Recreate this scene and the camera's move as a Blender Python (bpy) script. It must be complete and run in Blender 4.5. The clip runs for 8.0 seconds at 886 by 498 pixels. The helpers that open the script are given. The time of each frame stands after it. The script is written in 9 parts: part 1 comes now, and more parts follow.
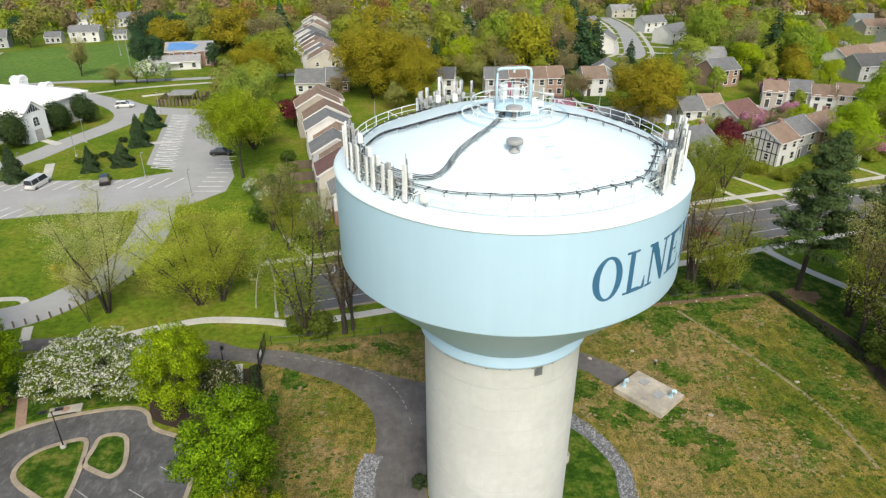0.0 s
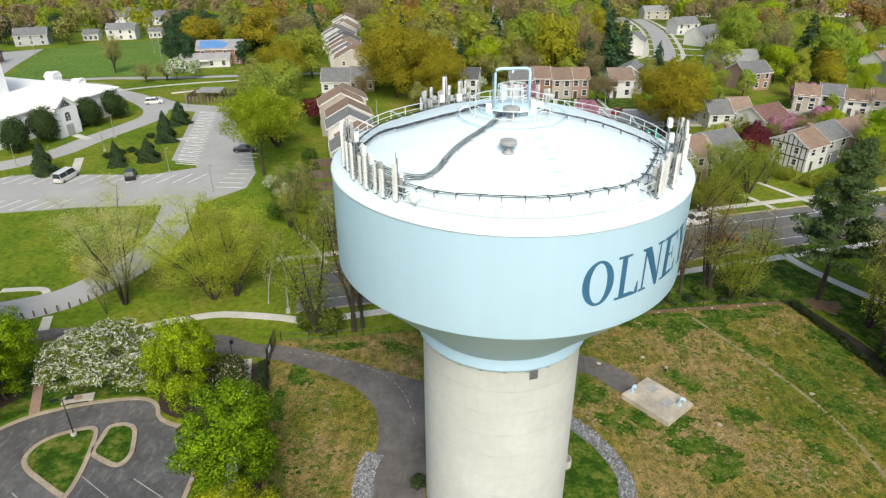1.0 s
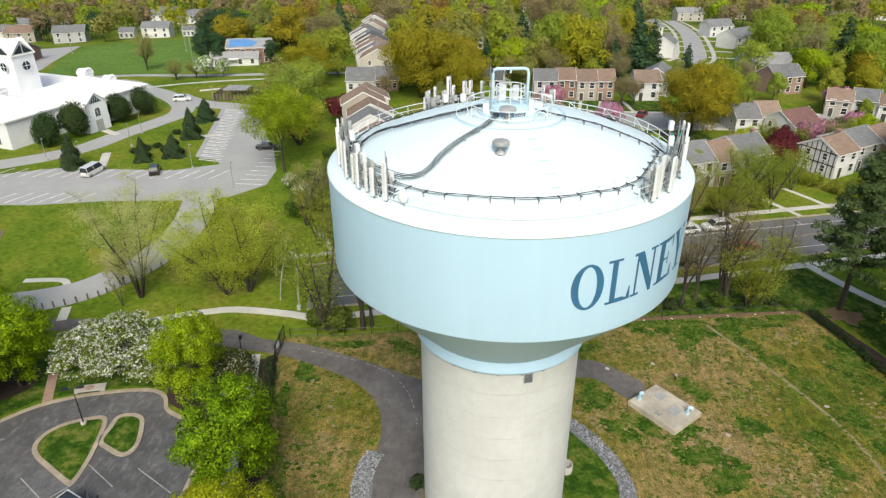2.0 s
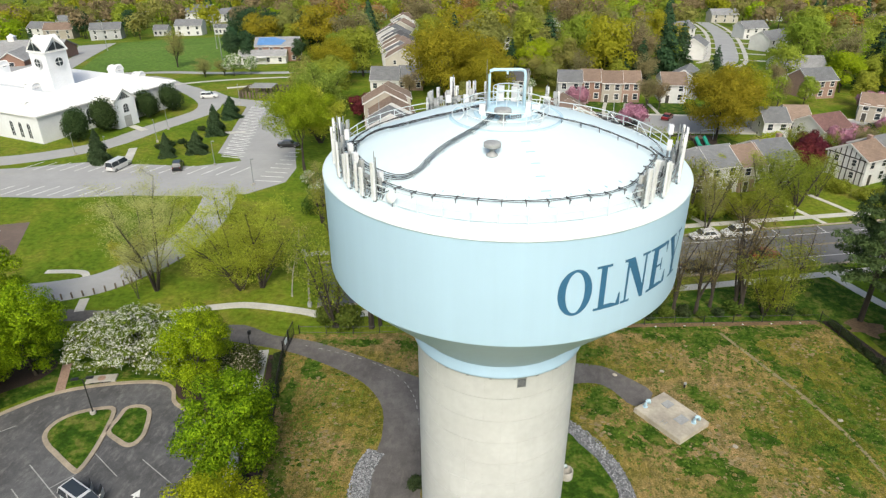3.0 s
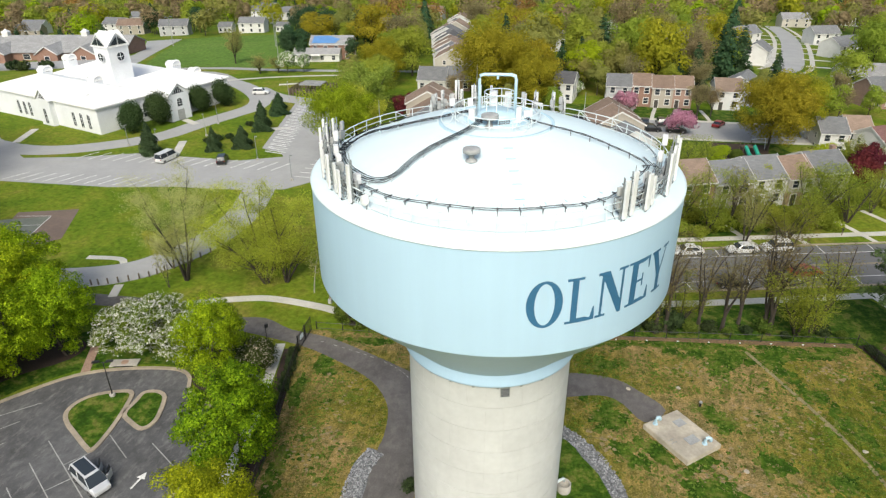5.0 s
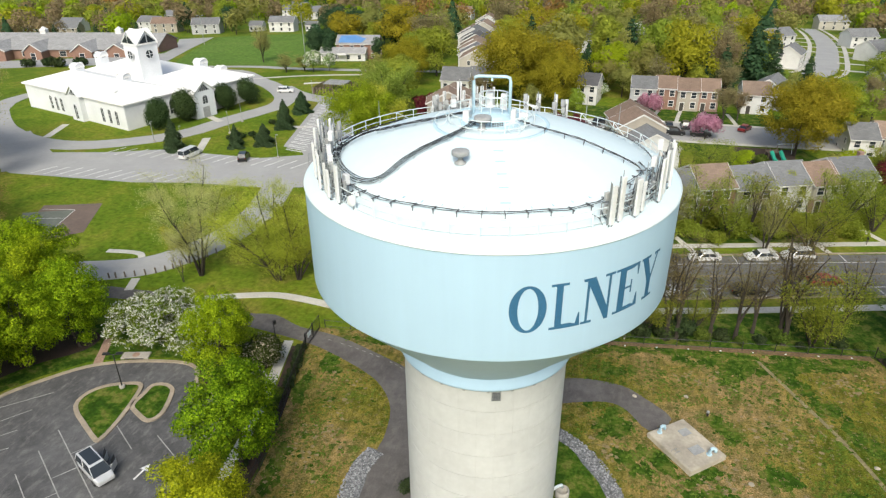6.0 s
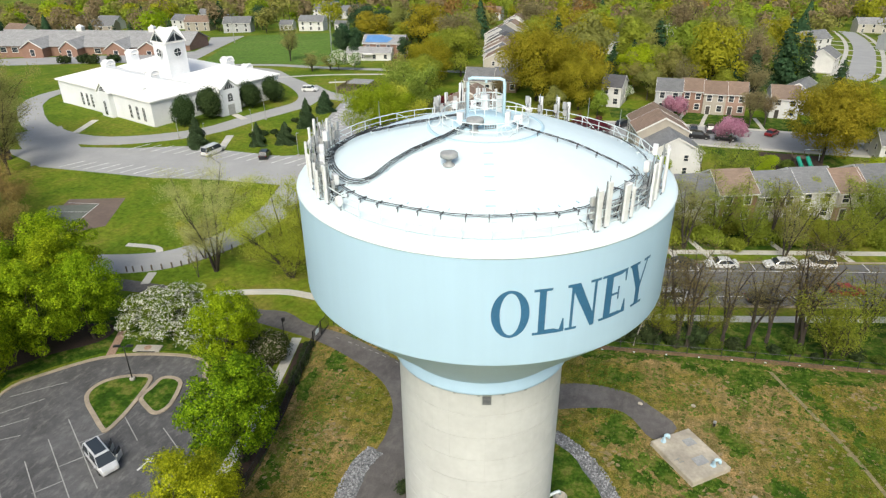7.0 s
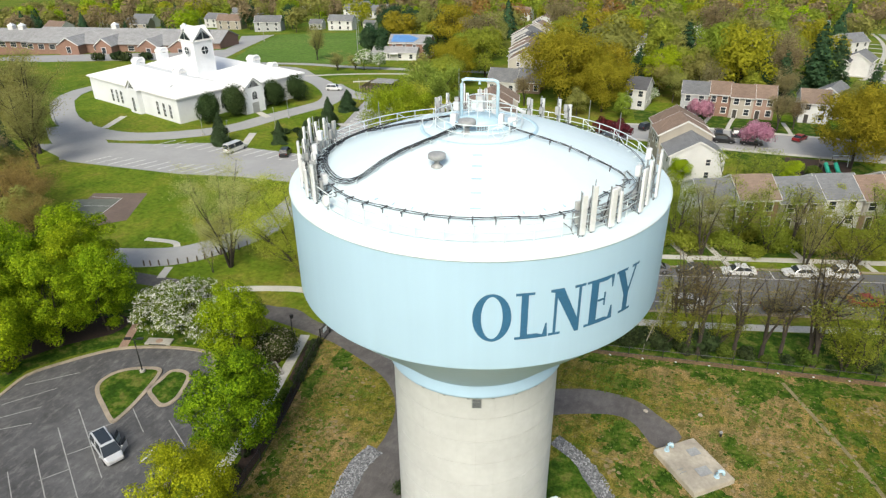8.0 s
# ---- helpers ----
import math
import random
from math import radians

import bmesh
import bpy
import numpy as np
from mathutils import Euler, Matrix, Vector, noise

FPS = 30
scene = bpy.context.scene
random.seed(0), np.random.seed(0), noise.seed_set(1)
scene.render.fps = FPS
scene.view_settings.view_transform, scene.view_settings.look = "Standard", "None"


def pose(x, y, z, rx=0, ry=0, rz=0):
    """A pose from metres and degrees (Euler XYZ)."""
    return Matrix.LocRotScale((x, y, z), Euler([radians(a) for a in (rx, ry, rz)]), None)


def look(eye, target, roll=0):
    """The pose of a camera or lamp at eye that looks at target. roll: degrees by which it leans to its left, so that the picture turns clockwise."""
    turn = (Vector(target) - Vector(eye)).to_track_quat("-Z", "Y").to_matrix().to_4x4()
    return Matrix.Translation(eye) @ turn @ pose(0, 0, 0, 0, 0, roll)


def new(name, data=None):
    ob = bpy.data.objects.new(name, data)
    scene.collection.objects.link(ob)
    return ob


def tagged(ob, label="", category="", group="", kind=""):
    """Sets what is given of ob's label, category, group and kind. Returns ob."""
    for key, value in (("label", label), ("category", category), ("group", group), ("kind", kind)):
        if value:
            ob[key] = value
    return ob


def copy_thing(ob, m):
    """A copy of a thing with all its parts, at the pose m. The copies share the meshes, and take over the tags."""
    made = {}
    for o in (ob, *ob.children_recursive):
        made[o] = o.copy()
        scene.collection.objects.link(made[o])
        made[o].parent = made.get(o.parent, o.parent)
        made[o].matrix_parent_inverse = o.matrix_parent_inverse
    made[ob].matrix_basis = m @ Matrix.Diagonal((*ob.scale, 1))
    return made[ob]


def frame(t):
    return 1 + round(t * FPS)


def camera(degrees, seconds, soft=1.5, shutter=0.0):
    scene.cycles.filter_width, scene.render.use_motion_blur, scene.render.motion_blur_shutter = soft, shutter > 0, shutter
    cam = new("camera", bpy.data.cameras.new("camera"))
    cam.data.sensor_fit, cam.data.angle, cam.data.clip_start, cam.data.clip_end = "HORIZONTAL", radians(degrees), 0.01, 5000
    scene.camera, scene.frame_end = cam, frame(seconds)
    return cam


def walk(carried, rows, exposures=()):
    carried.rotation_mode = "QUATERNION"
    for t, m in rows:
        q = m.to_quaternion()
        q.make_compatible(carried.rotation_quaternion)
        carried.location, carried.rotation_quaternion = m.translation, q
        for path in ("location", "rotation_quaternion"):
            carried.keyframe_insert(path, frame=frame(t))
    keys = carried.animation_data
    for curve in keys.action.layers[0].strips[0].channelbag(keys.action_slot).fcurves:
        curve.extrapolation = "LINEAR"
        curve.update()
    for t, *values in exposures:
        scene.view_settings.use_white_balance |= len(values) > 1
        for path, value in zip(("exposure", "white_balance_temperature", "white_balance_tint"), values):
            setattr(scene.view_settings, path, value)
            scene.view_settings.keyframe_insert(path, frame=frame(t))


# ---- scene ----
cam = camera(67.8, 8.0, 1.3)
METRES, EYE, TILT, LEAN, TURN = 18.5, 46.8, 0.0, 0.0, 0.0
ROWS = [
    (0.0, 0.0, 0.0, 0.0, -0.06, -27.62, 0.11),
    (0.5, 0.0614, 0.0044, -0.0027, 1.36, -27.6, 0.13),
    (1.0, 0.1211, 0.0106, -0.0042, 2.75, -27.59, 0.17),
    (1.5, 0.1813, 0.0183, -0.0079, 4.13, -27.56, 0.2),
    (3.0, 0.3627, 0.057, -0.0119, 8.29, -27.54, 0.26),
    (3.5, 0.4237, 0.072, -0.0112, 9.62, -27.55, 0.3),
    (4.0, 0.4846, 0.0893, -0.0091, 10.99, -27.53, 0.33),
    (4.5, 0.5455, 0.1073, -0.0066, 12.39, -27.52, 0.35),
    (6.0, 0.7239, 0.1697, -0.0046, 16.48, -27.49, 0.43),
    (6.5, 0.7825, 0.1933, -0.0035, 17.84, -27.47, 0.46),
    (7.0, 0.8406, 0.2174, -0.0028, 19.2, -27.47, 0.49),
    (7.5, 0.8984, 0.2434, -0.0025, 20.53, -27.47, 0.53),
    (8.0, 0.9556, 0.2713, -0.0037, 21.92, -27.44, 0.55),
]
EXPOSURE, KELVIN, TINT = 0.53, 6600, 5
walk(cam, [(t, pose(0, 0, EYE, TILT, LEAN, TURN) @ pose(METRES * x, METRES * y, METRES * z, 90 + pitch, roll, yaw)) for t, x, y, z, yaw, pitch, roll in ROWS],
     exposures=[(0.0, EXPOSURE, KELVIN, TINT), (8.0, EXPOSURE, KELVIN, TINT)])

# ---- daylight: bright thin overcast, a wide soft sun in the south ----
SUN_AZ, SUN_EL = 172.0, 44.0     # compass bearing from +y, clockwise; height
world = bpy.data.worlds.new("overcast_sky")
scene.world = world
world.use_nodes = True
wn = world.node_tree.nodes
sky = wn.new("ShaderNodeTexSky")
sky.sky_type = "NISHITA"
sky.sun_disc = False
sky.sun_elevation, sky.sun_rotation = radians(SUN_EL), radians(SUN_AZ)
sky.air_density, sky.dust_density, sky.ozone_density = 1.0, 4.0, 1.0
wn["Background"].inputs["Strength"].default_value = 0.118
world.node_tree.links.new(sky.outputs[0], wn["Background"].inputs["Color"])
sun = new("sun", bpy.data.lights.new("sun", "SUN"))
sun.data.energy, sun.data.angle, sun.data.color = 2.1, radians(26), (1.0, 0.955, 0.89)
sx, sy = math.sin(radians(SUN_AZ)), math.cos(radians(SUN_AZ))
sun.matrix_world = look((sx * 60, sy * 60, 60 * math.tan(radians(SUN_EL)) + 40), (0, 0, 40))

# ---- small tools ----
TAU = 2 * math.pi


def lie(x, y):
    """Height of the land: level round the tower, falling away gently far off."""
    u = max(0.0, math.hypot(x - 8, y - 2) - 190)
    return -0.08 * u * u / (u + 60)


def link(bm, name, material, parent=None, smooth=False):
    me = bpy.data.meshes.new(name)
    bm.to_mesh(me)
    bm.free()
    if smooth:
        for p in me.polygons:
            p.use_smooth = True
    for m in material if isinstance(material, (list, tuple)) else [material]:
        me.materials.append(m)
    ob = new(name, me)
    ob.parent = parent
    return ob


def part(name, bm, material, parent, label="", smooth=False):
    ob = link(bm, name, material, parent, smooth)
    return tagged(ob, label) if label else ob


def again(ob, name, parent, m):
    """Another object on the same mesh."""
    o = new(name, ob.data)
    o.parent = parent
    o.matrix_basis = m
    return o


def thing(name, label, category, at=None, group="", kind=""):
    ob = new(name)
    ob.empty_display_size = 0.3
    if at is not None:
        ob.matrix_basis = at
    return tagged(ob, label, category, group, kind)


def box(bm, x0, x1, y0, y1, z0, z1, m=None, mi=0):
    co = [(x, y, z) for z in (z0, z1) for y in (y0, y1) for x in (x0, x1)]
    v = [bm.verts.new(m @ Vector(c) if m else c) for c in co]
    for f in ((0, 2, 3, 1), (4, 5, 7, 6), (0, 1, 5, 4), (2, 6, 7, 3), (0, 4, 6, 2), (1, 3, 7, 5)):
        bm.faces.new([v[i] for i in f]).material_index = mi
    return v


def cbox(bm, c, s, m=None, mi=0):
    return box(bm, c[0] - s[0] / 2, c[0] + s[0] / 2, c[1] - s[1] / 2, c[1] + s[1] / 2, c[2] - s[2] / 2, c[2] + s[2] / 2, m, mi)


def bevelled(bm, width, segments=2):
    bmesh.ops.bevel(bm, geom=bm.edges[:], offset=width, segments=segments, profile=0.7, affect="EDGES")
    return bm


def tube(bm, pts, radius, sides=6, closed=False, caps=True, mi=0):
    """A round tube along points; radius is a number or one a point."""
    pts = [Vector(p) for p in pts]
    n = len(pts)
    rings = []
    for i, p in enumerate(pts):
        a = pts[(i - 1) % n] if closed or i else p
        b = pts[(i + 1) % n] if closed or i < n - 1 else p
        d = (b - a).normalized()
        u = d.cross(Vector((0, 0, 1)) if abs(d.z) < 0.9 else Vector((1, 0, 0))).normalized()
        w = d.cross(u)
        r = radius[i] if isinstance(radius, (list, tuple)) else radius
        rings.append([bm.verts.new(p + r * (math.cos(TAU * k / sides) * u + math.sin(TAU * k / sides) * w)) for k in range(sides)])
    for i in range(n if closed else n - 1):
        a, b = rings[i], rings[(i + 1) % n]
        for k in range(sides):
            bm.faces.new((a[k], a[(k + 1) % sides], b[(k + 1) % sides], b[k])).material_index = mi
    if caps and not closed:
        bm.faces.new(rings[0][::-1]).material_index = mi
        bm.faces.new(rings[-1]).material_index = mi
    return bm


def revolve(bm, profile, sides=64, a0=0.0, a1=TAU, mi=0, m=None):
    """Turn (radius, height) points round the z axis."""
    full = abs(a1 - a0 - TAU) < 1e-6
    cols = sides if full else sides + 1
    grid = []
    for k in range(cols):
        a = a0 + (a1 - a0) * k / sides
        col = []
        for r, z in profile:
            c = Vector((r * math.cos(a), r * math.sin(a), z))
            col.append(bm.verts.new(m @ c if m else c))
        grid.append(col)
    for k in range(sides):
        a, b = grid[k], grid[(k + 1) % cols]
        for i in range(len(profile) - 1):
            bm.faces.new((a[i], b[i], b[i + 1], a[i + 1])).material_index = mi
    return bm


def sheet(bm, outline, z, thick=0.0, follow=False, mi=0):
    """A flat slab from an outline in plan, with sides where thick is given."""
    area = sum(outline[i - 1][0] * outline[i][1] - outline[i][0] * outline[i - 1][1] for i in range(len(outline)))
    if area < 0:
        outline = outline[::-1]
    top = [bm.verts.new((x, y, z + (lie(x, y) if follow else 0))) for x, y in outline]
    f = bm.faces.new(top)
    f.material_index = mi
    if thick:
        low = [bm.verts.new((v.co.x, v.co.y, v.co.z - thick)) for v in top]
        n = len(top)
        for i in range(n):
            bm.faces.new((top[i], low[i], low[(i + 1) % n], top[(i + 1) % n])).material_index = mi
    f.normal_update()
    bmesh.ops.triangulate(bm, faces=[f])
    return bm


def smooth_line(pts, steps=6, closed=False):
    """Catmull-Rom through points in plan."""
    n = len(pts)
    out = []
    for i in range(n if closed else n - 1):
        p = [Vector((*pts[(i + k) % n if closed else min(max(i + k, 0), n - 1)], 0)) for k in (-1, 0, 1, 2)]
        for s in range(steps):
            t = s / steps
            q = 0.5 * (2 * p[1] + (p[2] - p[0]) * t + (2 * p[0] - 5 * p[1] + 4 * p[2] - p[3]) * t * t + (3 * p[1] - p[0] - 3 * p[2] + p[3]) * t ** 3)
            out.append((q.x, q.y))
    if not closed:
        out.append(tuple(pts[-1]))
    return out


def offset_line(pts, d):
    """The same line moved d to its left."""
    out = []
    for i, p in enumerate(pts):
        a, b = pts[max(i - 1, 0)], pts[min(i + 1, len(pts) - 1)]
        t = Vector((b[0] - a[0], b[1] - a[1])).normalized()
        out.append((p[0] - t.y * d, p[1] + t.x * d))
    return out


def strip(bm, pts, width, z, thick=0.0, follow=True, mi=0):
    """A ribbon of that width along a line in plan; with thick it gets sides."""
    l, r = offset_line(pts, width / 2), offset_line(pts, -width / 2)
    rows = []
    for a, b in zip(l, r):
        za, zb = (lie(*a), lie(*b)) if follow else (0, 0)
        row = [bm.verts.new((*a, z + za)), bm.verts.new((*b, z + zb))]
        if thick:
            row += [bm.verts.new((*b, z + zb - thick)), bm.verts.new((*a, z + za - thick))]
        rows.append(row)
    n = len(rows[0])
    for a, b in zip(rows, rows[1:]):
        for k in range(n if thick else 1):
            bm.faces.new((a[k], a[(k + 1) % n], b[(k + 1) % n], b[k])).material_index = mi
    if thick:
        bm.faces.new(rows[0][::-1])
        bm.faces.new(rows[-1])
    bmesh.ops.recalc_face_normals(bm, faces=bm.faces[:])
    return bm


def ring_closed(pts):
    return list(pts) + [pts[0]]


# ---- materials ----
def nodes_of(name):
    m = bpy.data.materials.new(name)
    m.use_nodes = True
    nt = m.node_tree
    return m, nt, nt.nodes["Principled BSDF"]


def put(nt, kind, **values):
    n = nt.nodes.new(kind)
    for k, v in values.items():
        if k in n.inputs:
            n.inputs[k].default_value = v
    return n


def noise_tex(nt, vec, scale, detail=4.0, rough=0.55, stretch=None):
    if stretch:
        mp = nt.nodes.new("ShaderNodeMapping")
        mp.inputs["Scale"].default_value = stretch
        nt.links.new(vec, mp.inputs["Vector"])
        vec = mp.outputs[0]
    n = put(nt, "ShaderNodeTexNoise", Scale=scale, Detail=detail, Roughness=rough)
    nt.links.new(vec, n.inputs["Vector"])
    return n.outputs["Fac"]


def ramp(nt, fac, stops):
    r = nt.nodes.new("ShaderNodeValToRGB")
    e = r.color_ramp.elements
    while len(e) < len(stops):
        e.new(0.5)
    for el, (p, c) in zip(e, stops):
        el.position, el.color = p, (*c, 1) if len(c) == 3 else c
    nt.links.new(fac, r.inputs[0])
    return r.outputs[0]


def mix(nt, fac, a, b, blend="MIX"):
    n = nt.nodes.new("ShaderNodeMix")
    n.data_type, n.blend_type = "RGBA", blend
    for sock, v in ((n.inputs[0], fac), (n.inputs[6], a), (n.inputs[7], b)):
        if isinstance(v, bpy.types.NodeSocket):
            nt.links.new(v, sock)
        elif isinstance(v, (int, float)):
            sock.default_value = v
        else:
            sock.default_value = (*v, 1)
    return n.outputs[2]


def bump(nt, bsdf, fac, strength, distance):
    b = put(nt, "ShaderNodeBump", Strength=strength, Distance=distance)
    nt.links.new(fac, b.inputs["Height"])
    nt.links.new(b.outputs[0], bsdf.inputs["Normal"])


def surface(name, colour, rough=0.8, scale=3.0, vary=0.25, coarse=0.3, stains=0.15, metal=0.0, relief=0.0, stretch=None, per_object=0.0, world_space=False):
    """A worn surface: fine grain and coarse stains of one base colour, with an own tone per object."""
    m, nt, b = nodes_of(name)
    tc = nt.nodes.new("ShaderNodeTexCoord")
    geo = nt.nodes.new("ShaderNodeNewGeometry")
    vec = geo.outputs["Position"] if world_space else tc.outputs["Object"]
    fine = noise_tex(nt, vec, scale, 5, 0.6, stretch)
    big = noise_tex(nt, vec, coarse, 3, 0.55, stretch)
    dark = tuple(c * (1 - vary) for c in colour)
    light = tuple(min(1, c * (1 + vary)) for c in colour)
    col = ramp(nt, fine, [(0.3, dark), (0.7, light)])
    st = ramp(nt, big, [(0.35, (1 - stains,) * 3), (0.7, (1, 1, 1))])
    col = mix(nt, 1.0, col, st, "MULTIPLY")
    if per_object:
        oi = nt.nodes.new("ShaderNodeObjectInfo")
        tone = ramp(nt, oi.outputs["Random"], [(0, (1 - per_object,) * 3), (1, (1,) * 3)])
        col = mix(nt, 1.0, col, tone, "MULTIPLY")
    nt.links.new(col, b.inputs["Base Color"])
    rr = nt.nodes.new("ShaderNodeMapRange")
    rr.inputs["To Min"].default_value, rr.inputs["To Max"].default_value = max(0, rough - 0.12), min(1, rough + 0.1)
    nt.links.new(fine, rr.inputs[0])
    nt.links.new(rr.outputs[0], b.inputs["Roughness"])
    b.inputs["Metallic"].default_value = metal
    if relief:
        bump(nt, b, fine, 0.6, relief)
    return m


def plain(name, colour, rough=0.6, metal=0.0):
    m, nt, b = nodes_of(name)
    b.inputs["Base Color"].default_value = (*colour, 1)
    b.inputs["Roughness"].default_value = rough
    b.inputs["Metallic"].default_value = metal
    return m


def foliage(name, a, b_, rough=0.75, shine=0.1, through_light=0.3, hue=0.03, dull=0.25, split=0.0):
    """Leaves: an own tone per leaf and per tree, a part of the light passes through."""
    m, nt, bs = nodes_of(name)
    geo = nt.nodes.new("ShaderNodeNewGeometry")
    oi = nt.nodes.new("ShaderNodeObjectInfo")
    col = ramp(nt, geo.outputs["Random Per Island"], [(0.0, a), (split, tuple(x * 1.4 for x in a)), (split + 0.08, tuple(x * 0.75 for x in b_)), (1.0, b_)] if split else [(0.0, a), (0.6, tuple((x + y) / 2 for x, y in zip(a, b_))), (1.0, b_)])
    hs = nt.nodes.new("ShaderNodeHueSaturation")
    mr = nt.nodes.new("ShaderNodeMapRange")
    mr.inputs["To Min"].default_value, mr.inputs["To Max"].default_value = 0.5 - hue, 0.5 + hue
    nt.links.new(oi.outputs["Random"], mr.inputs[0])
    nt.links.new(mr.outputs[0], hs.inputs["Hue"])
    tc = nt.nodes.new("ShaderNodeTexCoord")
    patch = noise_tex(nt, tc.outputs["Object"], 0.35, 3, 0.6)
    mv = nt.nodes.new("ShaderNodeMapRange")
    mv.inputs["From Min"].default_value, mv.inputs["From Max"].default_value = 0.3, 0.7
    mv.inputs["To Min"].default_value, mv.inputs["To Max"].default_value = 1 - dull, 1 + dull
    nt.links.new(patch, mv.inputs[0])
    nt.links.new(mv.outputs[0], hs.inputs["Value"])
    nt.links.new(col, hs.inputs["Color"])
    nt.links.new(hs.outputs[0], bs.inputs["Base Color"])
    bs.inputs["Roughness"].default_value = rough
    bs.inputs["Specular IOR Level"].default_value = shine
    tr = nt.nodes.new("ShaderNodeBsdfTranslucent")
    nt.links.new(hs.outputs[0], tr.inputs["Color"])
    ms = nt.nodes.new("ShaderNodeMixShader")
    ms.inputs[0].default_value = through_light
    nt.links.new(bs.outputs[0], ms.inputs[1])
    nt.links.new(tr.outputs[0], ms.inputs[2])
    nt.links.new(ms.outputs[0], nt.nodes["Material Output"].inputs["Surface"])
    return m


def lawn_material(name, stops, patch=0.12, fine=1.6, clump=0.5, relief=0.05, cover=None):
    """Turf: a broad drift of tones, clumps and blades."""
    m, nt, b = nodes_of(name)
    geo = nt.nodes.new("ShaderNodeNewGeometry")
    vec = geo.outputs["Position"]
    a = noise_tex(nt, vec, patch, 4, 0.6)
    c = noise_tex(nt, vec, clump, 5, 0.65)
    f = noise_tex(nt, vec, fine, 6, 0.7)
    av = nt.nodes.new("ShaderNodeMath")
    av.operation = "MULTIPLY_ADD"
    nt.links.new(a, av.inputs[0])
    av.inputs[1].default_value = 0.6
    s = nt.nodes.new("ShaderNodeMath")
    s.operation = "MULTIPLY"
    nt.links.new(c, s.inputs[0])
    s.inputs[1].default_value = 0.4
    nt.links.new(s.outputs[0], av.inputs[2])
    col = ramp(nt, av.outputs[0], stops)
    shade = ramp(nt, f, [(0.38, (0.66, 0.66, 0.63)), (0.62, (1.15, 1.15, 1.1))])
    col = mix(nt, 1.0, col, shade, "MULTIPLY")
    nt.links.new(col, b.inputs["Base Color"])
    b.inputs["Roughness"].default_value = 0.95
    b.inputs["Specular IOR Level"].default_value = 0.1
    bump(nt, b, f, 0.8, relief)
    return m


M_GRASS = lawn_material("lawn_grass", [(0.36, (0.07, 0.125, 0.009)), (0.46, (0.105, 0.165, 0.012)), (0.53, (0.15, 0.19, 0.018)), (0.60, (0.195, 0.19, 0.035))], 0.04, 1.2, 0.25)
M_FIELD = lawn_material("mown_field", [(0.4, (0.095, 0.17, 0.03)), (0.5, (0.115, 0.2, 0.035)), (0.6, (0.14, 0.21, 0.045))], 0.02, 0.8, 0.1)


def meadow_material(name):
    """Thin turf: dry straw and olive drifts, dark green clumps of weeds, bare specks."""
    m, nt, b = nodes_of(name)
    geo = nt.nodes.new("ShaderNodeNewGeometry")
    vec = geo.outputs["Position"]
    drift = noise_tex(nt, vec, 0.06, 6, 0.62)
    col = ramp(nt, drift, [(0.36, (0.10, 0.12, 0.014)), (0.43, (0.16, 0.148, 0.026)), (0.49, (0.20, 0.163, 0.045)), (0.58, (0.245, 0.182, 0.082))])
    mid = noise_tex(nt, vec, 0.75, 6, 0.72)
    col = mix(nt, 1.0, col, ramp(nt, mid, [(0.40, (0.6, 0.68, 0.54)), (0.5, (0.95, 0.95, 0.95)), (0.60, (1.25, 1.15, 1.2))]), "MULTIPLY")
    weed = noise_tex(nt, vec, 0.21, 8, 0.72)
    col = mix(nt, ramp(nt, weed, [(0.575, (0, 0, 0)), (0.605, (0.5,) * 3), (0.66, (0.85,) * 3)]), col, (0.075, 0.13, 0.016))
    row = noise_tex(nt, vec, 1.6, 4, 0.6, (1.0, 0.22, 1.0))
    col = mix(nt, 1.0, col, ramp(nt, row, [(0.42, (0.82, 0.86, 0.8)), (0.58, (1.16, 1.12, 1.1))]), "MULTIPLY")
    clump = noise_tex(nt, vec, 1.15, 5, 0.62)
    col = mix(nt, ramp(nt, clump, [(0.585, (0, 0, 0)), (0.61, (0.85,) * 3)]), col, (0.055, 0.095, 0.012))
    f = noise_tex(nt, vec, 7.0, 5, 0.7)
    col = mix(nt, 1.0, col, ramp(nt, f, [(0.38, (0.5, 0.52, 0.4)), (0.52, (0.98, 0.97, 0.9)), (0.64, (1.5, 1.5, 1.9))]), "MULTIPLY")
    nt.links.new(col, b.inputs["Base Color"])
    b.inputs["Roughness"].default_value = 0.95
    b.inputs["Specular IOR Level"].default_value = 0.1
    bump(nt, b, mid, 0.8, 0.06)
    return m


M_MEADOW = meadow_material("thin_meadow")
M_LUSH = lawn_material("lush_grass", [(0.43, (0.026, 0.062, 0.006)), (0.485, (0.044, 0.092, 0.009)), (0.53, (0.075, 0.12, 0.014)), (0.57, (0.125, 0.14, 0.03))], 0.55, 3.0, 1.3)
M_MULCH = surface("bark_mulch", (0.044, 0.026, 0.019), 0.95, 6, 0.5, 0.4, 0.3, relief=0.03, world_space=True)
M_GRAVEL = surface("grey_gravel", (0.15, 0.155, 0.165), 0.9, 4.5, 0.65, 0.5, 0.2, relief=0.05, world_space=True)
M_STONE = foliage("crushed_stone", (0.10, 0.105, 0.115), (0.40, 0.41, 0.43), through_light=0.0, hue=0.0, dull=0.05)
M_CONC = surface("concrete", (0.42, 0.4, 0.36), 0.88, 5, 0.15, 0.5, 0.25, world_space=True)
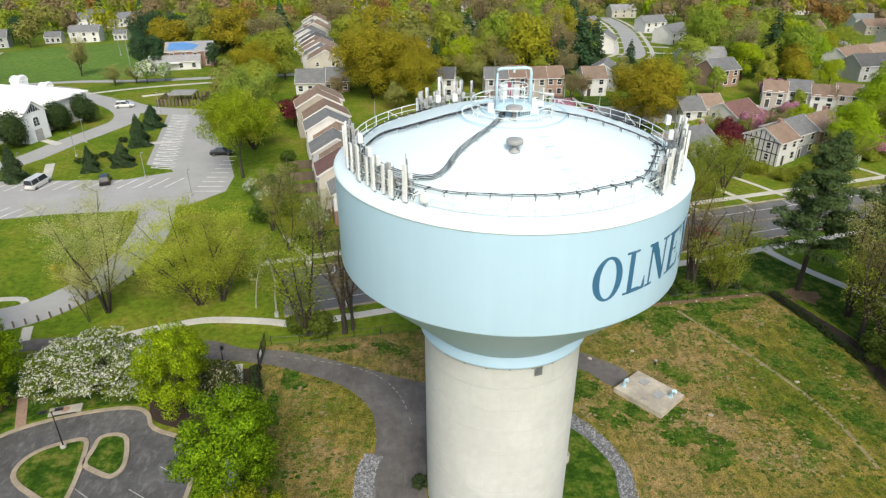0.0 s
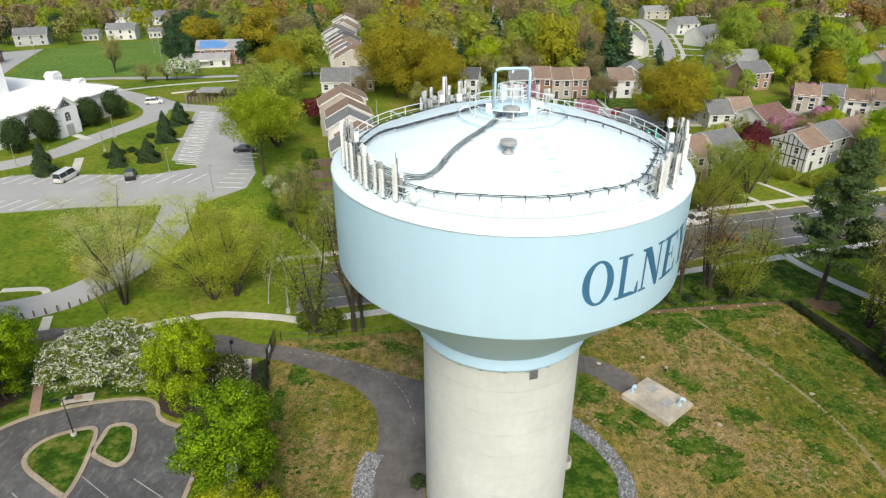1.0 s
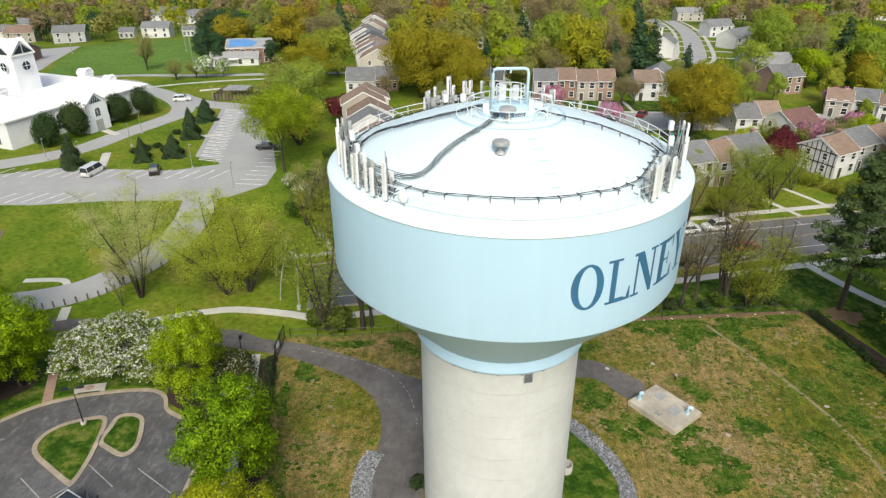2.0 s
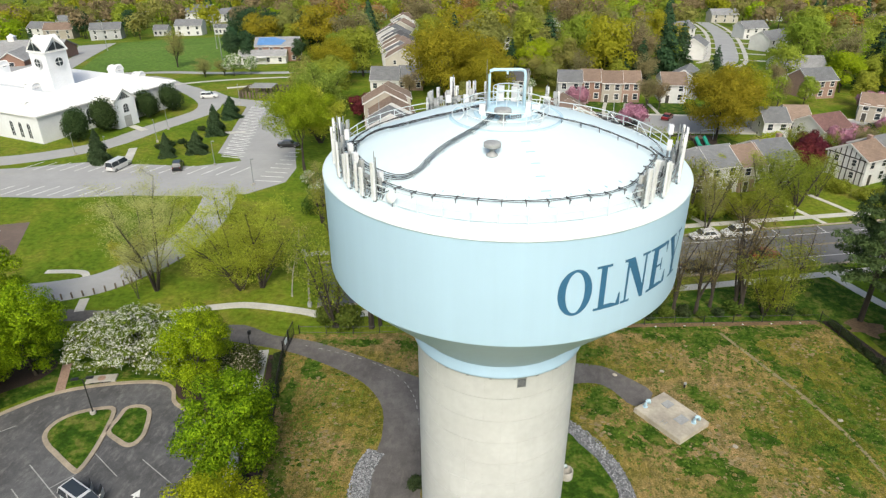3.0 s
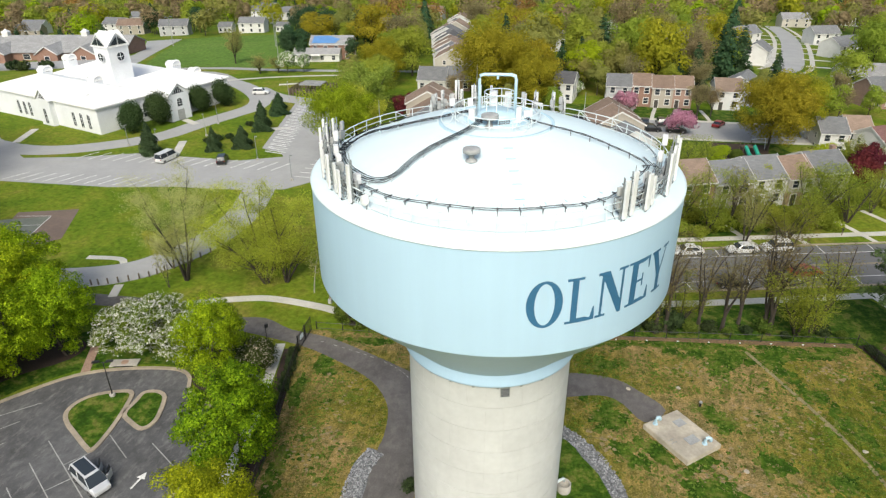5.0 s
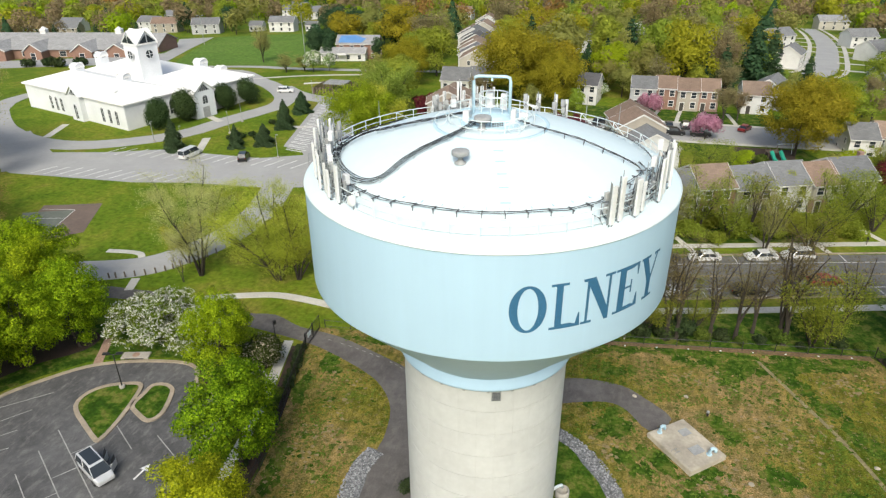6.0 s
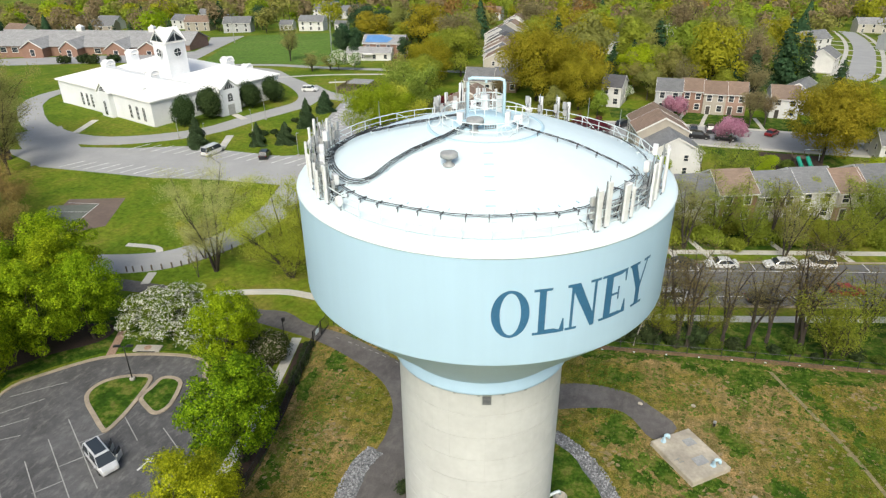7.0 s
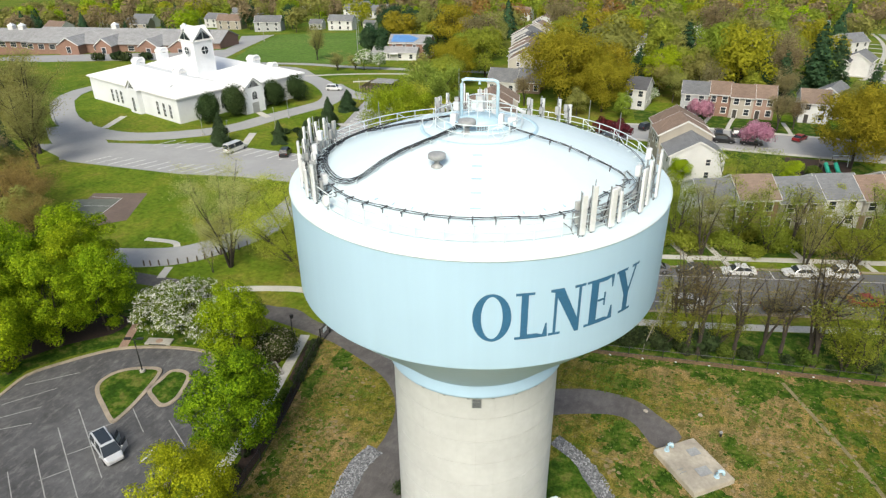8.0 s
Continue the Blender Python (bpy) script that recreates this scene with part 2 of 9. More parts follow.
M_WALK = surface("pale_pavement", (0.58, 0.56, 0.51), 0.9, 4, 0.12, 0.35, 0.2, per_object=0.12, world_space=True)
M_KERB = surface("kerb_concrete", (0.37, 0.31, 0.235), 0.9, 5, 0.15, 0.7, 0.3, world_space=True)
M_SLAB = surface("vault_concrete", (0.50, 0.45, 0.365), 0.9, 3, 0.12, 0.45, 0.35, world_space=True)
M_BRICKPAVE = surface("brick_paving", (0.33, 0.22, 0.165), 0.9, 7, 0.3, 0.6, 0.2, world_space=True)
M_WHITE_LINE = surface("road_marking", (0.76, 0.76, 0.74), 0.8, 5, 0.12, 0.8, 0.35, world_space=True)
M_LOT_LINE = surface("faded_marking", (0.36, 0.36, 0.35), 0.85, 5, 0.25, 0.8, 0.35, world_space=True)
M_YELLOW_LINE = surface("yellow_marking", (0.42, 0.33, 0.16), 0.8, 5, 0.2, 0.8, 0.3, world_space=True)


def asphalt_material(name, colour, seal=0.0, streak=(0.15, 0.15, 0.15), patchy=1.0):
    """Worn asphalt with patches, and faint pale cracks and streaks."""
    m, nt, b = nodes_of(name)
    geo = nt.nodes.new("ShaderNodeNewGeometry")
    vec = geo.outputs["Position"]
    big = noise_tex(nt, vec, 0.18, 4, 0.6)
    mid = noise_tex(nt, vec, 1.1, 5, 0.65)
    fine = noise_tex(nt, vec, 14, 3, 0.6)
    col = ramp(nt, big, [(0.3, tuple(c * (1 - 0.28 * patchy) for c in colour)), (0.5, colour), (0.68, tuple(c * (1 + 0.35 * patchy) for c in colour))])
    col = mix(nt, 1.0, col, ramp(nt, mid, [(0.3, (1 - 0.2 * patchy,) * 3), (0.7, (1 + 0.15 * patchy,) * 3)]), "MULTIPLY")
    col = mix(nt, 1.0, col, ramp(nt, fine, [(0.3, (1 - 0.15 * patchy,) * 3), (0.7, (1 + 0.15 * patchy,) * 3)]), "MULTIPLY")
    if seal:
        st = noise_tex(nt, vec, 1.3, 8, 0.74, (1.0, 0.42, 1.0))
        f = ramp(nt, st, [(0.5, (0, 0, 0)), (0.66, (seal,) * 3)])
        col = mix(nt, f, col, streak)
    nt.links.new(col, b.inputs["Base Color"])
    b.inputs["Roughness"].default_value = 0.9
    b.inputs["Specular IOR Level"].default_value = 0.25
    bump(nt, b, fine, 0.4, 0.01)
    return m


M_LOT = asphalt_material("sealed_asphalt", (0.088, 0.088, 0.09), 0.5, (0.22, 0.215, 0.21))
M_ROAD = asphalt_material("grey_road", (0.138, 0.137, 0.138), 0.15, (0.22, 0.22, 0.22), 0.4)
M_PALE_ROAD = asphalt_material("pale_old_asphalt", (0.335, 0.335, 0.33), 0.1, (0.38, 0.38, 0.37), 0.2)
M_DRIVE = asphalt_material("dark_drive", (0.112, 0.104, 0.10), 0.5, (0.18, 0.165, 0.15))
M_COURT_KEY = surface("faded_green_court", (0.15, 0.165, 0.135), 0.9, 2, 0.15, 0.3, 0.25, world_space=True)
M_COURT = surface("court_surface", (0.17, 0.125, 0.10), 0.9, 2, 0.12, 0.2, 0.25, world_space=True)


def tank_paint(name, colour, streaks=0.1):
    """Coating on steel: faint vertical streaks, broad fading, a weak sheen."""
    m, nt, b = nodes_of(name)
    tc = nt.nodes.new("ShaderNodeTexCoord")
    vec = tc.outputs["Object"]
    s = noise_tex(nt, vec, 1.3, 5, 0.65, (1, 1, 0.05))
    g = noise_tex(nt, vec, 0.12, 3, 0.5)
    f = noise_tex(nt, vec, 9, 4, 0.6)
    col = ramp(nt, s, [(0.3, tuple(c * (1 - streaks) for c in colour)), (0.55, colour), (0.8, tuple(min(1, c * 1.03) for c in colour))])
    col = mix(nt, 1.0, col, ramp(nt, g, [(0.3, (0.93,) * 3), (0.7, (1,) * 3)]), "MULTIPLY")
    nt.links.new(col, b.inputs["Base Color"])
    r = nt.nodes.new("ShaderNodeMapRange")
    r.inputs["To Min"].default_value, r.inputs["To Max"].default_value = 0.38, 0.6
    nt.links.new(f, r.inputs[0])
    nt.links.new(r.outputs[0], b.inputs["Roughness"])
    bump(nt, b, g, 0.25, 0.03)
    return m


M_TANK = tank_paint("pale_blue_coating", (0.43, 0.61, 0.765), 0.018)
# the wall's coating again, paler: the roof's stronger skylight is put into the colour
M_ROOF = tank_paint("pale_blue_coating_lit", (0.67, 0.79, 0.83), 0.03)
M_LETTER = surface("navy_letter_paint", (0.035, 0.135, 0.26), 0.5, 6, 0.1, 0.5, 0.1)
M_PED = surface("pale_cast_concrete", (0.54, 0.555, 0.545), 0.9, 1.6, 0.05, 0.25, 0.08, per_object=0.025, world_space=True)
M_JOINT = surface("joint_concrete", (0.39, 0.40, 0.38), 0.95, 3, 0.15, 0.6, 0.2)
M_STEELBLUE = surface("blue_painted_steel", (0.48, 0.66, 0.76), 0.5, 5, 0.06, 1.0, 0.1)
M_RAIL = surface("pale_rail_paint", (0.68, 0.76, 0.78), 0.5, 6, 0.06, 1.0, 0.12)
M_PANEL = surface("antenna_plastic", (0.79, 0.80, 0.80), 0.55, 4, 0.05, 1.2, 0.12, per_object=0.12)
M_GREYBOX = surface("radio_unit_grey", (0.42, 0.43, 0.42), 0.55, 5, 0.08, 1.5, 0.15, per_object=0.2)
M_GALV = surface("galvanised_steel", (0.36, 0.38, 0.38), 0.45, 8, 0.2, 1.5, 0.15, metal=0.5)
M_CABLE = surface("black_cable_jacket", (0.018, 0.02, 0.022), 0.55, 10, 0.3, 1.0, 0.2)
M_VENT = surface("vent_grey", (0.36, 0.37, 0.37), 0.6, 7, 0.12, 1.2, 0.25)
M_MESH = surface("dark_screen", (0.12, 0.13, 0.14), 0.7, 20, 0.4, 3, 0.2)
M_DARK = plain("dark_recess", (0.012, 0.013, 0.015), 0.5)
M_BLACK = surface("black_iron", (0.015, 0.015, 0.016), 0.45, 8, 0.3, 1.0, 0.1)
M_BARK = surface("grey_brown_bark", (0.056, 0.045, 0.034), 0.95, 5, 0.35, 0.8, 0.25, stretch=(1, 1, 0.25), per_object=0.3)
M_PALEBARK = surface("pale_bark", (0.36, 0.33, 0.28), 0.95, 5, 0.35, 0.8, 0.25, stretch=(1, 1, 0.25), per_object=0.2)
M_WOOD = surface("weathered_timber", (0.16, 0.12, 0.09), 0.9, 6, 0.3, 0.8, 0.25, per_object=0.25)

LEAF = {
    "fresh": foliage("fresh_maple_leaves", (0.046, 0.11, 0.003), (0.285, 0.42, 0.012), through_light=0.28, hue=0.008),
    "freshlime": foliage("light_maple_leaves", (0.11, 0.195, 0.005), (0.46, 0.585, 0.018), through_light=0.36, hue=0.012),
    "lime": foliage("lime_young_leaves", (0.15, 0.205, 0.006), (0.46, 0.52, 0.02), through_light=0.3, hue=0.012),
    "spring": foliage("spring_green_leaves", (0.17, 0.24, 0.03), (0.35, 0.42, 0.08), hue=0.018),
    "yellow": foliage("golden_catkins", (0.245, 0.24, 0.025), (0.44, 0.405, 0.055), hue=0.01),
    "olive": foliage("olive_buds", (0.21, 0.22, 0.055), (0.36, 0.35, 0.11), hue=0.012),
    "moss": foliage("mossy_young_leaves", (0.15, 0.185, 0.016), (0.33, 0.37, 0.05), through_light=0.32, hue=0.012),
    "tan": foliage("tan_olive_buds", (0.22, 0.22, 0.065), (0.37, 0.36, 0.125), hue=0.01),
    "parkmoss": foliage("yellow_green_young_leaves", (0.29, 0.335, 0.03), (0.50, 0.56, 0.07), through_light=0.32, hue=0.012),
    "parktan": foliage("pale_olive_buds", (0.36, 0.36, 0.13), (0.56, 0.55, 0.22), hue=0.01),
    "pine": foliage("pine_needles", (0.04, 0.07, 0.022), (0.10, 0.145, 0.05), through_light=0.15, hue=0.01),
    "brown": foliage("brown_buds", (0.22, 0.205, 0.08), (0.34, 0.31, 0.13), hue=0.012),
    "twig": foliage("brown_twig_buds", (0.13, 0.105, 0.04), (0.24, 0.20, 0.075), hue=0.012),
    "orange": foliage("rusty_buds", (0.27, 0.17, 0.06), (0.38, 0.25, 0.10), hue=0.01),
    "red": foliage("dark_red_leaves", (0.075, 0.013, 0.018), (0.16, 0.034, 0.042), through_light=0.2, hue=0.01),
    "pink": foliage("pink_blossom", (0.46, 0.19, 0.29), (0.68, 0.37, 0.47), hue=0.012, dull=0.15),
    "white": foliage("white_blossom", (0.13, 0.21, 0.04), (0.78, 0.79, 0.70), hue=0.01, dull=0.12, split=0.5),
    "limepark": foliage("lime_green_leaves", (0.17, 0.25, 0.01), (0.42, 0.52, 0.03), through_light=0.42, hue=0.01),
    "appleleaf": foliage("apple_leaves", (0.06, 0.10, 0.01), (0.21, 0.28, 0.035), hue=0.01, dull=0.15),
    "petal": foliage("white_petals", (0.62, 0.64, 0.54), (0.80, 0.80, 0.74), through_light=0.2, hue=0.0, dull=0.05),
    "rustbud": foliage("rusty_brown_buds", (0.20, 0.15, 0.045), (0.36, 0.27, 0.085), hue=0.01),
    "forsythia": foliage("yellow_flowers", (0.5, 0.42, 0.03), (0.7, 0.6, 0.05), hue=0.005),
    "dark": foliage("evergreen_needles", (0.024, 0.05, 0.02), (0.065, 0.105, 0.045), through_light=0.12, hue=0.015),
    "holly": foliage("dark_evergreen_leaves", (0.022, 0.045, 0.014), (0.065, 0.10, 0.032), through_light=0.12, hue=0.015),
    "hedge": foliage("hedge_leaves", (0.02, 0.035, 0.014), (0.06, 0.085, 0.03), through_light=0.15, hue=0.015),
    "shrub": foliage("shrub_leaves", (0.05, 0.09, 0.012), (0.13, 0.175, 0.03), through_light=0.25, hue=0.015),
    "spirea": foliage("white_flowering_shrub_leaves", (0.045, 0.062, 0.016), (0.50, 0.45, 0.34), hue=0.01, split=0.78),
}

# calmer tones for the crowns farther off
for key_, low_, high_ in (("spring", (0.24, 0.30, 0.035), (0.35, 0.41, 0.055)), ("lime", (0.265, 0.37, 0.012), (0.375, 0.48, 0.024)), ("yellow", (0.275, 0.262, 0.018), (0.43, 0.40, 0.034)),
                          ("olive", (0.25, 0.25, 0.065), (0.345, 0.34, 0.095)), ("brown", (0.245, 0.205, 0.10), (0.345, 0.295, 0.15)), ("orange", (0.27, 0.155, 0.045), (0.37, 0.225, 0.07)), ("dark", (0.026, 0.06, 0.026), (0.05, 0.095, 0.04))):
    LEAF["far_" + key_] = foliage("far_" + key_ + "_foliage", low_, high_, through_light=0.12 if key_ == "dark" else 0.42, hue=0.02, dull=0.2)

M_WORN = surface("worn_soil", (0.235, 0.20, 0.105), 0.95, 5, 0.4, 0.6, 0.3, world_space=True)

# ---- the land and all that lies flat on it ----
TX, TY = 4.65, 43.15             # axis of the tower


def land():
    bm = bmesh.new()
    radii = [0, 60, 120, 190] + list(range(200, 420, 10)) + [440, 470, 520, 600, 750, 1000, 1500, 2500, 4000]
    sides = 120
    grid = []
    for r in radii:
        row = []
        for k in range(sides):
            x, y = 8 + r * math.cos(TAU * k / sides), 2 + r * math.sin(TAU * k / sides)
            row.append(bm.verts.new((x, y, lie(x, y))))
            if r == 0:
                break
        grid.append(row)
    for k in range(sides):
        bm.faces.new((grid[0][0], grid[1][k], grid[1][(k + 1) % sides]))
    for a, b in zip(grid[1:], grid[2:]):
        for k in range(sides):
            bm.faces.new((a[k], b[k], b[(k + 1) % sides], a[(k + 1) % sides]))
    return tagged(link(bm, "ground", M_GRASS, None, True), "gently falling spring lawn with tan patches", "ground", kind="structure")


land()


def flat(name, outline, z, material, label, category, thick=0.0, follow=True, steps=0):
    bm = bmesh.new()
    sheet(bm, smooth_line(outline, steps, True) if steps else outline, z, thick, False)
    if follow:
        for _ in range(3):
            long = [e for e in bm.edges if e.calc_length() > 16 and math.hypot(e.verts[0].co.x - 8, e.verts[0].co.y - 2) > 170]
            if not long:
                break
            bmesh.ops.subdivide_edges(bm, edges=long, cuts=1)
            bmesh.ops.triangulate(bm, faces=bm.faces[:])
        for v in bm.verts:
            v.co.z += lie(v.co.x, v.co.y)
    return tagged(link(bm, name, material), label, category, kind="structure")


def ribbon(name, line, width, z, material, label, category, thick=0.0, steps=5):
    bm = bmesh.new()
    strip(bm, smooth_line(line, steps), width, z, thick)
    return tagged(link(bm, name, material), label, category, kind="structure")


# fenced site round the tower
SITE = [(-21.2, 64.6), (-14, 65.5), (-7.7, 66.8), (-2.3, 67.9), (10.2, 70.4), (25.2, 73.1), (43.2, 76.2), (47.9, 64), (47.7, 55), (48, 30), (44, 5), (-10, 5), (-13.5, 24), (-15.4, 33), (-16.3, 42), (-17.2, 46), (-20.9, 60)]
flat("meadow_ground", SITE, 0.015, M_MEADOW, "thin tan and green meadow grass inside the fence", "meadow", follow=False)
ribbon("worn_track", [(30.4, 72.0), (33.9, 65.8), (37.4, 59.2), (40.0, 51.8), (40.6, 45)], 0.42, 0.026, M_WORN, "narrow worn gravel track in the meadow", "track")


M_THATCH = surface("dry_thatch", (0.27, 0.205, 0.105), 0.95, 6, 0.45, 1.2, 0.35, relief=0.02, world_space=True)


def turf_patch(x, y, long, wide, turn, seed, count=46, low=0.16, high=0.78, bare=False):
    """A drift of ragged clumps of thicker grass, densest in its middle."""
    rng = random.Random(seed)
    c, n = math.cos(radians(turn)), math.sin(radians(turn))
    bm = bmesh.new()
    for k in range(count):
        u, v = rng.gauss(0, 0.5) * long, rng.gauss(0, 0.5) * wide
        px_, py_ = x + u * c - v * n, y + u * n + v * c
        r0, slim = rng.uniform(low, high), rng.uniform(0.5, 1.0)
        if math.hypot(px_ - TX, py_ - TY) < 13.4:
            continue
        rim = []
        for i in range(13):
            a, q = TAU * i / 13, r0 * rng.uniform(0.55, 1.2)
            e, f = math.cos(a) * q, math.sin(a) * q * slim
            rim.append((px_ + e * c - f * n, py_ + e * n + f * c))
        sheet(bm, rim, 0.02 + 0.00011 * k + 0.00004 * (seed % 3))
    if bare:
        return tagged(link(bm, "bare_patch", M_THATCH), "scattered patches of dry straw and bare soil", "soil", kind="structure")
    return tagged(link(bm, "grass_patch", M_LUSH), "ragged clumps of lush green meadow grass", "grass", kind="structure")


# thicker grass along the old track, inside the fence and round the slab
for i, (x, y, l_, w_, tn) in enumerate(((24.7, 70.2, 3.4, 1.0, 10), (29.5, 70.6, 3.4, 1.2, 8), (33.0, 71.4, 3.2, 1.3, 15), (37.6, 73.0, 3.0, 1.0, 12), (43.8, 63.4, 1.9, 1.7, 70), (45.6, 68.4, 2.6, 1.4, -60), (23.4, 52.3, 1.7, 0.8, 40), (26.2, 59.0, 1.7, 0.9, -40), (19.6, 53.0, 1.6, 0.9, -45), (25.5, 49.0, 1.5, 1.3, 0), (30.2, 54.0, 1.5, 1.3, 60), (26.4, 46.6, 1.6, 1.2, 30), (36.0, 52.4, 1.5, 0.9, -60), (36.5, 48.6, 1.6, 1.2, -70), (14.6, 58.0, 1.8, 0.8, 60), (-15.0, 42.0, 2.8, 0.8, -80), (-14.2, 34.0, 3.0, 0.9, -80), (33.5, 69.5, 2.6, 1.0, -58), (36.3, 65.0, 2.8, 1.2, -58), (38.8, 60.6, 2.6, 1.3, -60), (41.0, 56.2, 2.8, 1.2, -65), (43.0, 51.0, 2.9, 1.2, -72), (44.0, 45.0, 3.4, 1.2, -85), (44.0, 38.0, 3.6, 1.3, -90),
                                        (10, 69.2, 2.6, 0.7, 11), (15.5, 70.2, 3.0, 0.9, 11), (21.5, 71.2, 3.2, 0.8, 10), (27.5, 72.4, 3.0, 1.0, 10), (34, 73.4, 3.0, 0.8, 9), (40, 74.4, 2.4, 0.7, 8),
                                        (14.5, 66.0, 1.8, 1.0, 20), (27.5, 68.6, 2.4, 1.1, 30), (45.2, 66.5, 2.6, 1.2, -65), (46.3, 60.0, 2.8, 1.0, -80), (15.5, 56.5, 1.6, 0.9, 50), (17.2, 52.0, 1.8, 0.8, -45), (23.8, 49.4, 1.8, 0.9, 40), (-18.0, 53, 2.6, 0.8, -75), (-17, 58.5, 1.8, 0.9, -60), (-6.5, 63.8, 2.2, 0.8, -25), (-13, 64, 2.6, 0.6, 8), (11.8, 60.5, 1.7, 0.8, -40))):
    turf_patch(x, y, l_, w_, tn, i)
for i, (x, y, l_, w_, c_) in enumerate(((-13.0, 48.0, 4.0, 10.0, 85), (-11.5, 33.0, 3.0, 8.0, 60), (30.0, 54.0, 11.0, 11.0, 110), (24.0, 66.0, 11.0, 5.0, 60), (36.0, 42.0, 9.0, 9.0, 70))):
    turf_patch(x, y, l_, w_, 0, 60 + i, c_, 0.1, 0.34)
for i, (x, y, l_, w_, c_) in enumerate(((39.6, 69.8, 4.0, 2.6, 60), (31.5, 60.0, 6.0, 5.0, 90), (26.0, 51.0, 4.0, 3.0, 60), (33.0, 47.5, 5.0, 4.0, 80), (14.6, 52.6, 1.6, 3.0, 36), (-12.8, 47.0, 2.6, 8.0, 90), (43.6, 57.0, 1.6, 5.0, 36), (24.0, 66.5, 5.0, 1.8, 40))):
    turf_patch(x, y, l_, w_, 0, 80 + i, c_, 0.08, 0.3, True)
ribbon("bare_strip", [(44.4, 76.6), (46.8, 70.5), (49.0, 64.6), (49.0, 55), (49.2, 40)], 1.8, 0.02, M_MULCH, "brown bare strip under the hedge", "soil")
M_DIRT = surface("bare_soil", (0.18, 0.115, 0.06), 0.95, 4, 0.4, 0.7, 0.35, world_space=True)
ribbon("bare_strip", [(-1.5, 68.3), (6, 69.8), (12, 70.7), (18, 71.8), (25.2, 73.0), (33, 74.3), (40, 75.5), (43, 76.0)], 0.75, 0.062, M_DIRT, "bare brown soil strip along the meadow fence", "soil", 0.03, 6)
flat("bare_patch", [(48.4 + math.cos(TAU * i / 15) * (2.1 + 0.7 * math.sin(i * 2.3)), 75.6 + math.sin(TAU * i / 15) * (1.8 + 0.6 * math.sin(i * 1.7))) for i in range(15)], 0.024, M_DIRT, "bare brown soil under the tall pine", "soil", follow=False, steps=3)
DRIVE = [(-58, 62.6), (-48.6, 63.6), (-42, 63.7), (-33, 62.6), (-25, 61.7), (-19.4, 60.7), (-12.9, 58.1), (-9.6, 55.9), (-7.4, 52.8), (-6.6, 49), (-6.6, 46.9), (-6.1, 41.7), (-5.0, 36), (-2, 30.5), (3, 28.5), (6, 32), (1.5, 36.5), (-1.2, 41), (-1.6, 44.5), (-0.5, 48.5), (3.0, 52.5), (7.5, 57.3), (12.2, 59.6), (14.8, 60.1), (16.5, 59.2), (18.6, 56.9), (20.8, 59.3), (18.1, 61.8), (15.6, 63.3), (11.5, 63.4), (7.7, 62.1), (2.5, 59.6), (-2, 57.8), (-4, 58.2), (-7.1, 59.4), (-11.6, 61.2), (-18.2, 63.4), (-23.7, 64.0), (-28, 65.6), (-32.5, 65.0), (-42, 66.3), (-48.6, 66.1), (-58, 65.2)]
flat("drive", DRIVE, 0.035, M_DRIVE, "dark asphalt service drive curving to the tower", "drive", follow=False, steps=3)
flat("grass_verge", [(TX + r * math.cos(radians(a)), TY + r * math.sin(radians(a))) for r, seq in ((11.4, range(60, -101, -10)), (6.0, range(-100, 61, 10))) for a in seq], 0.025, M_LUSH, "lush green grass beside the tower's foot", "grass", follow=False)


def gravel_band(name, a0, a1, r0, r1):
    n = 26
    ang = [radians(a0 + (a1 - a0) * i / n) for i in range(n + 1)]
    wob = [0.18 * math.sin(7 * a) + 0.1 * math.sin(17 * a) for a in ang]
    out = [(TX + (r1 + w) * math.cos(a), TY + (r1 + w) * math.sin(a)) for a, w in zip(ang, wob)]
    inn = [(TX + (r0 + w) * math.cos(a), TY + (r0 + w) * math.sin(a)) for a, w in zip(ang[::-1], wob)]
    g = flat(name, out + inn, 0.045, M_GRAVEL, "curved drain strip of grey crushed stone", "gravel strip", follow=False)
    rng = random.Random(a0)
    bm = bmesh.new()
    for _ in range(2600):
        a, r = radians(rng.uniform(a0, a1)), rng.uniform(r0, r1) + 0.1
        s = rng.uniform(0.05, 0.14)
        m = Matrix.Translation((TX + r * math.cos(a), TY + r * math.sin(a), 0.05 + s * 0.3)) @ Euler((rng.random() * 6, rng.random() * 6, rng.random() * 6)).to_matrix().to_4x4() @ Matrix.Diagonal((s, s * rng.uniform(0.6, 1), s * 0.7, 1))
        v = [bm.verts.new(m @ Vector(c)) for c in ((1, 0, 0), (-1, 0, 0), (0, 1, 0), (0, -1, 0), (0, 0, 1), (0, 0, -1))]
        for i, j, k in ((0, 2, 4), (2, 1, 4), (1, 3, 4), (3, 0, 4), (2, 0, 5), (1, 2, 5), (3, 1, 5), (0, 3, 5)):
            bm.faces.new((v[i], v[j], v[k]))
    tagged(link(bm, "crushed_stone", M_STONE), "loose grey crushed stone in the drain strip", "gravel", kind="stuff")
    return g


gravel_band("gravel_strip", -95, 68, 11.2, 12.7)
gravel_band("gravel_strip", 162, 226, 10.9, 12.7)

# near parking lot
LOT = [(-48.9, 30), (-48.3, 38), (-48.7, 42.6), (-46.6, 46.2), (-43.4, 49.9), (-39.5, 52.0), (-35.0, 53.3), (-32.3, 53.5), (-30.6, 52.6), (-29.6, 50.9), (-28.2, 50.0), (-26.2, 49.2), (-24.2, 47.4), (-23.2, 44.5), (-22.8, 40), (-22, 30), (-21, 10), (-47, 8)]
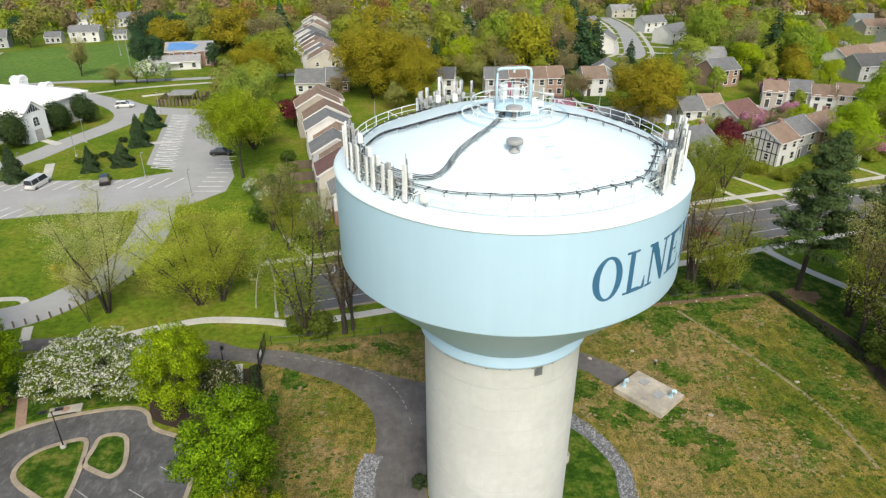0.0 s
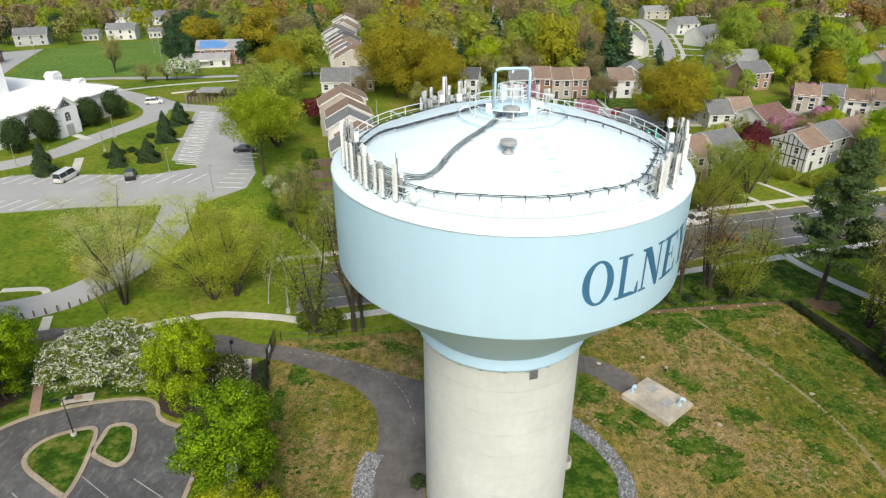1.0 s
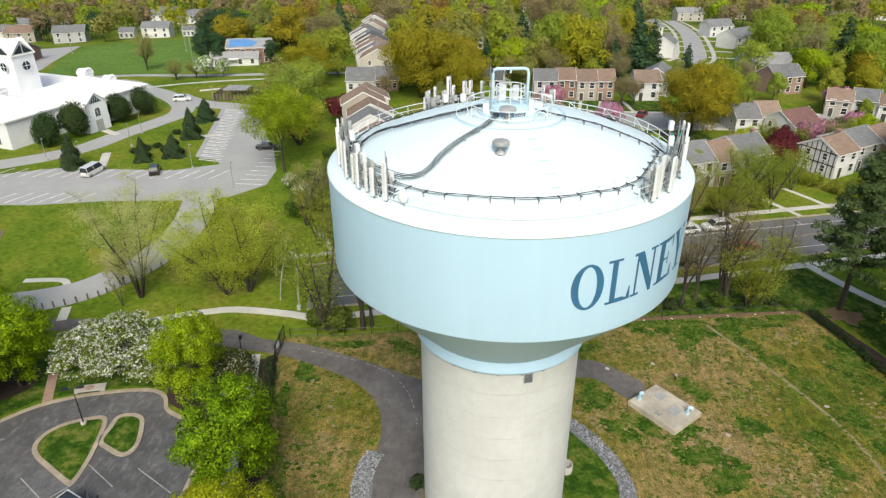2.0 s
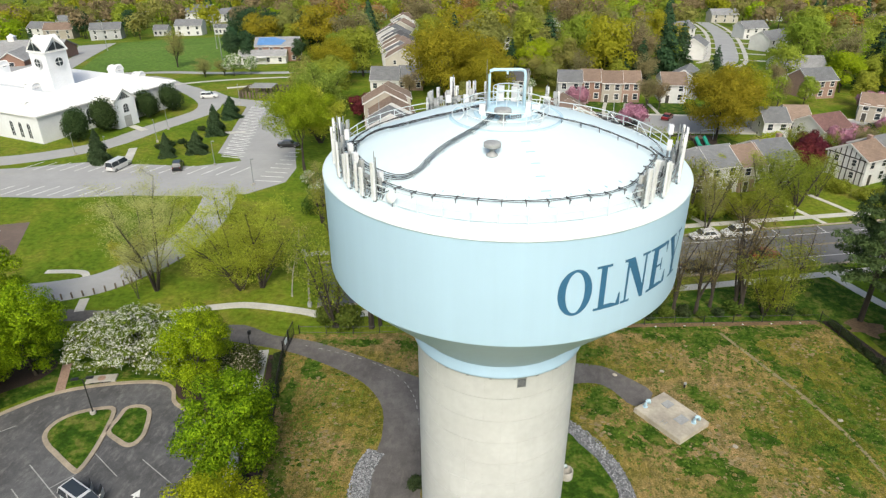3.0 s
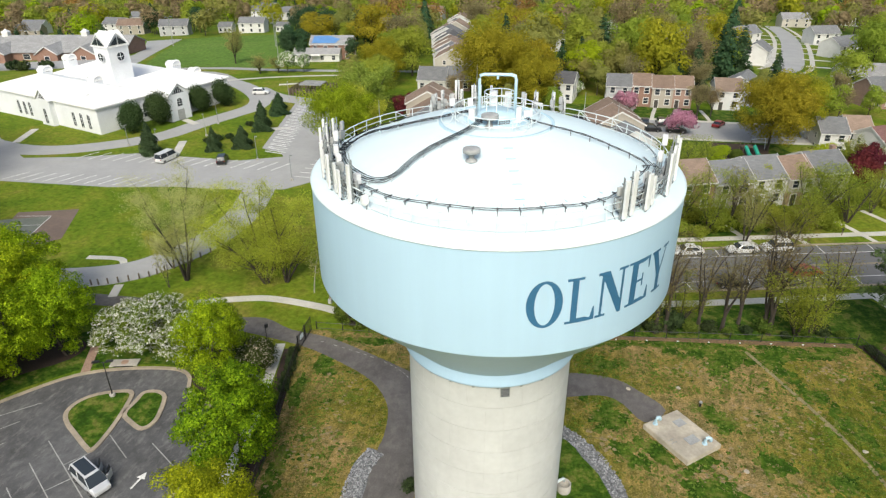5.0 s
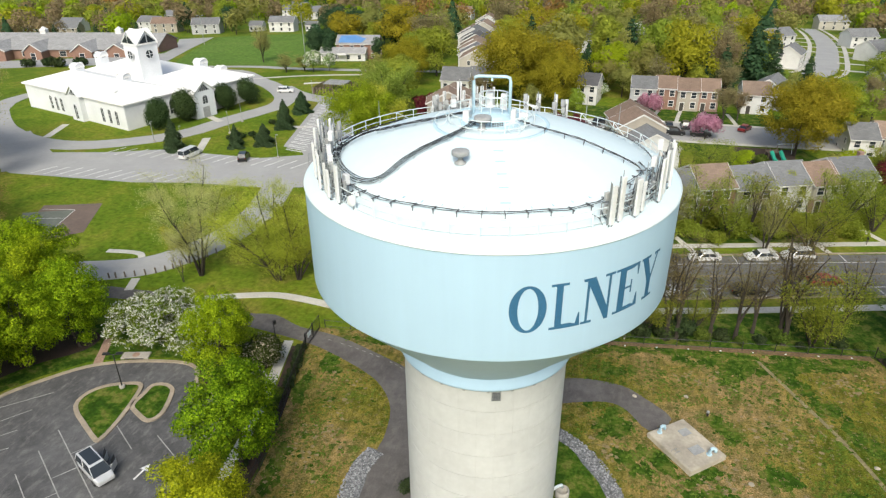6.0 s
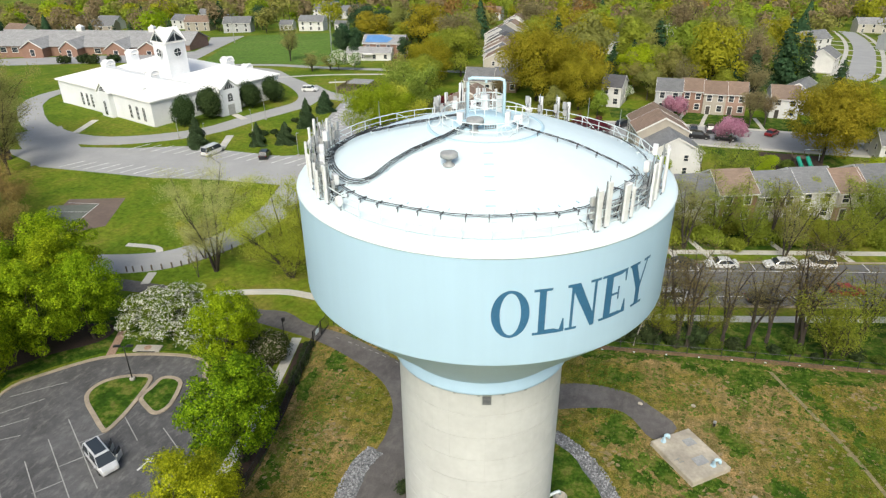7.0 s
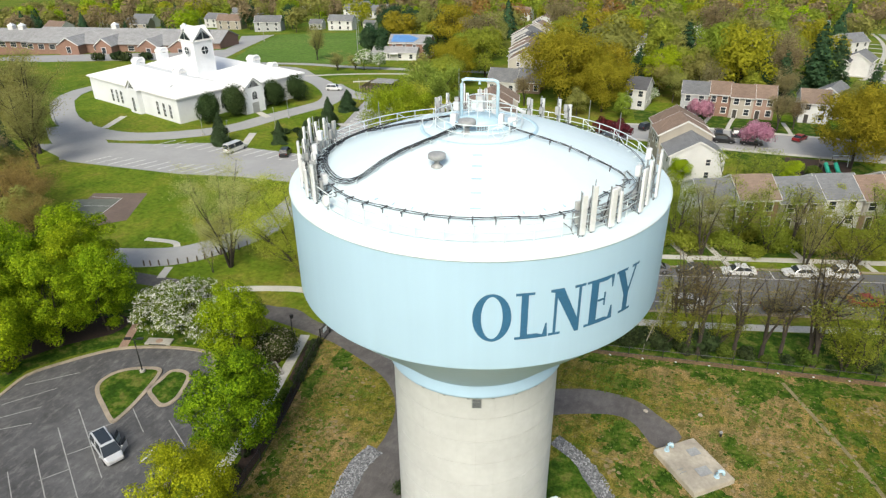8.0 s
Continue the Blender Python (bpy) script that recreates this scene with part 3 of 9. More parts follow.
flat("parking_lot", LOT, 0.03, M_LOT, "dark sealed asphalt parking lot with pale streaks", "parking lot", follow=False)


def kerb(name, line, label, width=0.3, high=0.16, steps=4, closed=False):
    bm = bmesh.new()
    pts = smooth_line(line, steps, closed)
    strip(bm, ring_closed(pts) if closed else pts, width, high, high, False)
    return tagged(link(bm, name, M_KERB), label, "kerb", kind="structure")


kerb("kerb", LOT[:17], "tan concrete kerb edging the parking lot", 0.42)
ISLE_A = [(-39.8, 44.4), (-39.9, 46.0), (-38.9, 47.5), (-36.9, 48.6), (-35.2, 48.8), (-34.3, 46.4), (-33.6, 43.0), (-33.5, 40.6), (-34.2, 40.6), (-36.7, 42.0), (-38.7, 43.2)]
ISLE_B = [(-33.8, 45.7), (-33.9, 47.6), (-33.9, 49.1), (-32.7, 49.6), (-31.5, 49.2), (-30.8, 48.0), (-30.1, 45.9), (-30.2, 44.7), (-30.9, 44.2), (-32.4, 44.8)]
for isle in (ISLE_A, ISLE_B):
    cx, cy = sum(p[0] for p in isle) / len(isle), sum(p[1] for p in isle) / len(isle)
    rim = smooth_line(isle, 4, True)
    flat("island_bed", [(cx + (x - cx) * 0.93, cy + (y - cy) * 0.93) for x, y in rim], 0.13, M_LUSH, "grass bed of the parking island", "grass", follow=False)
    bm = bmesh.new()
    strip(bm, ring_closed(rim), 0.46, 0.16, 0.16, False)
    tagged(link(bm, "island_kerb", M_KERB), "tan concrete kerb round a grassy parking island", "kerb", kind="structure")


def mark(a, b, width=0.12, material=None, z=0.04, name="marking"):
    bm = bmesh.new()
    n = max(2, int(math.hypot(b[0] - a[0], b[1] - a[1]) / 6) + 1)
    strip(bm, [(a[0] + (b[0] - a[0]) * i / n, a[1] + (b[1] - a[1]) * i / n) for i in range(n + 1)], width, z)
    return tagged(link(bm, name, material or M_WHITE_LINE), "worn white painted line", "road marking", kind="structure")


for a, b in (((-38.6, 40.6), (-28.7, 34.3)), ((-38.2, 37.7), (-28.2, 31.3)), ((-37.9, 34.7), (-27.9, 28.3)), ((-37.6, 31.6), (-27.6, 25.2)),
             ((-34.9, 38.2), (-33.5, 40.2)), ((-34.3, 35.1), (-32.8, 37.2)), ((-33.9, 31.9), (-32.4, 34.0)),
             ((-45.2, 36.5), (-42.6, 39.4)), ((-46.9, 38.0), (-43.6, 42.3)), ((-47.5, 41.3), (-43.6, 45.2)), ((-43.7, 35.2), (-41.3, 37.2)),
             ((-34.0, 43.2), (-29.6, 40.4)), ((-28.4, 42.7), (-24.0, 40.2)), ((-26.6, 45.4), (-23.2, 43.6))):
    mark(a, b, 0.1, M_LOT_LINE)
bm = bmesh.new()
for o in ((((-0.1, -1.1), (0.1, -1.1), (0.1, 0.2), (-0.1, 0.2))), ((-0.45, 0.2), (0.45, 0.2), (0, 1.0))):
    bm.faces.new([bm.verts.new((x, y, 0)) for x, y in o])
arrow = link(bm, "arrow_marking", M_WHITE_LINE)
arrow.matrix_basis = pose(-26.7, 38.3, 0.042, 0, 0, -5)
tagged(arrow, "white painted arrow on the asphalt", "road marking", kind="structure")

# pale broken seam along the edge of the service drive
seam = smooth_line([(-19.3, 62.5), (-14.7, 61.6), (-9.9, 60.2), (-6.8, 58.3), (-4.5, 55.1), (-3.2, 51.0)], 10)
for i in range(1, len(seam) - 1, 2):
    if i % 7 != 3:
        mark(seam[i], seam[i + 1], 0.09, M_LOT_LINE, 0.048, "drive_seam")

# walks near the lot
ribbon("footpath", [(-23.6, 60.9), (-22.6, 57), (-21.6, 53), (-20.5, 48.5), (-19.4, 42), (-18.6, 36), (-17.6, 28)], 1.15, 0.05, M_WALK, "pale concrete footpath between hedge and lot", "footpath", 0.06)
ribbon("mulch_bed", [(-21.9, 60.3), (-20.7, 56), (-19.2, 50.5), (-17.9, 45), (-17.3, 41), (-16.4, 35), (-15, 27)], 1.7, 0.04, M_MULCH, "dark bark mulch strip under the fence hedge", "mulch bed", 0.03)
flat("mulch_bed", [(-31, 54.2), (-29.5, 51.6), (-26, 50.2), (-23.6, 48.2), (-22.2, 44.8), (-21.6, 46), (-22.9, 52), (-23.9, 57), (-27, 59.5), (-31, 58)], 0.02, M_MULCH, "dark mulch bed under the maples", "mulch bed", follow=False, steps=3)
flat("mulch_bed", [(-52.0, 30), (-51.8, 38.5), (-52.2, 43.5), (-49.8, 48.4), (-46.2, 52.4), (-46.4, 55.5), (-50, 55.5), (-54, 49), (-57, 38), (-56, 30)], 0.02, M_MULCH, "dark mulch bed beside the parking lot", "mulch bed", follow=False, steps=3)
ribbon("brick_path", [(-42.6, 50.4), (-43.6, 52.4), (-45.0, 55.2)], 1.0, 0.05, M_BRICKPAVE, "short red brick path from the kerb", "footpath", 0.05)
ribbon("footpath", [(-40.5, 65.6), (-38, 67.2), (-33.4, 69.1), (-29.2, 70.1), (-22.3, 69.7), (-17.8, 69.0), (-12.8, 70.6), (-6.6, 72.4), (4, 75.5), (16, 79.0), (30, 83.1), (48.8, 89.2), (75, 97.5), (110, 108)], 1.35, 0.06, M_WALK, "pale concrete pavement beside the road", "footpath", 0.08)
ribbon("footpath", [(-51.9, 68.6), (-50.7, 65.6)], 1.2, 0.06, M_WALK, "short concrete stub path to the road", "footpath", 0.08)
ribbon("footpath", [(48.9, 89.5), (51, 85), (54, 80), (60, 72)], 1.4, 0.065, M_WALK, "pale concrete path branching from the pavement", "footpath", 0.08)

flat("roadside_verge", [(-4, 70.4), (4, 74.6), (16, 78.1), (30, 82.2), (48, 88.2), (60, 71), (52, 58), (47.5, 74.6), (42, 76.2), (22, 73), (8, 70.3)], 0.012, M_LUSH, "dark green grass between fence and pavement", "grass")
# deep green turf laid here as a darker sheet, also standing for the trees' shade
flat("lawn_edge", [(-49.5, 30), (-49.2, 38), (-49.6, 43.2), (-47.4, 46.9), (-44.2, 50.6), (-40, 52.8), (-35.2, 54.1), (-31.5, 54.3), (-28.5, 52), (-27, 56), (-33, 59), (-42, 58.5), (-48, 58), (-58, 50), (-62, 38), (-60, 30)], 0.012, M_LUSH, "green grass by the lot, darkened for shade under the trees", "grass", follow=False)
# main road beyond the tower
UR = Vector((math.cos(radians(17)), math.sin(radians(17))))
def along(s, d):
    """A point s metres along the main road from (16, 82), d metres beyond its near kerb."""
    return (16 + UR.x * s - UR.y * d, 82 + UR.y * s + UR.x * d)
flat("road", [along(-38, 0.2), along(140, 0), along(140, 12), along(-37, 11.5)], 0.03, M_ROAD, "grey asphalt road with white lane lines", "road")
flat("front_yard", [along(-34, 16.2), along(30, 16.2), along(30, 23.5), along(-34, 23.5)], 0.02, M_LUSH, "overgrown green front yards of the row houses", "grass")
for d in (-0.12, 12.12):
    ribbon("road_kerb", [along(s, d) for s in range(-38, 141, 12)], 0.3, 0.16, M_KERB, "pale concrete kerb of the road", "kerb", 0.16, 1)
for d in (2.4, 9.4):
    mark(along(-34, d), along(130, d), 0.12, M_WHITE_LINE, 0.045)
for d in (5.75, 6.05):
    mark(along(-34, d), along(130, d), 0.1, M_YELLOW_LINE, 0.045)
for d in (9.4, 2.4):
    for s in range(-30, 110, 8):
        mark(along(s, d + (0 if d > 5 else -0)), along(s + 0.1, d + 2.5 * (1 if d > 5 else -1)), 0.12, M_WHITE_LINE, 0.043)
ribbon("footpath", [along(s, 15.2) for s in range(-40, 141, 12)], 1.3, 0.06, M_WALK, "pale concrete pavement before the houses", "footpath", 0.08, 1)
for s in (-33, -6, 8, 13, 25, 33, 44, 52, 64, 78):
    ribbon("garden_path", [along(s, 12.3), along(s - 1.5, 19), along(s - 3.0, 24)], 0.9, 0.062, M_WALK, "narrow concrete garden path", "footpath", 0.05, 2)

# lane to the white building
WROAD = [(-66, 66.8), (-58.5, 69.2), (-52.8, 72.4), (-49.6, 77), (-47.2, 83.5), (-46.8, 93), (-49, 103), (-52, 112)]
ribbon("lane", WROAD, 6.0, 0.04, M_PALE_ROAD, "pale old asphalt lane", "road", 0.05)
ribbon("footpath", [(-62, 74.6), (-58.3, 75.2), (-56.4, 75.1), (-55.4, 74.2)], 1.0, 0.07, M_WALK, "concrete walk ending beside the lane", "footpath", 0.08)
flat("church_lot", [(-105, 97.3), (-78, 99.6), (-66, 102.5), (-52, 104), (-45, 106), (-40, 112.5), (-40.5, 120), (-45, 132), (-54, 150), (-60.5, 164), (-69.4, 164), (-60.2, 126.6), (-55.0, 125.0), (-53.2, 122.6), (-61.2, 118.3), (-84.9, 117.6), (-95, 113), (-108.4, 109.3), (-122, 103)], 0.03, M_PALE_ROAD, "pale asphalt lot with white stall lines", "parking lot")
OVAL_IN = [(-146, 134), (-131, 122.3), (-115.0, 116.6), (-102.0, 118.6), (-89.5, 128.8), (-85.2, 141), (-81.8, 150), (-80, 157), (-82.8, 165), (-92, 174.6), (-100.7, 181), (-115, 192), (-133, 188), (-150, 165), (-153, 146)]
ribbon("oval_drive", ring_closed([(x + (x + 115) * 0.055, y + (y - 152) * 0.06) for x, y in OVAL_IN]), 6.0, 0.035, M_PALE_ROAD, "pale asphalt oval drive round the white building", "road", 0.04, 3)
ribbon("drive_link", [(-127, 117), (-118, 110.5), (-110, 106), (-104, 101)], 10, 0.033, M_PALE_ROAD, "pale asphalt link to the lot", "road", 0.03)
ribbon("drive_link", [(-87, 175), (-78, 168), (-69, 165.5), (-60, 164.5)], 6, 0.033, M_PALE_ROAD, "pale asphalt link to the lot", "road", 0.03)
for a, b in (((-89.5, 142.5), (-84.4, 139.5)), ((-120, 127.5), (-116.5, 118)), ((-66.5, 139.5), (-60.5, 141.5)), ((-80, 127.2), (-76, 118)), ((-83, 181), (-72, 187))):
    ribbon("footpath", [a, ((a[0] + b[0]) / 2, (a[1] + b[1]) / 2), b], 1.7, 0.06, M_WALK, "pale concrete entrance walk", "footpath", 0.08)
for i in range(11):          # stalls before the white building
    x = -101 + i * 2.9
    mark((x, 98.3 + (x + 101) * 0.1), (x + 2.2, 103.0 + (x + 101) * 0.1), 0.26, None, 0.07)
for i in range(16):
    x = -97 + i * 2.9
    mark((x + 1.6, 111.8 + (x + 97) * 0.06), (x + 3.6, 116.6 + (x + 97) * 0.06), 0.26, None, 0.07)
for i in range(17):          # hatched stalls
    t = i / 16
    x0, y0 = -67.8 + 8.9 * t, 162.3 - 36.6 * t
    mark((x0, y0), (x0 + 5.0, y0 - 0.6), 0.28, None, 0.07)
    mark((x0 + 0.3, y0 - 0.8), (x0 + 4.6, y0 - 1.6), 0.4, None, 0.07)
for i in range(9):
    mark((-46.0 + 0.1 * i, 112.5 + 2.6 * i * 0.9), (-40.8 - 0.3 * i, 112.5 + 2.6 * i * 0.9), 0.26, None, 0.07)
flat("sports_field", [(-101, 205), (-112, 207), (-126, 206.5), (-146, 203), (-156, 222), (-165, 241), (-186, 290), (-172, 298), (-146, 309), (-118, 276), (-98, 222)], 0.05, M_FIELD, "mown green playing field", "field")
ribbon("lane", [(-152, 196), (-131, 201.5), (-114, 204), (-100, 203.0), (-85.3, 203.5), (-69, 205.5), (-45, 209)], 3.6, 0.09, M_PALE_ROAD, "pale lane along the playing field", "road", 0.05)
ribbon("footpath", [(-102, 184), (-92, 190), (-81.2, 194.5), (-68.9, 198.0)], 1.6, 0.07, M_WALK, "pale concrete path over the lawn", "footpath", 0.06)
flat("court", [(-81.5, 77.5), (-85.4, 86), (-76, 89.6), (-70.5, 79), (-74, 75.2)], 0.04, M_COURT, "faded red-brown ball court", "ball court", follow=False)
flat("court_key", [(-86.4, 82.4), (-78.6, 86.0), (-75.8, 77.2), (-82.5, 77.6)], 0.05, M_COURT_KEY, "faded green playing surface of the court", "ball court", follow=False)
mark((-84.3, 84.6), (-78.6, 86.0), 0.12, None, 0.06)
mark((-82.6, 81), (-77.6, 82.6), 0.1, None, 0.06)
mark((-78.6, 86.0), (-75.8, 77.2), 0.12, None, 0.06)
flat("school_yard", [(-262, 192), (-225, 190), (-180, 200), (-152, 205), (-160, 224), (-168, 242), (-188, 290), (-202, 282), (-180, 250), (-172, 232), (-190, 220), (-262, 203)], 0.04, M_PALE_ROAD, "pale asphalt yard before the school", "yard")

ribbon("far_street", [(66, 240), (72, 253), (80.5, 290), (90, 338), (96.5, 385), (100, 430)], 8, 0.08, M_PALE_ROAD, "grey street between far houses", "road", 0.05)
for o_ in (-6.5, 6.5):
    ribbon("far_pavement", offset_line([(66, 240), (72, 253), (80.5, 290), (90, 338), (96.5, 385), (100, 430)], o_), 1.6, 0.1, M_WALK, "pale pavement along the far street", "footpath", 0.06)
ribbon("far_street", [(150, 205), (160, 240), (172, 285), (190, 340), (215, 430)], 9, 0.08, M_PALE_ROAD, "grey road between far houses", "road", 0.05)
ribbon("far_pavement", [(143, 207), (153, 241), (165, 286), (183, 341), (208, 431)], 1.8, 0.1, M_WALK, "pale pavement along the far road", "footpath", 0.06)

for k in range(7):                                # drives and garden walks along the far street
    y_ = 252 + k * 19
    x_ = 72.5 + (y_ - 250) * (0.167 if y_ < 290 else 0.2) - (1.4 if y_ > 330 else 0)
    for s_ in (-1, 1):
        ribbon("house_drive", [(x_ + s_ * 4.4, y_ + 3 * s_), (x_ + s_ * 10, y_ + 2 * s_), (x_ + s_ * 15, y_ + 1.5 * s_)], 2.6, 0.11, M_WALK, "pale concrete drive to a far house", "drive", 0.04, 1)
# street behind the tower with its parked cars
flat("side_street", [(-4, 154), (18, 153), (42, 154.5), (70, 157), (95, 160), (95, 170), (60, 168.5), (20, 167), (-5, 163)], 0.04, M_PALE_ROAD, "grey asphalt side street", "road")
ribbon("street_kerb", [(-4, 153.7), (18, 152.7), (42, 154.2), (70, 156.7), (95, 159.7)], 1.1, 0.1, M_WALK, "pale concrete pavement of the side street", "footpath", 0.1)
ribbon("street_kerb", [(-5, 163.3), (20, 167.4), (60, 168.9), (95, 170.4)], 1.1, 0.1, M_WALK, "pale concrete pavement of the side street", "footpath", 0.1)
flat("front_yard", [(2, 168.6), (20, 168.4), (36, 169.2), (52, 170), (54, 180), (30, 179.5), (11, 178), (0, 178)], 0.03, M_LUSH, "green front yards of the row houses", "grass")
flat("front_yard", [(22, 125), (34, 120), (58, 131), (54, 143), (48, 153.2), (34, 152.8), (20, 152), (30, 140)], 0.03, M_LUSH, "green yards behind the row houses", "grass")
for x_, y_ in ((17.4, 1.5), (23.0, 1.2), (28.2, 1.2), (36.6, -1.4)):
    ribbon("garden_path", [(x_, 168.4), (x_ + y_ * 0.4, 173), (x_ + y_, 178.2)], 0.9, 0.062, M_WALK, "narrow concrete garden path", "footpath", 0.05, 2)
flat("playground_bed", [(34.4, 151.8), (34.0, 140), (45, 140.5), (46.8, 152.6)], 0.05, M_MULCH, "dark mulch playground bed", "playground", follow=False)

# ---- the water tower ----
Z_PAINT, R_TANK, R_PED, Z_LIP = 31.35, 12.0, 6.1, 18.1
tower = thing("water_tower", "pale blue steel water tank on a pale concrete column", "water tower", pose(TX, TY, 0))


def dome(r):
    return 34.75 - 0.0253 * r * r


bm = bmesh.new()
revolve(bm, [(11.96, 24.76), (11.99, 24.79), (12.0, 24.85), (12.0, Z_PAINT)], 128)
part("tank_wall", bm, M_TANK, tower, "pale blue painted steel tank wall", True)
bm = bmesh.new()
revolve(bm, [(6.1, 18.75), (6.3, 19.0), (6.75, 19.5), (11.96, 24.76)], 128)
part("tank_cone", bm, M_TANK, tower, "pale blue steel cone under the tank", True)
bm = bmesh.new()
revolve(bm, [(11.98, Z_PAINT - 0.04), (12.04, Z_PAINT - 0.03), (12.05, Z_PAINT + 0.03), (12.0, Z_PAINT + 0.06)], 128)
part("rim_bead", bm, M_RAIL, tower, "thin pale steel bead round the rim", True)
bm = bmesh.new()
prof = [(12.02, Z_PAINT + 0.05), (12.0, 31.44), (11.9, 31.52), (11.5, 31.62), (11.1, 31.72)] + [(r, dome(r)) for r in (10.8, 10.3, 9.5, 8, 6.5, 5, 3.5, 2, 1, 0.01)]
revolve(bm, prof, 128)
# same paint as the wall, lightened here to look brightly lit from above
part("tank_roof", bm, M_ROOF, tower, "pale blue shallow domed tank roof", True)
bm = bmesh.new()
revolve(bm, [(6.05, 18.1), (6.44, 18.12), (6.48, 18.16), (6.47, 18.3), (6.38, 18.55), (6.3, 18.8), (6.27, 19.0)], 96)
part("lip_ring", bm, M_TANK, tower, "pale blue flared steel lip ring", True)
bm = bmesh.new()
box(bm, -0.09, 0.09, 6.12, 6.32, 17.9, 18.16)
first = part("lip_bracket", bm, M_GALV, tower)
for k in range(1, 24):
    again(first, "lip_bracket", tower, pose(0, 0, 0, 0, 0, k * 15))
bm = bmesh.new()
revolve(bm, [(R_PED - 0.035, -0.3), (R_PED - 0.035, 18.2)], 72)
part("column_core", bm, M_JOINT, tower, "", True)


def column_panel(high):
    """One curved cast-concrete field with eased edges."""
    bm = bmesh.new()
    half, n = radians(6) - 0.0006, 4
    rows = [(R_PED - 0.03, 0.016), (R_PED - 0.006, 0.018), (R_PED, 0.026), (R_PED, high - 0.026), (R_PED - 0.004, high - 0.02), (R_PED - 0.03, high - 0.019)]
    revolve(bm, rows, n, -half, half)
    for side in (0, n):
        a = -half + 2 * half * side / n
        bm.faces.new([bm.verts.new((r * math.cos(a), r * math.sin(a), z)) for r, z in rows])
    return bm


RING = 2.06
first = part("concrete_panel", column_panel(RING), M_PED, tower)
for row in range(9):
    z = Z_LIP - RING * (row + 1)
    for k in range(30):
        m = pose(0, 0, z, 0, 0, k * 12 - 4)
        if row == 0 and k == 0:
            first.matrix_basis = m
        else:
            again(first, "concrete_panel", tower, m)
# louvre in the column head
bm = bmesh.new()
a_v = math.atan2(37.4 - TY, 6.75 - TX)
m = Matrix.Rotation(a_v - math.pi / 2, 4, "Z")
box(bm, -0.33, 0.33, R_PED - 0.05, R_PED + 0.05, 17.05, 17.85, m)
louvre = part("louvre", bm, M_GALV, tower, "grey louvred vent in the column head")
for i in range(6):
    bm = bmesh.new()
    box(bm, -0.27, 0.27, R_PED + 0.05, R_PED + 0.085, 17.12 + i * 0.115, 17.18 + i * 0.115, m)
    part("slat", bm, M_MESH, louvre)


# lettering: each letter is laid flat in its own square and wrapped on the wall
def serif_bar(x0, x1, y0, y1):
    return [(x0, y0), (x1, y0), (x1, y1), (x0, y1)]


def letter_polys(ch):
    """Outlines in a unit square: a heavy roman with thin hairlines and slab serifs."""
    t, h = 0.055, 0.21
    if ch == "O":
        out, inn = [], []
        for k in range(48):
            a = TAU * k / 48
            out.append((0.5 + 0.5 * math.cos(a), 0.5 + 0.515 * math.sin(a)))
            inn.append((0.5 + 0.275 * math.cos(a), 0.5 + 0.455 * math.sin(a)))
        return [[out[k], out[(k + 1) % 48], inn[(k + 1) % 48], inn[k]] for k in range(48)]
    if ch == "L":
        return [serif_bar(0.17, 0.17 + h, t, 1 - t), serif_bar(0.0, 0.56, 1 - t, 1), serif_bar(0.0, 1.0, 0, t),
                [(0.17 + h, t), (0.86, t), (0.66, 0.1), (0.17 + h, 0.1)], [(0.84, t), (1.0, t), (0.97, 0.3), (0.93, 0.3)]]
    if ch == "N":
        return [serif_bar(0.12, 0.20, t, 1), serif_bar(0, 0.33, 0, t), serif_bar(0.80, 0.88, 0, 1 - t), serif_bar(0.67, 1.0, 1 - t, 1),
                [(0.0, 1 - t), (0.0, 1), (0.36, 1), (0.88, 0.16), (0.88, -0.02), (0.76, -0.02), (0.12, 0.93)]]
    if ch == "E":
        return [serif_bar(0.15, 0.15 + h + 0.04, t, 1 - t), serif_bar(0, 0.95, 1 - t, 1), serif_bar(0, 1.0, 0, t), serif_bar(0.4, 0.66, 0.49, 0.54),
                [(0.84, 1 - t), (0.95, 1 - t), (0.93, 0.72), (0.89, 0.72)], [(0.84, t), (1.0, t), (0.97, 0.3), (0.92, 0.3)],
                serif_bar(0.62, 0.68, 0.37, 0.66), [(0.4, t), (0.84, t), (0.7, 0.09), (0.4, 0.09)], [(0.4, 1 - t), (0.84, 1 - t), (0.7, 0.91), (0.4, 0.91)]]
    return [serif_bar(0.39, 0.39 + h, t, 0.44), serif_bar(0.24, 0.76, 0, t), serif_bar(0.0, 0.46, 1 - t, 1), serif_bar(0.66, 1.0, 1 - t, 1),
            [(0.06, 1 - t), (0.33, 1 - t), (0.6, 0.46), (0.6, 0.4), (0.39, 0.4)], [(0.79, 1 - t), (0.87, 1 - t), (0.6, 0.4), (0.53, 0.44)]]


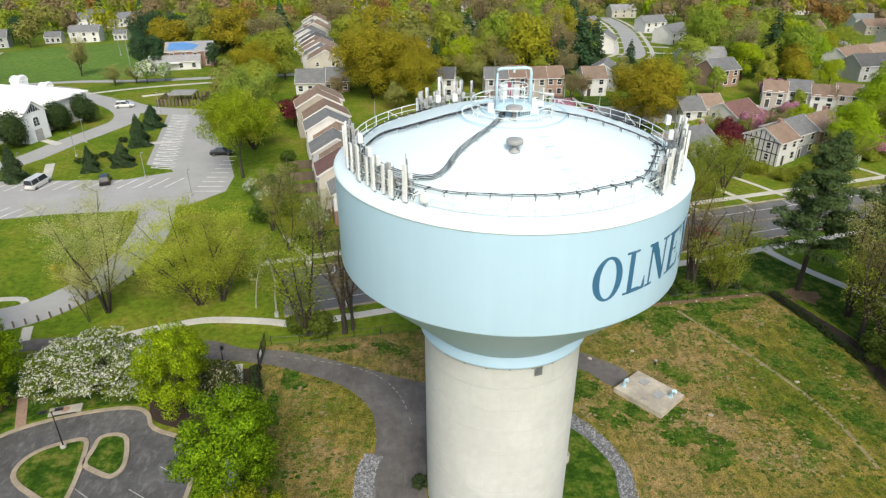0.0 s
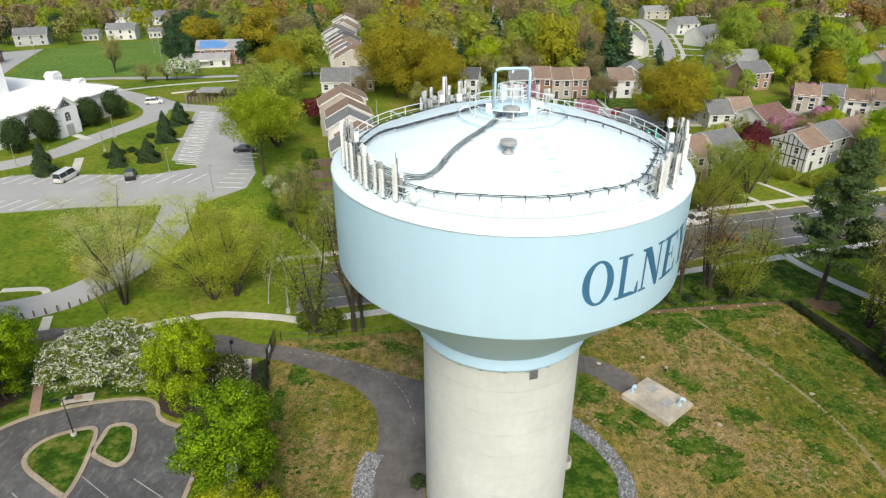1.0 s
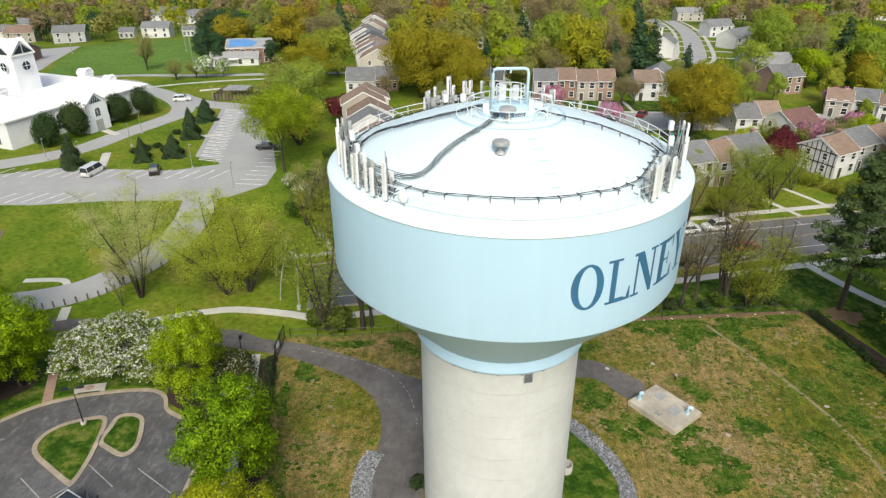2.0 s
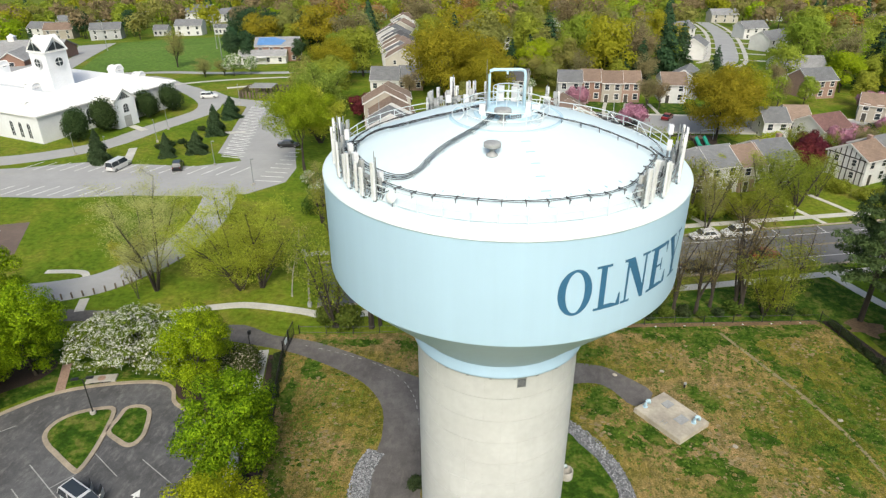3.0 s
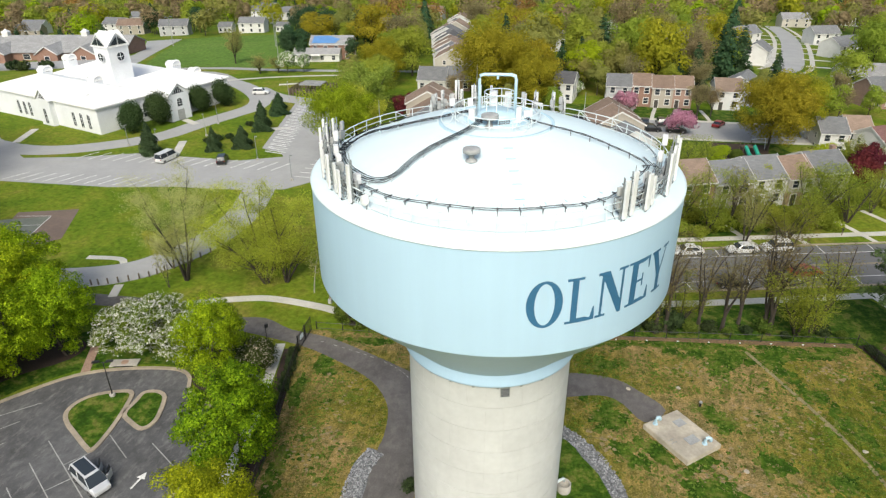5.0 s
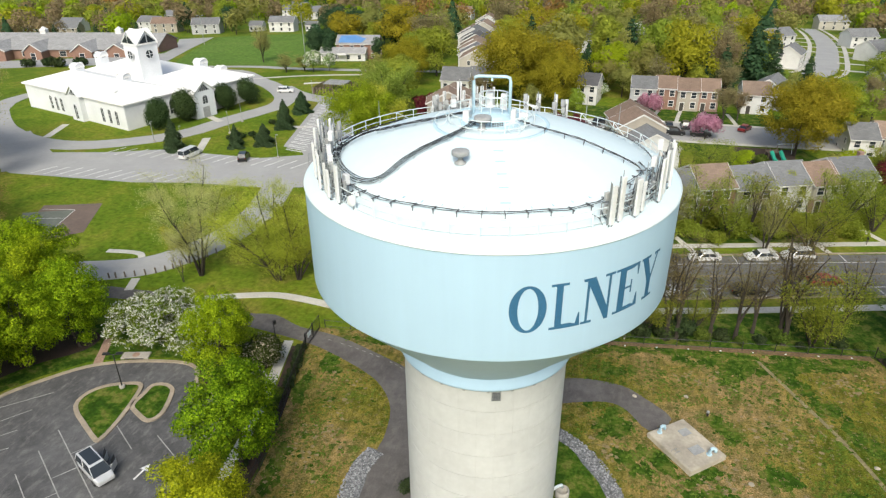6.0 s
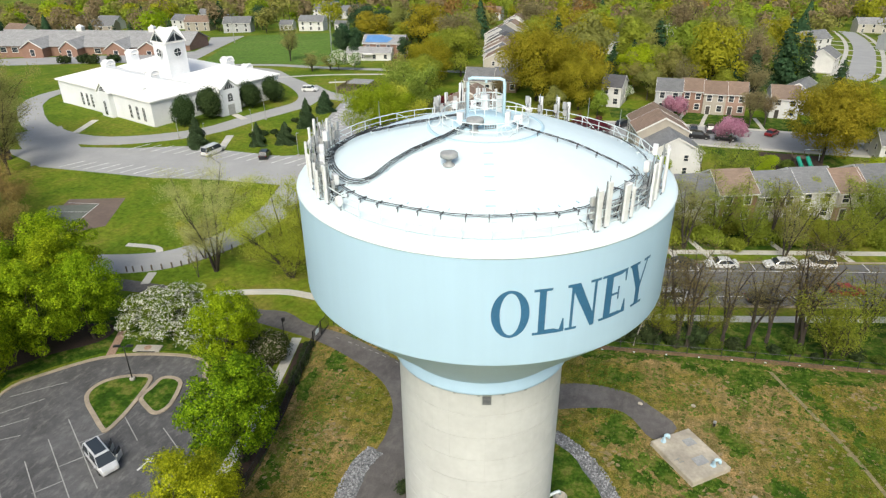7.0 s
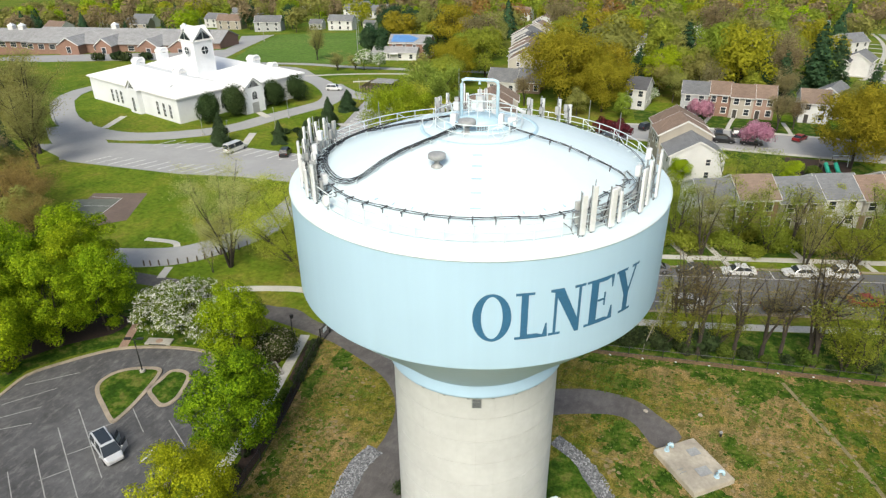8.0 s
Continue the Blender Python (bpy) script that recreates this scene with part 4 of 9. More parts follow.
for ch, a0, a1 in (("O", -72.1, -62.5), ("L", -61.6, -53.1), ("N", -52.8, -43.0), ("E", -42.6, -33.2), ("Y", -32.8, -23.4)):
    bm = bmesh.new()
    for li, poly in enumerate(letter_polys(ch)):
        xs = [p[0] for p in poly]
        n = max(1, int((max(xs) - min(xs)) * 10))
        f = bm.faces.new([bm.verts.new((x, y, 0)) for x, y in poly])
        for i in range(1, n):                       # cut upright, so that it bends with the wall
            cut = min(xs) + (max(xs) - min(xs)) * i / n
            fs = [g for g in bm.faces if any(v.co.x < cut - 1e-5 for v in g.verts) and any(v.co.x > cut + 1e-5 for v in g.verts)]
            if fs:
                geo = set(fs) | {e for g in fs for e in g.edges} | {v for g in fs for v in g.verts}
                bmesh.ops.bisect_plane(bm, geom=list(geo), plane_co=(cut, 0, 0), plane_no=(1, 0, 0))
    for v in bm.verts:
        a = radians(a0 + (a1 - a0) * v.co.x)
        r = R_TANK + 0.012
        v.co = Vector((r * math.cos(a), r * math.sin(a), 26.66 + 2.8 * v.co.y))
    bmesh.ops.recalc_face_normals(bm, faces=bm.faces[:])
    part("letter", bm, M_LETTER, tower, "dark blue painted letter " + ch)

# ladder-like seam plates and studs across the roof
bm = bmesh.new()
box(bm, -0.28, 0.28, -0.05, 0.05, 0, 0.05)
first = None
for i in range(7):
    r = 3.6 + i * 1.05
    m = pose(r * math.cos(radians(-72)), r * math.sin(radians(-72)), dome(r) + 0.0, 0, 0, 18)
    if first is None:
        first = part("foot_rung", bm, M_STEELBLUE, tower)
        first.matrix_basis = m
    else:
        again(first, "foot_rung", tower, m)
for i in range(10):
    r = 9.2
    a = -108 + i * 7.4
    again(first, "foot_rung", tower, pose(r * math.cos(radians(a)), r * math.sin(radians(a)), dome(r), 0, 0, a) @ Matrix.Diagonal((0.5, 0.6, 1, 1)))

# ---- on the tank's roof ----
def polar(a, r, z=0.0):
    return Vector((r * math.cos(radians(a)), r * math.sin(radians(a)), z))


def ring_pts(r, z, n=96, a0=0, a1=360):
    return [polar(a0 + (a1 - a0) * i / n, r, z) for i in range(n + (0 if a1 - a0 == 360 else 1))]


R_RAIL, Z_RAIL = 10.9, 31.8
bm = bmesh.new()
tube(bm, ring_pts(R_RAIL, Z_RAIL + 0.95), 0.032, 6, True)
rail = part("railing", bm, M_RAIL, tower, "pale painted pipe railing round the roof", True)
for name_, dz, rad in (("mid_rail", 0.55, 0.026), ("toe_rail", 0.12, 0.03)):
    bm = bmesh.new()
    tube(bm, ring_pts(R_RAIL, Z_RAIL + dz), rad, 5, True)
    part(name_, bm, M_RAIL, rail, "", True)
bm = bmesh.new()
tube(bm, [(R_RAIL, 0, Z_RAIL - 0.06), (R_RAIL, 0, Z_RAIL + 0.95)], 0.03, 6)
box(bm, R_RAIL - 0.09, R_RAIL + 0.09, -0.09, 0.09, Z_RAIL - 0.08, Z_RAIL - 0.02)
post = part("post", bm, M_RAIL, rail)
for k in range(1, 45):
    again(post, "post", rail, pose(0, 0, 0, 0, 0, k * 8))
bm = bmesh.new()
tube(bm, [polar(0, R_RAIL, Z_RAIL + 0.06), polar(8, R_RAIL, Z_RAIL + 0.93)], 0.026, 5)
brace = part("brace", bm, M_RAIL, rail)
brace.matrix_basis = pose(0, 0, 0, 0, 0, 40)
for a in (136, 168, 56, 24):
    again(brace, "brace", rail, pose(0, 0, 0, 0, 0, a))


def on_roof(a, r, up=0.0):
    return polar(a, r, dome(r) + up)


def cable_run(path, label, count=4, up=0.22, gap=0.062, thick=0.021, stand=None):
    """A bundle of black feeder cables on small stands over the roof."""
    t = thing("cable_run", label, "cables", pose(TX, TY, 0))
    flat_ = [(r * math.cos(radians(a)), r * math.sin(radians(a))) for r, a in path]
    line = smooth_line(flat_, 8)
    rng = random.Random(len(path))
    for c in range(count):
        bm = bmesh.new()
        off = offset_line(line, (c - (count - 1) / 2) * gap)
        tube(bm, [(x, y, dome(math.hypot(x, y)) + up + 0.015 * math.sin(i * 0.7 + c * 2) + (c % 2) * 0.05) for i, (x, y) in enumerate(off)], thick, 4)
        part("cable", bm, M_CABLE, t, "", True)
    gone, k = 0.0, None
    bm = bmesh.new()
    box(bm, -0.3, 0.3, -0.025, 0.025, -0.02, 0.035)
    box(bm, -0.2, -0.15, -0.02, 0.02, -up - 0.05, 0)
    box(bm, 0.15, 0.2, -0.02, 0.02, -up - 0.05, 0)
    for i in range(1, len(line)):
        gone += math.dist(line[i], line[i - 1])
        if gone > 1.15:
            gone = 0.0
            d = math.degrees(math.atan2(line[i][1] - line[i - 1][1], line[i][0] - line[i - 1][0]))
            m = pose(*line[i], dome(math.hypot(*line[i])) + up - 0.03, 0, 0, d + 90)
            if k is None:
                k = part("cable_stand", bm, stand or M_RAIL, t)
                k.matrix_basis = m
            else:
                again(k, "cable_stand", t, m)
    return t


cable_run([(1.6, -118), (2.7, -113), (4.15, -116.5), (5.44, -120.6), (6.77, -122.6), (7.64, -122.5), (8.51, -122.4), (9.23, -125.8), (9.55, -135.2), (9.75, -149.6), (9.95, -164.0), (9.75, -174.0), (8.7, 180), (6.87, -174), (4.7, -171), (3.3, -172), (2.3, 176), (1.7, 165)], "bundle of black feeder cables looping over the roof", 7)
cable_run([(9.98, -139), (9.98, -134.4), (9.92, -125.1), (9.9, -115.9), (9.77, -107.5), (9.67, -96.3), (9.68, -86.2), (9.68, -77.7), (9.68, -69.5), (9.68, -59.4), (9.8, -52.3), (9.79, -44.5), (9.75, -38.1), (9.5, -26.1), (9.6, -11), (9.44, -6.4), (8.69, -5.3), (7.58, -6.5), (6.55, -7.0), (5.66, -7.9), (4.56, -11.0), (3.55, -14.1), (2.73, -15.6), (1.7, -10)], "black feeder cables following the roof's rim", 3, 0.22, 0.05, 0.02, M_MESH)
cable_run([(10.2, -172), (10.3, -156), (10.2, -142), (10.0, -134)], "short black cable loop beside the antennas", 3)
cable_run([(10.3, -28), (10.2, -16), (10.1, -6), (9.3, -1)], "short black cable loop beside the antennas", 3)

cable_run([(10.3, -168), (10.42, 178), (10.42, 165), (10.4, 150), (10.35, 136), (10.2, 124)], "black feeder cables along the back of the rim", 4)
cable_run([(10.1, 108), (10.35, 96), (10.4, 82), (10.4, 70), (10.4, 52), (10.4, 34), (10.35, 16), (10.2, 2)], "black feeder cables along the back of the rim", 2)


def antenna(a, top, base=31.9, wide=0.3, r=11.15, boxes=1, tilt=2.0, dish=False, seed=0, group="panel antennas on the rim", tone="white"):
    """A panel antenna on a pole clamped to the rail, with radio units and jumper cables behind."""
    rng = random.Random(int(a * 7) + seed)
    t = thing("panel_antenna", f"tall {tone} panel antenna on a steel pole at the rim", "antenna", Matrix.Translation((TX, TY, 0)) @ Matrix.Rotation(radians(a), 4, "Z") @ Matrix.Translation((r, 0, 0)), group)
    high = top - base - 0.12
    bm = bmesh.new()
    tube(bm, [(-0.2, 0, Z_RAIL - 0.02), (-0.2, 0, top + rng.uniform(-0.1, 0.25))], 0.038, 7)
    part("pole", bm, M_GALV, t)
    bm = bmesh.new()
    cbox(bm, (0.05, 0, base + 0.12 + high / 2), (0.14, wide, high))
    bevelled(bm, 0.035)
    pn = part("panel", bm, M_PANEL, t, f"{tone} plastic panel")
    for z in (base + 0.35, top - 0.35):
        bm = bmesh.new()
        cbox(bm, (-0.12, 0, z), (0.16, 0.1, 0.09))
        part("clamp", bm, M_GALV, t)
    for i in range(boxes):
        bm = bmesh.new()
        hh = rng.uniform(0.42, 0.62)
        zz = base + 0.35 + rng.uniform(0, 0.5) + i * 0.65
        cbox(bm, (-0.42, rng.uniform(-0.1, 0.1), zz + hh / 2), (0.2, 0.3, hh))
        bevelled(bm, 0.025, 1)
        part("radio_unit", bm, M_GREYBOX, t, "grey ribbed radio unit")
    for i in range(5):
        bm = bmesh.new()
        y, sag = rng.uniform(-0.14, 0.14), rng.uniform(0.02, 0.2)
        if i < 3:
            run = [(0.0, y, base + 0.14), (-0.04, y, base - sag * 0.5), (-0.25, y * 2, base - sag), (-0.5, y * 3, base + 0.35), (-1.0, y * 4 + rng.uniform(-0.3, 0.3), base + 0.42)]
        else:
            run = [(-0.24, y * 0.4, top - rng.uniform(0.3, 0.9)), (-0.32, y, base + 0.9), (-0.42, y * 2, base + 0.45 - sag), (-0.75, y * 3, base + 0.35), (-1.15, y * 4 + rng.uniform(-0.3, 0.3), base + 0.5)]
        tube(bm, run, 0.026, 4)
        part("jumper_cable", bm, M_CABLE, t, "", True)
    return t


CLUSTER_A = [(178.0, 33.4, 0.3), (-178.5, 34.0, 0.22), (-173.5, 34.0, 0.2), (-167.0, 34.6, 0.26), (-162.5, 34.3, 0.22), (-158.5, 33.75, 0.32), (-150.5, 34.1, 0.36), (-145.5, 33.6, 0.2), (-141.0, 33.95, 0.28), (-136.7, 33.7, 0.2), (-132.6, 33.55, 0.28), (-127.6, 34.1, 0.28)]
CLUSTER_B = [(-43.0, 34.05, 0.28), (-39.3, 34.35, 0.28), (-33.0, 33.95, 0.36), (-29.2, 33.6, 0.18), (-19.2, 34.35, 0.36), (-13.5, 34.45, 0.3), (-6.5, 34.5, 0.36), (-2.0, 34.4, 0.28)]
CLUSTER_C = [(126.3, 33.1, 0.26), (125.0, 33.6, 0.3), (121.7, 33.8, 0.26), (118.3, 33.4, 0.26), (115.6, 34.5, 0.36), (113.8, 33.8, 0.24), (108.8, 34.05, 0.36), (106.4, 34.1, 0.28), (101.6, 34.0, 0.2), (88.2, 33.5, 0.4), (83.3, 33.65, 0.34), (76.0, 33.8, 0.28), (71.6, 33.5, 0.26)]
for cl, base in ((CLUSTER_A, 31.75), (CLUSTER_B, 31.75), (CLUSTER_C, 31.9)):
    for i, (a, top, w) in enumerate(cl):
        antenna(a, top, base, w, 11.2 - 0.12 * (i % 2), 1 + (i % 3 == 0), seed=i, tone="cream" if i % 4 == 1 else "white")
for a, r, up in ((-164, 10.3, 1.6), (-153, 10.3, 1.35), (-146, 10.35, 1.2), (-130, 10.3, 0.9), (-25, 10.3, 1.0), (-11, 10.3, 1.5), (-36, 10.35, 0.95), (-1, 10.4, 2.0), (111, 10.3, 0.9), (119, 10.4, 1.0)):
    t = thing("equipment_box", "grey radio cabinet on a short steel frame", "radio cabinet", Matrix.Translation((TX, TY, 0)) @ Matrix.Rotation(radians(a), 4, "Z") @ Matrix.Translation((r, 0, dome(r))), "radio cabinets")
    bm = bmesh.new()
    cbox(bm, (0, 0, up), (0.3, 0.42, 0.6))
    bevelled(bm, 0.03, 1)
    part("case", bm, M_PANEL, t, "pale case")
    bm = bmesh.new()
    for y in (-0.16, 0.16):
        tube(bm, [(0, y, -0.15), (0, y, up)], 0.03, 5)
    tube(bm, [(-0.3, -0.3, 0.5), (-0.3, 0.6, 0.5)], 0.025, 5)
    part("stand", bm, M_GALV, t)
for a, top in ((-127.4, 34.75), (-39.0, 34.65), (-43.4, 34.2), (152.0, 33.9), (46.0, 34.0), (-28.0, 34.6), (62, 34.2)):
    t = thing("whip_antenna", "thin grey whip antenna clamped to the railing", "antenna", Matrix.Translation((TX, TY, 0)) @ Matrix.Rotation(radians(a), 4, "Z"))
    bm = bmesh.new()
    tube(bm, [(11.0, 0, 31.7), (11.0, 0, top - 1.2), (11.0, 0, top)], [0.035, 0.03, 0.018], 6)
    part("rod", bm, M_GALV, t)
    bm = bmesh.new()
    cbox(bm, (10.96, 0, Z_RAIL + 0.9), (0.14, 0.1, 0.1))
    part("clamp", bm, M_GALV, t)
# steel frame cages behind each cluster
for a0, a1 in ((-168, -127), (-44, -2), (101, 127)):
    t = thing("antenna_frame", "galvanised pipe frame behind the antennas", "antenna frame", pose(TX, TY, 0))
    for r, z in ((10.6, 32.9), (10.6, 32.4), (11.0, 33.0), (11.0, 32.3)):
        bm = bmesh.new()
        tube(bm, [polar(a0 + (a1 - a0) * i / 10, r, z) for i in range(11)], 0.04, 5)
        part("pipe", bm, M_GALV, t)
    n = int(abs(a1 - a0) / 5)
    for i in range(n + 1):
        a = a0 + (a1 - a0) * i / n
        bm = bmesh.new()
        tube(bm, [polar(a, 10.6, 31.8), polar(a, 10.6, 32.9), polar(a, 11.0, 33.0)], 0.03, 5)
        part("strut", bm, M_GALV, t)
# small drum and a dish by the west cluster
bm = bmesh.new()
revolve(bm, [(0.01, 0.16), (0.2, 0.15), (0.31, 0.1), (0.33, 0.0), (0.3, -0.08), (0.12, -0.16), (0.01, -0.17)], 20)
t = thing("dish_antenna", "small round white dish antenna by the railing", "antenna", Matrix.Translation((TX, TY, 0)) @ Matrix.Rotation(radians(-121), 4, "Z") @ Matrix.Translation((10.98, 0, 32.35)) @ Matrix.Rotation(radians(78), 4, "Y"))
part("drum", bm, M_PANEL, t, "", True)
bm = bmesh.new()
tube(bm, [(0.66, 0, -0.2), (0, 0, -0.15)], 0.04, 6)
part("bracket", bm, M_GALV, t)


def mushroom_vent(a, r, s):
    t = thing("roof_vent", "grey mushroom-shaped roof vent", "roof vent", Matrix.Translation((TX, TY, 0)) @ Matrix.Translation(on_roof(a, r, -0.03)) @ Matrix.Scale(s, 4), "roof vents")
    bm = bmesh.new()
    revolve(bm, [(0.42, 0.0), (0.4, 0.06), (0.2, 0.2), (0.17, 0.34), (0.2, 0.42)], 24)
    part("neck", bm, M_VENT, t, "", True)
    bm = bmesh.new()
    revolve(bm, [(0.2, 0.42), (0.3, 0.45), (0.52, 0.58), (0.56, 0.62)], 28)
    part("screen", bm, M_MESH, t, "", True)
    bm = bmesh.new()
    revolve(bm, [(0.56, 0.6), (0.6, 0.62), (0.6, 0.86), (0.56, 0.9), (0.3, 0.97), (0.01, 0.99)], 28)
    part("cap", bm, M_VENT, t, "", True)


mushroom_vent(-94.0, 5.95, 0.84)
mushroom_vent(-93, 1.95, 0.9)

# central collar, arch and guard rings
hub = thing("roof_hub", "pale blue roof collar with screens, guard rings and lifting arch", "roof hub", pose(TX, TY, 0))
bm = bmesh.new()
revolve(bm, [(1.55, 34.25), (1.5, 34.5), (1.25, 34.75), (1.2, 35.05), (1.1, 35.12), (0.01, 35.2)], 32)
part("collar", bm, M_STEELBLUE, hub, "", True)
for a in (-128, -62):
    bm = bmesh.new()
    box(bm, 1.18, 1.5, -0.42, 0.42, 34.3, 34.95, Matrix.Rotation(radians(a), 4, "Z"))
    hb = part("screen_box", bm, M_STEELBLUE, hub)
    for i in range(5):
        for j in range(4):
            bm = bmesh.new()
            y, z = -0.36 + i * 0.15, 34.36 + j * 0.145
            box(bm, 1.5, 1.53, y, y + 0.11, z, z + 0.105, Matrix.Rotation(radians(a), 4, "Z"))
            part("screen_cell", bm, M_MESH, hb)
d8 = Vector((math.cos(radians(8)), math.sin(radians(8)), 0))
bm = bmesh.new()
pts = [d8 * -1.14 + Vector((0, 0, 34.2)), d8 * -1.14 + Vector((0, 0, 37.1)), d8 * -1.08 + Vector((0, 0, 37.32)), d8 * -0.86 + Vector((0, 0, 37.4)),
       d8 * 0.86 + Vector((0, 0, 37.4)), d8 * 1.08 + Vector((0, 0, 37.32)), d8 * 1.14 + Vector((0, 0, 37.1)), d8 * 1.14 + Vector((0, 0, 34.2))]
tube(bm, pts, 0.1, 10)
part("arch", bm, M_STEELBLUE, hub, "pale blue square pipe arch", True)
bm = bmesh.new()
box(bm, -0.06, 0.06, -0.06, 0.06, 37.12, 37.34)
part("lifting_eye", bm, M_STEELBLUE, hub)
for r, z0, z1, n, cen in ((2.75, 34.32, 35.35, 12, (0, 0)), (0.95, 35.15, 36.2, 8, (0.05, 0.5))):
    for z in (z1, (z0 + z1) / 2):
        bm = bmesh.new()
        tube(bm, [Vector((cen[0], cen[1], 0)) + p for p in ring_pts(r, z, 40)], 0.035, 6, True)
        part("guard_ring", bm, M_RAIL, hub, "", True)
    for k in range(n):
        bm = bmesh.new()
        p = polar(k * 360 / n, r) + Vector((cen[0], cen[1], 0))
        tube(bm, [p + Vector((0, 0, z0 - 0.1)), p + Vector((0, 0, z1))], 0.032, 6)
        part("guard_post", bm, M_RAIL, hub)
bm = bmesh.new()
revolve(bm, [(3.7, dome(3.7) - 0.02), (3.7, dome(3.7) + 0.06), (3.6, dome(3.6) + 0.08), (3.5, dome(3.5) + 0.06), (3.5, dome(3.5) - 0.02)], 64)
part("roof_ring", bm, M_STEELBLUE, hub, "", True)
bm = bmesh.new()
revolve(bm, [(2.1, dome(2.1) - 0.02), (2.1, dome(2.1) + 0.12), (1.95, dome(2) + 0.14), (1.5, 34.5)], 48)
part("collar_step", bm, M_STEELBLUE, hub, "", True)
for x, y, w, d, z0, z1 in ((-0.5, 1.6, 0.5, 0.4, 34.3, 36.0), (0.4, 1.9, 0.4, 0.3, 34.3, 35.9), (1.9, 0.9, 0.55, 0.4, 34.3, 35.0), (-1.5, -0.5, 0.4, 0.4, 34.3, 35.3), (1.4, 0.1, 0.3, 0.4, 34.3, 35.4)):
    bm = bmesh.new()
    box(bm, x - w / 2, x + w / 2, y - d / 2, y + d / 2, z0, z1)
    bevelled(bm, 0.03, 1)
    part("cabinet", bm, M_PANEL, hub, "white equipment case")
bm = bmesh.new()
tube(bm, [(2.1, 0.9, 34.9), (2.15, 0.9, 35.55), (2.75, 0.55, 35.5)], [0.05, 0.06, 0.14], 8)
part("camera_arm", bm, M_PANEL, hub, "white cylindrical unit on an arm")
bm = bmesh.new()
tube(bm, [d8 * -1.3 + Vector((0, 0, 34.3)), d8 * -1.3 + Vector((0, 0, 38.0))], [0.03, 0.012], 5)
part("lightning_rod", bm, M_GALV, hub)
for k, (a, r) in enumerate(((-48, 2.4), (-35, 2.0), (-160, 2.7))):
    bm = bmesh.new()
    c = on_roof(a, r + 0.5, 0.35)
    tube(bm, [c + Vector((0.38 * math.cos(TAU * i / 16), 0.12 * math.sin(TAU * i / 16) * k, 0.36 * math.sin(TAU * i / 16))) for i in range(16)], 0.028, 5, True)
    part("coiled_cable", bm, M_RAIL, hub, "", True)

# ---- on the fenced site ----
vault = thing("concrete_vault", "low tan concrete vault slab in the meadow", "concrete slab")
bm = bmesh.new()
sheet(bm, [(18.4, 56.0), (21.8, 59.0), (25.6, 54.85), (22.3, 51.75)], 0.6, 0.75)
bmesh.ops.recalc_face_normals(bm, faces=bm.faces[:])
bmesh.ops.bevel(bm, geom=[e for e in bm.edges if abs(e.verts[0].co.z - e.verts[1].co.z) < 0.01 and e.calc_length() > 3.9 and len(e.link_faces) == 2 and e.calc_face_angle(0) > 1], offset=0.06, segments=2, affect="EDGES")
part("slab", bm, M_SLAB, vault)
for cx, cy, turn in ((19.75, 56.45, 40), (24.3, 54.6, 20)):
    bm = bmesh.new()
    tube(bm, [(-0.28, 0, 0.5), (-0.28, 0, 0.95), (-0.2, 0, 1.16), (0, 0, 1.25), (0.2, 0, 1.16), (0.28, 0, 0.95), (0.28, 0, 0.78)], 0.15, 10)
    v = part("vent_pipe", bm, M_STEELBLUE, vault, "pale blue bent vent pipe", True)
    v.matrix_basis = pose(cx, cy, 0.1, 0, 0, turn)
    bm = bmesh.new()
    revolve(bm, [(0.15, 0.5), (0.26, 0.5), (0.26, 0.56), (0.15, 0.56)], 14)
    f = part("flange", bm, M_STEELBLUE, v)
    f.matrix_basis = pose(-0.28, 0, 0)
bm = bmesh.new()
for y in (-0.22, 0.22):
    tube(bm, [(-0.3, y, 0.55), (-0.3, y, 0.72), (0.35, y, 0.72), (0.35, y, 0.62)], 0.025, 5)
tube(bm, [(0, -0.22, 0.72), (0, 0.22, 0.72)], 0.022, 5)
gr = part("ladder_grip", bm, M_GALV, vault, "grey steel ladder grip")
gr.matrix_basis = pose(21.0, 54.0, 0, 0, 0, 45)
for cx, cy, w, d in ((21.9, 57.0, 1.1, 0.9), (22.9, 54.8, 1.3, 1.0)):
    bm = bmesh.new()
    box(bm, -w / 2, w / 2, -d / 2, d / 2, 0.6, 0.625)
    h = part("hatch", bm, M_VENT, vault, "grey steel access cover")
    h.matrix_basis = pose(cx, cy, 0, 0, 0, 41)

drain = thing("overflow_drain", "white overflow pipe above a pale concrete drain tub", "drain")
bm = bmesh.new()
tube(bm, [(10.4, 45.2, 1.55), (10.9, 45.75, 1.62), (11.2, 46.1, 1.5), (11.27, 46.2, 1.15)], 0.13, 10)
part("pipe", bm, M_RAIL, drain, "white bent pipe", True)
bm = bmesh.new()
revolve(bm, [(0.62, 0), (0.62, 0.85), (0.56, 0.9), (0.5, 0.85), (0.48, 0.3), (0.01, 0.25)], 28)
tub = part("tub", bm, M_CONC, drain, "pale concrete tub", True)
tub.matrix_basis = pose(11.3, 46.2, 0)

